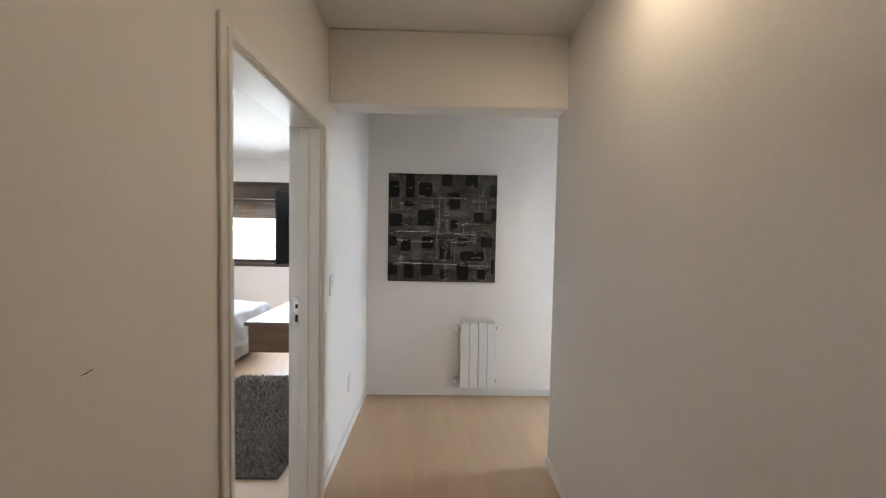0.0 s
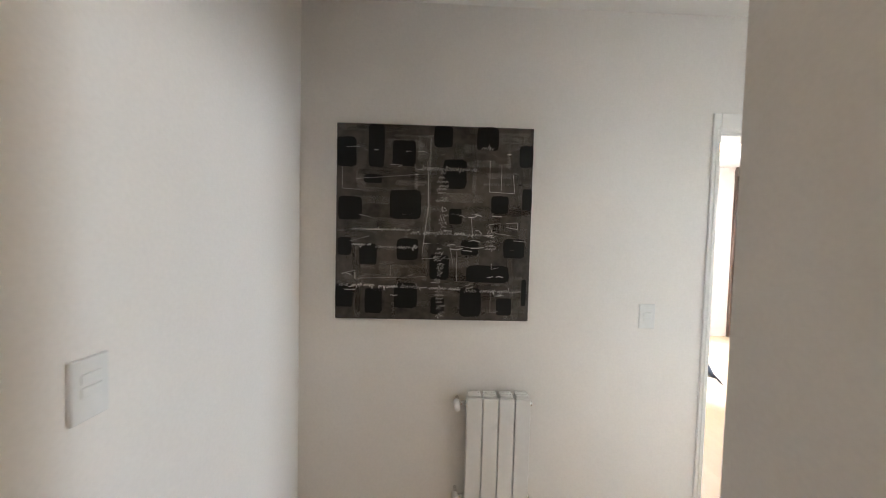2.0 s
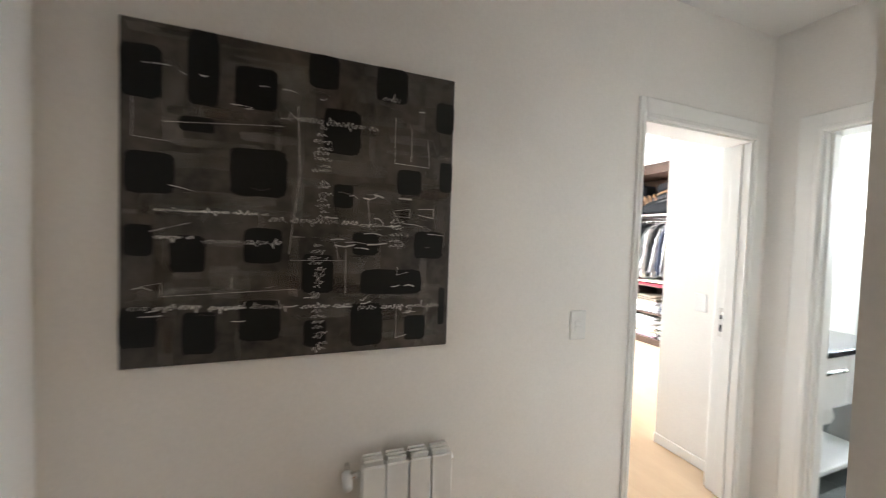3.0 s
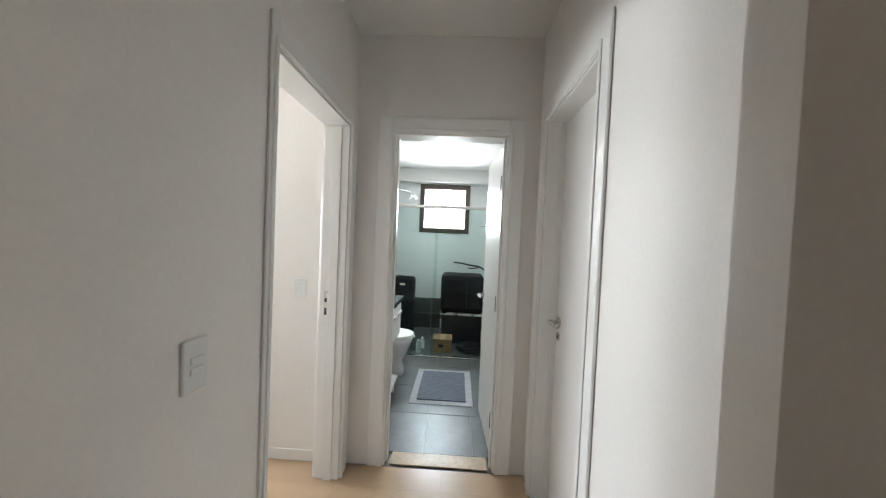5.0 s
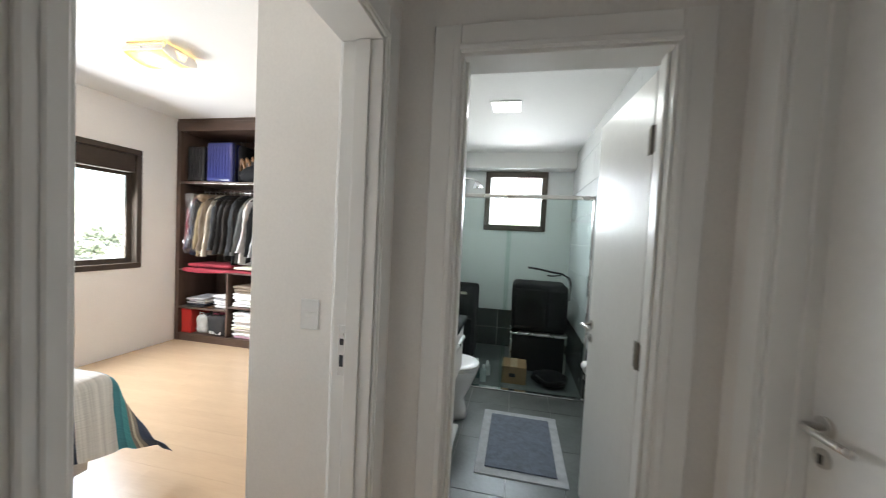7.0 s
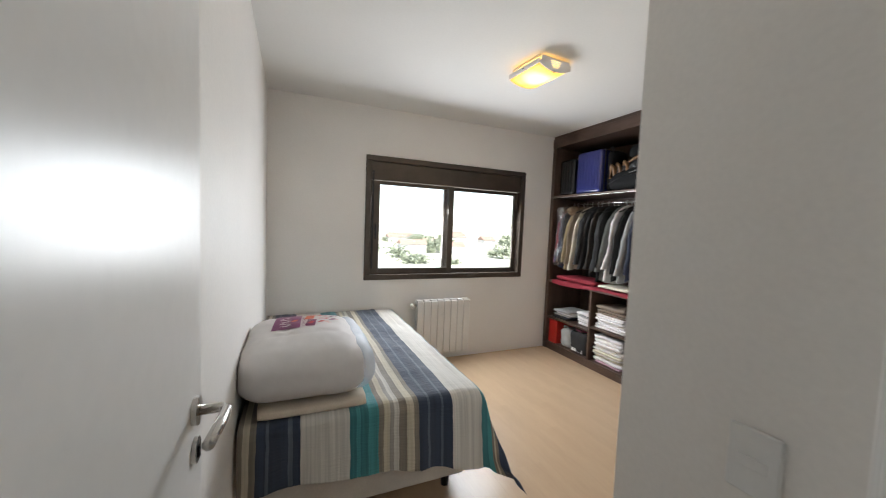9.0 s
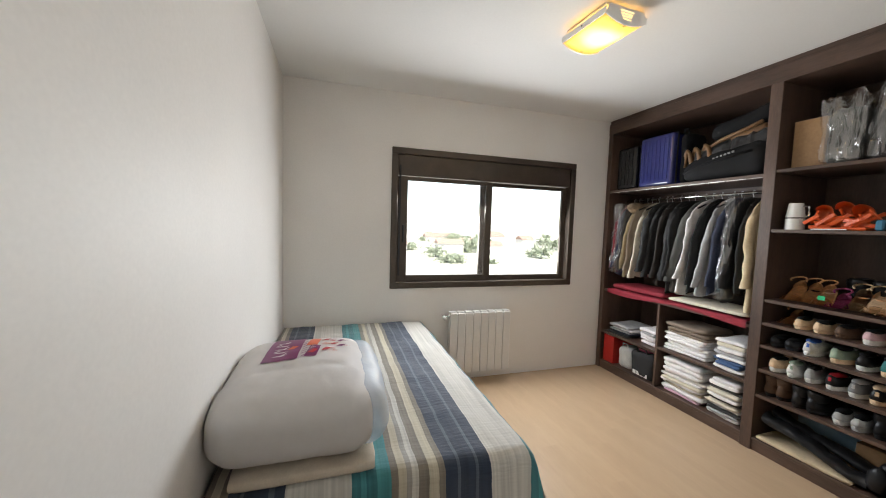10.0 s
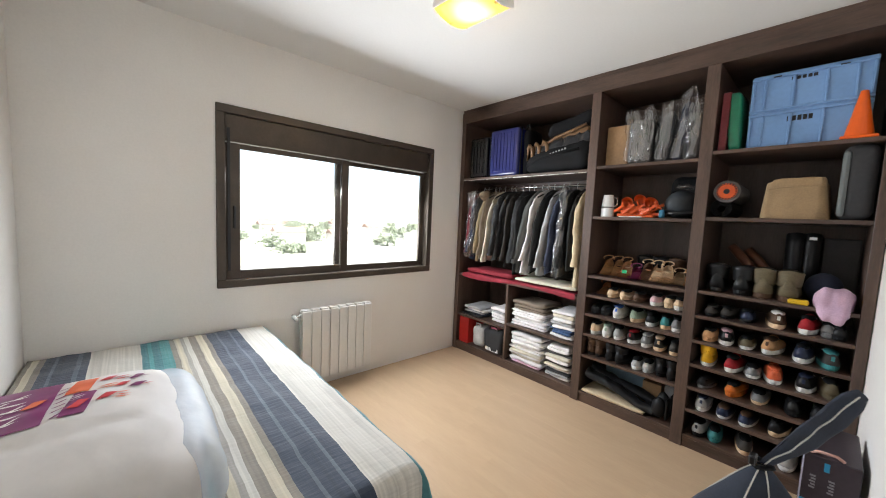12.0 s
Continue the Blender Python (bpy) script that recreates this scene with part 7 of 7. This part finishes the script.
def shoe(kind, upper, sole, at, turn=0.0, label="", accent=None, size=1.0):
    """kinds: sneaker, high, loafer, boot, sandal, heel, clog."""
    key = (kind, upper, sole, accent)
    if key in PROTO:
        o = copy_thing(PROTO[key], pose(*at, 0, 0, turn))
        return tagged(o, label)
    t = thing({"boot": "boot", "tall": "tall_boot", "sandal": "sandal", "heel": "sandal"}.get(kind, "shoe"), label, "boot" if kind in ("boot", "tall") else "shoe", (0, 0, 0), "shoes on wardrobe shelves")
    um, sm = shoe_mat(upper, 0.4 if kind in ("tall", "loafer") else 0.65), shoe_mat(sole)
    L, Wd = 0.255, 0.088
    if kind in ("sandal", "heel"):
        lift = 0.085 if kind == "heel" else 0.035
        bed = lambda u: 0.012 + lift * (1 - min(1, u / 0.62)) ** 1.2 + 0.006 * max(0, u - .85) / .15
        wide = lambda u: Wd * .50 * (0.70 + 0.32 * math.sin(min(1, u * 1.25) * math.pi * .62)) * (1 if u < .85 else 1 - (u - .85) * 2.4)
        bm = sheet(bmesh.new(), lambda u, v: (u * L, (v - .5) * 2 * wide(u), bed(u)), 16, 6)
        bmesh.ops.solidify(bm, geom=bm.faces, thickness=0.009)
        part("insole", bm, um, t, smooth=True)
        if kind == "heel":
            part("heel_block", cyl(bmesh.new(), (0.030, 0, 0.001), (0.022, 0, bed(0.08) - 0.008), 0.012, 0.026, 12), sm, t)
        for u0, u1, h in ((0.60, 0.72, 0.034), (0.80, 0.87, 0.022)):
            bm = sheet(bmesh.new(), lambda u, v: (L * (u0 + u * (u1 - u0)) - 0.02 * math.sin(v * math.pi), math.cos(v * math.pi) * wide(u0) * 1.04, bed(u0) + math.sin(v * math.pi) * h), 3, 12)
            bmesh.ops.solidify(bm, geom=bm.faces, thickness=0.003)
            part("toe_strap", bm, um, t, smooth=True)
        bm = sheet(bmesh.new(), lambda u, v: (0.058 - 0.060 * math.cos((v - .5) * 2.5), math.sin((v - .5) * 2.5) * Wd * .40, bed(0.1) + u * (0.046 - 0.034 * (abs(v - .5) * 2) ** 2)), 3, 12)
        bmesh.ops.solidify(bm, geom=bm.faces, thickness=0.003)
        part("heel_counter", bm, um, t, smooth=True)
        if accent:
            part("sticker", B((0.175, -0.016, bed(0.6) + 0.026), (0.178, 0.016, bed(0.6) + 0.052)), paint("green_sticker", (0.03, 0.52, 0.22), 0.5), t, "green price sticker")
        part("ankle_strap", tube(bmesh.new(), [(0.07 - 0.062 * math.cos(a), math.sin(a) * 0.036, bed(0.1) + 0.062 + 0.012 * math.cos(a)) for a in [-2.4 + k * 0.4 for k in range(13)]], 0.005, 6), um, t, smooth=True)
    else:
        top = {"sneaker": 0.092, "high": 0.135, "loafer": 0.068, "boot": 0.155, "tall": 0.395, "clog": 0.075}[kind]
        sh = {"sneaker": 0.030, "high": 0.026, "loafer": 0.022, "boot": 0.028, "tall": 0.02, "clog": 0.03}[kind]
        part("sole", sole_mesh(L * 1.03, Wd * 1.04, sh), sm, t, smooth=False)
        if kind in ("boot", "tall", "high"):
            hs = lambda s: (0.080 - 0.04 * max(0, s - .45) / .55)
        else:
            hs = lambda s: (top - sh) * (1.0 - 0.12 * math.sin(min(1, s * 3.0) * math.pi) if s < .42 else max(0.42, 1 - 1.1 * (s - .42))) * (1 if s < .9 else max(.35, 1 - (s - .9) * 5))
        part("upper", loft(bmesh.new(), shoe_rings(L, Wd, hs, sh)), um, t, smooth=True)
        if kind in ("boot", "tall", "high"):
            rings = []
            for k in range(6):
                s = k / 5
                z = sh + 0.05 + s * (top - sh - 0.05)
                rings.append([(0.062 + (0.058 + 0.006 * s) * math.cos(a) - 0.004 * s, (0.040 + .006 * s) * math.sin(a), z + (0.008 * math.cos(2 * a) if k == 5 else 0)) for a in [i * 2 * math.pi / 16 for i in range(16)]])
            part("shaft", loft(bmesh.new(), rings), um, t, smooth=True)
            part("lining", cyl(bmesh.new(), (0.058, 0, top - 0.004), (0.058, 0, top + 0.002), 0.038, seg=14), BLACK, t)
        else:
            bm = ball(bmesh.new(), (0.068, 0, sh + (top - sh) * .93), (0.062, 0.031, 0.013), 16, 6)
            part("lining", bm, shoe_mat(accent) if accent else BLACK, t, smooth=True)
            if kind == "sneaker":
                tg = part("tongue", ball(bmesh.new(), (0.128, 0, sh + (top - sh) * .86), (0.035, 0.024, 0.02), 12, 6), um, t, smooth=True)
                for k in range(4):
                    part("lace", tube(bmesh.new(), [(0.115 + k * .02, -0.028, sh + (top - sh) * (.86 - .13 * k)), (0.118 + k * .02, 0, sh + (top - sh) * (1.03 - .13 * k)), (0.115 + k * .02, 0.028, sh + (top - sh) * (.86 - .13 * k))], 0.0035, 5), PLASTW if sum(upper) < 1.2 else sm, tg)
        if kind in ("sneaker", "high") and accent:
            part("heel_tab", B((-0.0012, -0.009, sh + 0.022), (0.008, 0.009, sh + (0.050 if kind == "sneaker" else 0.085)), 0.003), shoe_mat(accent), t)
    for o in (t,):
        o.matrix_basis = pose(*at, 0, 0, turn) @ Matrix.Diagonal((size, size * (1.2 if kind == "boot" else 1), size, 1))
    PROTO[key] = t
    return t


C = {"wh": (.66, .64, .60), "bk": (.009, .009, .010), "gy": (.20, .20, .20), "nv": (.02, .028, .06), "tn": (.60, .32, .15), "be": (.68, .48, .30), "br": (.085, .045, .025), "rd": (.36, .015, .022), "or": (.56, .14, .02),
     "co": (.60, .11, .04), "ye": (.66, .34, .01), "te": (.04, .20, .20), "gn": (.30, .38, .28), "ol": (.12, .095, .055), "pk": (.60, .38, .40), "mg": (.38, .08, .20), "bl": (.06, .16, .55), "lg": (.40, .40, .39), "db": (.045, .04, .035)}


def shoe_row(bay, z, items, x=4.69):
    a, b = BAY[bay]
    for frac, kind, up, so, ac, lab in items:
        shoe(kind, C[up], C[so], (x + 0.012 * math.sin(frac * 40) + (0.235 if kind in ("sandal", "heel") else 0), b - frac * (b - a), z + 0.0005), 9 * math.sin(frac * 57) + (200 if kind in ("sandal", "heel") else 0), lab, C[ac] if ac else None, 1.12 if kind == "boot" else 1.0)


shoe_row(1, 1.066, [(.09, "heel", "tn", "tn", None, "tan leather strappy heeled sandal"), (.20, "heel", "tn", "br", None, "tan leather strappy heeled sandal"), (.31, "heel", "tn", "be", "gn", "tan sandal with green sticker"), (.42, "sandal", "mg", "mg", None, "magenta flat sandal on wardrobe shelf"),
                    (.53, "heel", "be", "tn", None, "beige sandal with high heel"), (.64, "heel", "be", "tn", None, "beige sandal with high heel"), (.74, "heel", "be", "be", None, "nude leather high-heeled sandal"), (.85, "sandal", "be", "wh", None, "gold strappy flat sandal"), (.95, "sandal", "tn", "be", None, "gold strappy flat sandal")])
shoe_row(1, 0.908, [(.09, "sandal", "tn", "br", None, "brown leather slip-on sandal"), (.27, "loafer", "be", "be", None, "beige leather ballet flat"), (.40, "loafer", "be", "be", None, "beige leather ballet flat"), (.54, "loafer", "br", "br", None, "brown leather ballet flat"),
                    (.72, "clog", "pk", "wh", None, "pale pink soft slipper"), (.84, "clog", "be", "be", None, "beige espadrille clog on wardrobe shelf"), (.94, "clog", "be", "wh", None, "beige espadrille clog on wardrobe shelf")])
shoe_row(1, 0.752, [(.08, "loafer", "bk", "bk", None, "black leather pump on wardrobe shelf"), (.19, "loafer", "bk", "bk", None, "black leather pump on wardrobe shelf"), (.34, "sneaker", "wh", "wh", "bl", "white running shoe with blue heel"), (.52, "sneaker", "gn", "be", None, "mint green running shoe"),
                    (.70, "sneaker", "bk", "wh", None, "black sneaker with white sole"), (.83, "sneaker", "te", "be", None, "teal running shoe with pale sole"), (.94, "sneaker", "gy", "wh", None, "grey running shoe with white sole")])
shoe_row(1, 0.585, [(.10, "sneaker", "be", "wh", None, "cream canvas sneaker on wardrobe shelf"), (.25, "sneaker", "wh", "wh", "gn", "white leather sneaker with green heel"), (.37, "sneaker", "lg", "wh", None, "pale grey leather sneaker"), (.51, "sneaker", "bk", "wh", "rd", "black canvas sneaker with red label"),
                    (.66, "sneaker", "gy", "wh", "lg", "grey sneaker with white sole"), (.80, "sneaker", "bk", "be", "be", "black studded sneaker with cream sole"), (.94, "sneaker", "db", "be", None, "dark patterned low sneaker")])
shoe_row(1, 0.405, [(.07, "high", "br", "bk", None, "dark brown leather ankle boot"), (.17, "high", "br", "bk", None, "dark brown leather ankle boot"), (.30, "high", "bk", "bk", None, "black leather ankle boot"), (.41, "high", "bk", "bk", None, "black leather ankle boot"),
                    (.60, "clog", "lg", "wh", None, "pale grey slide slipper"), (.71, "clog", "lg", "lg", None, "pale grey slide slipper"), (.83, "high", "bk", "bk", None, "black suede ankle boot"), (.94, "high", "bk", "bk", None, "black suede ankle boot")])
shoe_row(2, 1.076, [(0.126, "boot", "bk", "bk", None, "black leather hiking boot"), (0.294, "boot", "bk", "bk", None, "black leather hiking boot"), (0.445, "boot", "ol", "br", None, "worn olive-brown lace-up boot"), (0.603, "boot", "ol", "br", None, "worn olive-brown lace-up boot"),
                    ], 4.70)
shoe_row(2, 1.076, [(.597, "tall", "bk", "bk", None, "tall black rubber rain boot"), (.699, "tall", "bk", "bk", None, "tall black rubber rain boot")], 4.93)
for y in (3.938, 3.868):
    t = thing("boot_label", "pale label on tall rain boot", "label", (4.92, y, 1.44))
    part("label", B((4.924, y - .016, 1.437), (4.9275, y + .016, 1.454)), PLASTW, t)
shoe_row(2, 0.912, [(0.100, "loafer", "db", "bk", None, "dark patent leather pump"), (0.210, "loafer", "db", "bk", None, "dark patent leather pump"), (0.37, "loafer", "nv", "bk", None, "navy leather loafer on wardrobe shelf"), (0.571, "sneaker", "br", "be", "wh", "brown leather sneaker with pale sole"),
                    (0.729, "sneaker", "rd", "wh", None, "red canvas sneaker with white sole"), (0.850, "clog", "gy", "gy", None, "grey felt slipper on wardrobe shelf"), (.92, "loafer", "bk", "bk", None, "black leather loafer on wardrobe shelf")])
shoe_row(2, 0.745, [(0.100, "clog", "tn", "tn", None, "tan leather clog on wardrobe shelf"), (0.245, "sneaker", "bk", "wh", "pk", "black and white striped sneaker"), (0.380, "loafer", "ol", "wh", None, "olive canvas slip-on shoe"), (0.517, "sneaker", "tn", "wh", "br", "tan leather sneaker with white sole"),
                    (0.725, "sneaker", "nv", "wh", None, "navy running shoe with white sole"), (0.900, "sneaker", "db", "te", "te", "dark running shoe with teal sole")])
shoe_row(2, 0.582, [(0.120, "high", "ye", "wh", None, "yellow canvas high-top sneaker"), (0.288, "sneaker", "rd", "wh", None, "red canvas sneaker with white sole"), (0.446, "loafer", "gy", "wh", None, "grey canvas slip-on shoe"), (0.591, "sneaker", "co", "wh", "co", "coral leather sneaker with white sole"),
                    (0.761, "sneaker", "bk", "wh", "nv", "black running shoe with white sole"), (0.920, "sneaker", "ol", "ol", None, "olive canvas sneaker with cord")])
shoe_row(2, 0.426, [(0.096, "loafer", "bk", "gy", None, "black slip-on shoe with grey sole"), (0.309, "clog", "or", "or", None, "orange rubber clog on wardrobe shelf"), (0.499, "loafer", "gy", "be", None, "dark grey canvas shoe"), (0.720, "sneaker", "bk", "bk", None, "black running shoe on wardrobe shelf"), (0.860, "sneaker", "bk", "bk", None, "black running shoe on wardrobe shelf")])
shoe_row(2, 0.272, [(0.116, "sneaker", "lg", "wh", "nv", "grey and white striped sneaker"), (0.277, "loafer", "nv", "wh", "br", "navy boat shoe with white sole"), (0.433, "loafer", "nv", "wh", "br", "navy boat shoe with white sole"), (0.626, "sneaker", "bk", "be", None, "black sneaker with cream sole")])
shoe_row(2, 0.092, [(.10, "sneaker", "lg", "bk", "bk", "zebra-striped knitted sneaker on wardrobe shelf"), (.24, "clog", "te", "te", None, "teal rubber slipper on wardrobe shelf"), (.46, "sneaker", "db", "be", None, "dark sneaker with cream sole"), (.72, "sneaker", "lg", "wh", None, "pale grey running shoe"), (.90, "loafer", "pk", "be", None, "pale pink ballet flat")])
shoe_row(1, 1.066, [(.47, "boot", "bk", "bk", None, "black ankle boot at shelf back"), (.62, "boot", "bk", "bk", None, "black ankle boot at shelf back"), (.80, "boot", "br", "bk", None, "dark brown ankle boot at shelf back")], 4.93)

t = thing("tall_boot", "brown leather riding boot leaning on back", "boot", (4.95, 4.15, 1.08), "shoes on wardrobe shelves")
part("shaft", tube(bmesh.new(), [(4.92, 4.06, 1.10), (4.94, 4.10, 1.18), (4.95, 4.17, 1.28), (4.96, 4.25, 1.37)], 0.029, 12), shoe_mat((.13, .05, .025), .4), t, smooth=True)
part("foot", ball(bmesh.new(), (4.90, 4.05, 1.115), (0.09, 0.04, 0.038), 14, 8), shoe_mat((.13, .05, .025), .4), t, smooth=True)
t = thing("tall_boot", "brown leather riding boot leaning on back", "boot", (5.0, 4.10, 1.08), "shoes on wardrobe shelves")
part("shaft", tube(bmesh.new(), [(4.99, 3.99, 1.10), (5.01, 4.03, 1.17), (5.02, 4.10, 1.27), (5.03, 4.17, 1.35)], 0.028, 12), shoe_mat((.13, .05, .025), .4), t, smooth=True)
part("foot", ball(bmesh.new(), (4.97, 3.98, 1.11), (0.09, 0.036, 0.033), 14, 8), shoe_mat((.13, .05, .025), .4), t, smooth=True)
t = thing("grey_board", "grey board leaning inside the wardrobe", "board", (5.12, 3.75, 1.08))
part("board", B((5.10, 3.672, 1.077), (5.115, 3.825, 1.45), 0.004), rgb("grey_board", (0.075, 0.07, 0.07), 0.6), t)
t = thing("yellow_strip", "yellow plastic strip on the shelf edge", "strip", (4.68, 3.955, 1.077))
part("strip", B((4.66, 3.845, 1.077), (4.70, 3.93, 1.103), 0.006), paint("yellow_plastic", (0.62, 0.38, 0.01), 0.4), t)


def crumple(lo, hi):
    bm = soft_slab(lo, hi, 0.075, 26, 0.0, 6, False)
    c = (Vector(lo) + Vector(hi)) / 2
    for v in bm.verts:
        d = v.co - c
        w = Vector((v.co.x * 5, v.co.y * 13, v.co.z * 5))
        v.co += d.normalized() * (0.030 * noise.noise(w) + 0.014 * noise.noise(w * 2.2) - 0.012)
    return bm


t = thing("lilac_cloth", "crumpled lilac fabric hanging over shelf", "cloth", (4.68, 3.79, 1.08))
part("cloth", crumple((4.585, 3.665, 0.995), (4.79, 3.835, 1.205)), rgb("lilac_cloth", (0.55, 0.37, 0.48), 0.95, bump=0.3), t, smooth=True)
t = thing("dark_cap", "dark blue cap behind lilac fabric", "cap", (4.85, 3.83, 1.08))
part("crown", ball(bmesh.new(), (4.86, 3.80, 1.165), (0.09, 0.08, 0.088), 16, 10), CLOTH["navy"], t, smooth=True)

# bottom of bay 2
def limp_boot(x, lift, seed):
    """A long soft boot lying on its side: a flattened creased shaft, a foot and a sole."""
    t = thing("tall_boot", "long black leather boot lying down", "boot", (x, 4.75, 0.093), "shoes on wardrobe shelves")
    hide = shoe_mat((.009, .009, .010), .38)

    def shaft(u, v):
        a = 2 * math.pi * v
        y = 5.045 - 0.50 * u
        z = 0.262 + lift - 0.125 * u ** 0.8 - 0.012 * math.sin(u * 7 + seed)
        w, hh = 0.058 - 0.010 * u, 0.036 - 0.008 * u + 0.010 * max(0, u - .8) * 5
        p = Vector((x + w * math.cos(a), y, max(0.120, z + hh * math.sin(a))))
        k = 0.010 * noise.noise(Vector((u * 9, v * 6, seed))) + 0.006 * noise.noise(Vector((u * 23, v * 9, seed)))
        return p + Vector((k * math.cos(a), 0, k))
    part("shaft", sheet(bmesh.new(), shaft, 30, 18), hide, t, smooth=True)
    bm = ball(bmesh.new(), (x - 0.01, 4.515, 0.175), (0.040, 0.048, 0.078), 16, 10)
    for v in bm.verts:
        v.co += Vector(noise.noise_vector(v.co * 18)) * 0.010
        v.co.z = max(0.119, v.co.z)
    part("foot", bm, hide, t, smooth=True)
    part("sole", B((x - 0.045, 4.455, 0.1185), (x + 0.03, 4.468, 0.26), 0.004), BLACKP, t)


limp_boot(4.72, 0.0, 2.0)
limp_boot(4.83, 0.012, 6.0)
t = thing("beige_cloth", "folded beige cloth under black boots", "cloth", (4.75, 4.85, 0.093))
part("cloth", soft_slab((4.665, 4.60, 0.093), (4.95, 5.07, 0.118), 0.011, 10, 0.008, 3), CLOTH["beige"], t, smooth=True)
t = thing("blue_box", "pale blue shoe box at shelf back", "box", (5.05, 4.85, 0.093))
part("body", B((5.0, 4.70, 0.093), (5.19, 5.02, 0.29), 0.003), paint("pale_blue_card", (0.16, 0.27, 0.36), 0.5, 0.06), t)
part("lid", B((4.995, 4.695, 0.27), (5.191, 5.025, 0.30), 0.003), MATS["pale_blue_card"], t)
t = thing("kraft_box", "brown cardboard shoe box on shelf", "box", (4.95, 4.62, 0.093))
part("body", B((4.90, 4.56, 0.093), (5.15, 4.69, 0.265), 0.003), MATS["kraft_board"], t)
sack("white_shoe_bag", "crumpled pale shoe bag on shelf", (4.88, 4.43, 0.16), (5.10, 4.55, 0.29), CLOTH["lightgrey"], 25, False)
t = thing("shoe_tin", "dark storage tin supporting the shoe bag", "tin", (5.0, 4.49, 0.093))
part("body", B((4.90, 4.432, 0.093), (5.10, 4.548, 0.159), 0.006), BLACKP, t)

# ---- floor pieces ----
floor_planks("floor_hall", -0.68, 0.695, -1.5, 3.06)
floor_planks("floor_corridor", 0.695, 2.43, 1.955, 3.06, seed=2)
floor_planks("floor_doorway", 1.447, 2.30, 3.06, 3.20, seed=3)
floor_planks("floor_room", 1.46, 5.22, 3.20, 6.62, seed=4)
floor_planks("floor_bedroom", -4.2, -0.68, -0.30, 5.65, seed=5)

# ---- tile pieces ----
tiles("bath_floor_tiles", "grey porcelain bathroom floor tiles", (2.57, 1.925, 0.0008), (1, 0, 0), (0, 1, 0), 3.26, 1.475, 0.53, 0.335, TILEG)
tiles("bath_end_dark_tiles", "dark grey tile band on bathroom wall", (5.829, 3.40, 0.007), (0, -1, 0), (0, 0, 1), 1.45, 0.48, 0.6, 0.24, TILED)
tiles("bath_end_tiles", "white glazed wall tiles below window", (5.829, 3.40, 0.487), (0, -1, 0), (0, 0, 1), 1.45, 1.036, 0.6, 0.3, TILEW)
tiles("bath_end_tiles", "white glazed wall tiles beside window", (5.829, 3.40, 1.523), (0, -1, 0), (0, 0, 1), 0.355, 0.765, 0.6, 0.3, TILEW)
tiles("bath_end_tiles", "white glazed wall tiles beside window", (5.829, 2.263, 1.523), (0, -1, 0), (0, 0, 1), 0.313, 0.765, 0.6, 0.3, TILEW)
tiles("bath_south_dark_tiles", "dark grey tile band on bathroom wall", (5.822, 1.951, 0.007), (-1, 0, 0), (0, 0, 1), 3.24, 0.48, 0.6, 0.24, TILED)
tiles("bath_south_tiles", "white glazed bathroom wall tiles", (5.822, 1.951, 0.487), (-1, 0, 0), (0, 0, 1), 3.24, 1.99, 0.6, 0.3, TILEW)
tiles("bath_north_dark_tiles", "dark grey tile band on bathroom wall", (4.46, 3.399, 0.007), (1, 0, 0), (0, 0, 1), 1.36, 0.48, 0.6, 0.24, TILED)
tiles("bath_north_tiles", "white glazed shower wall tiles", (4.46, 3.399, 0.487), (1, 0, 0), (0, 0, 1), 1.36, 1.99, 0.6, 0.3, TILEW)
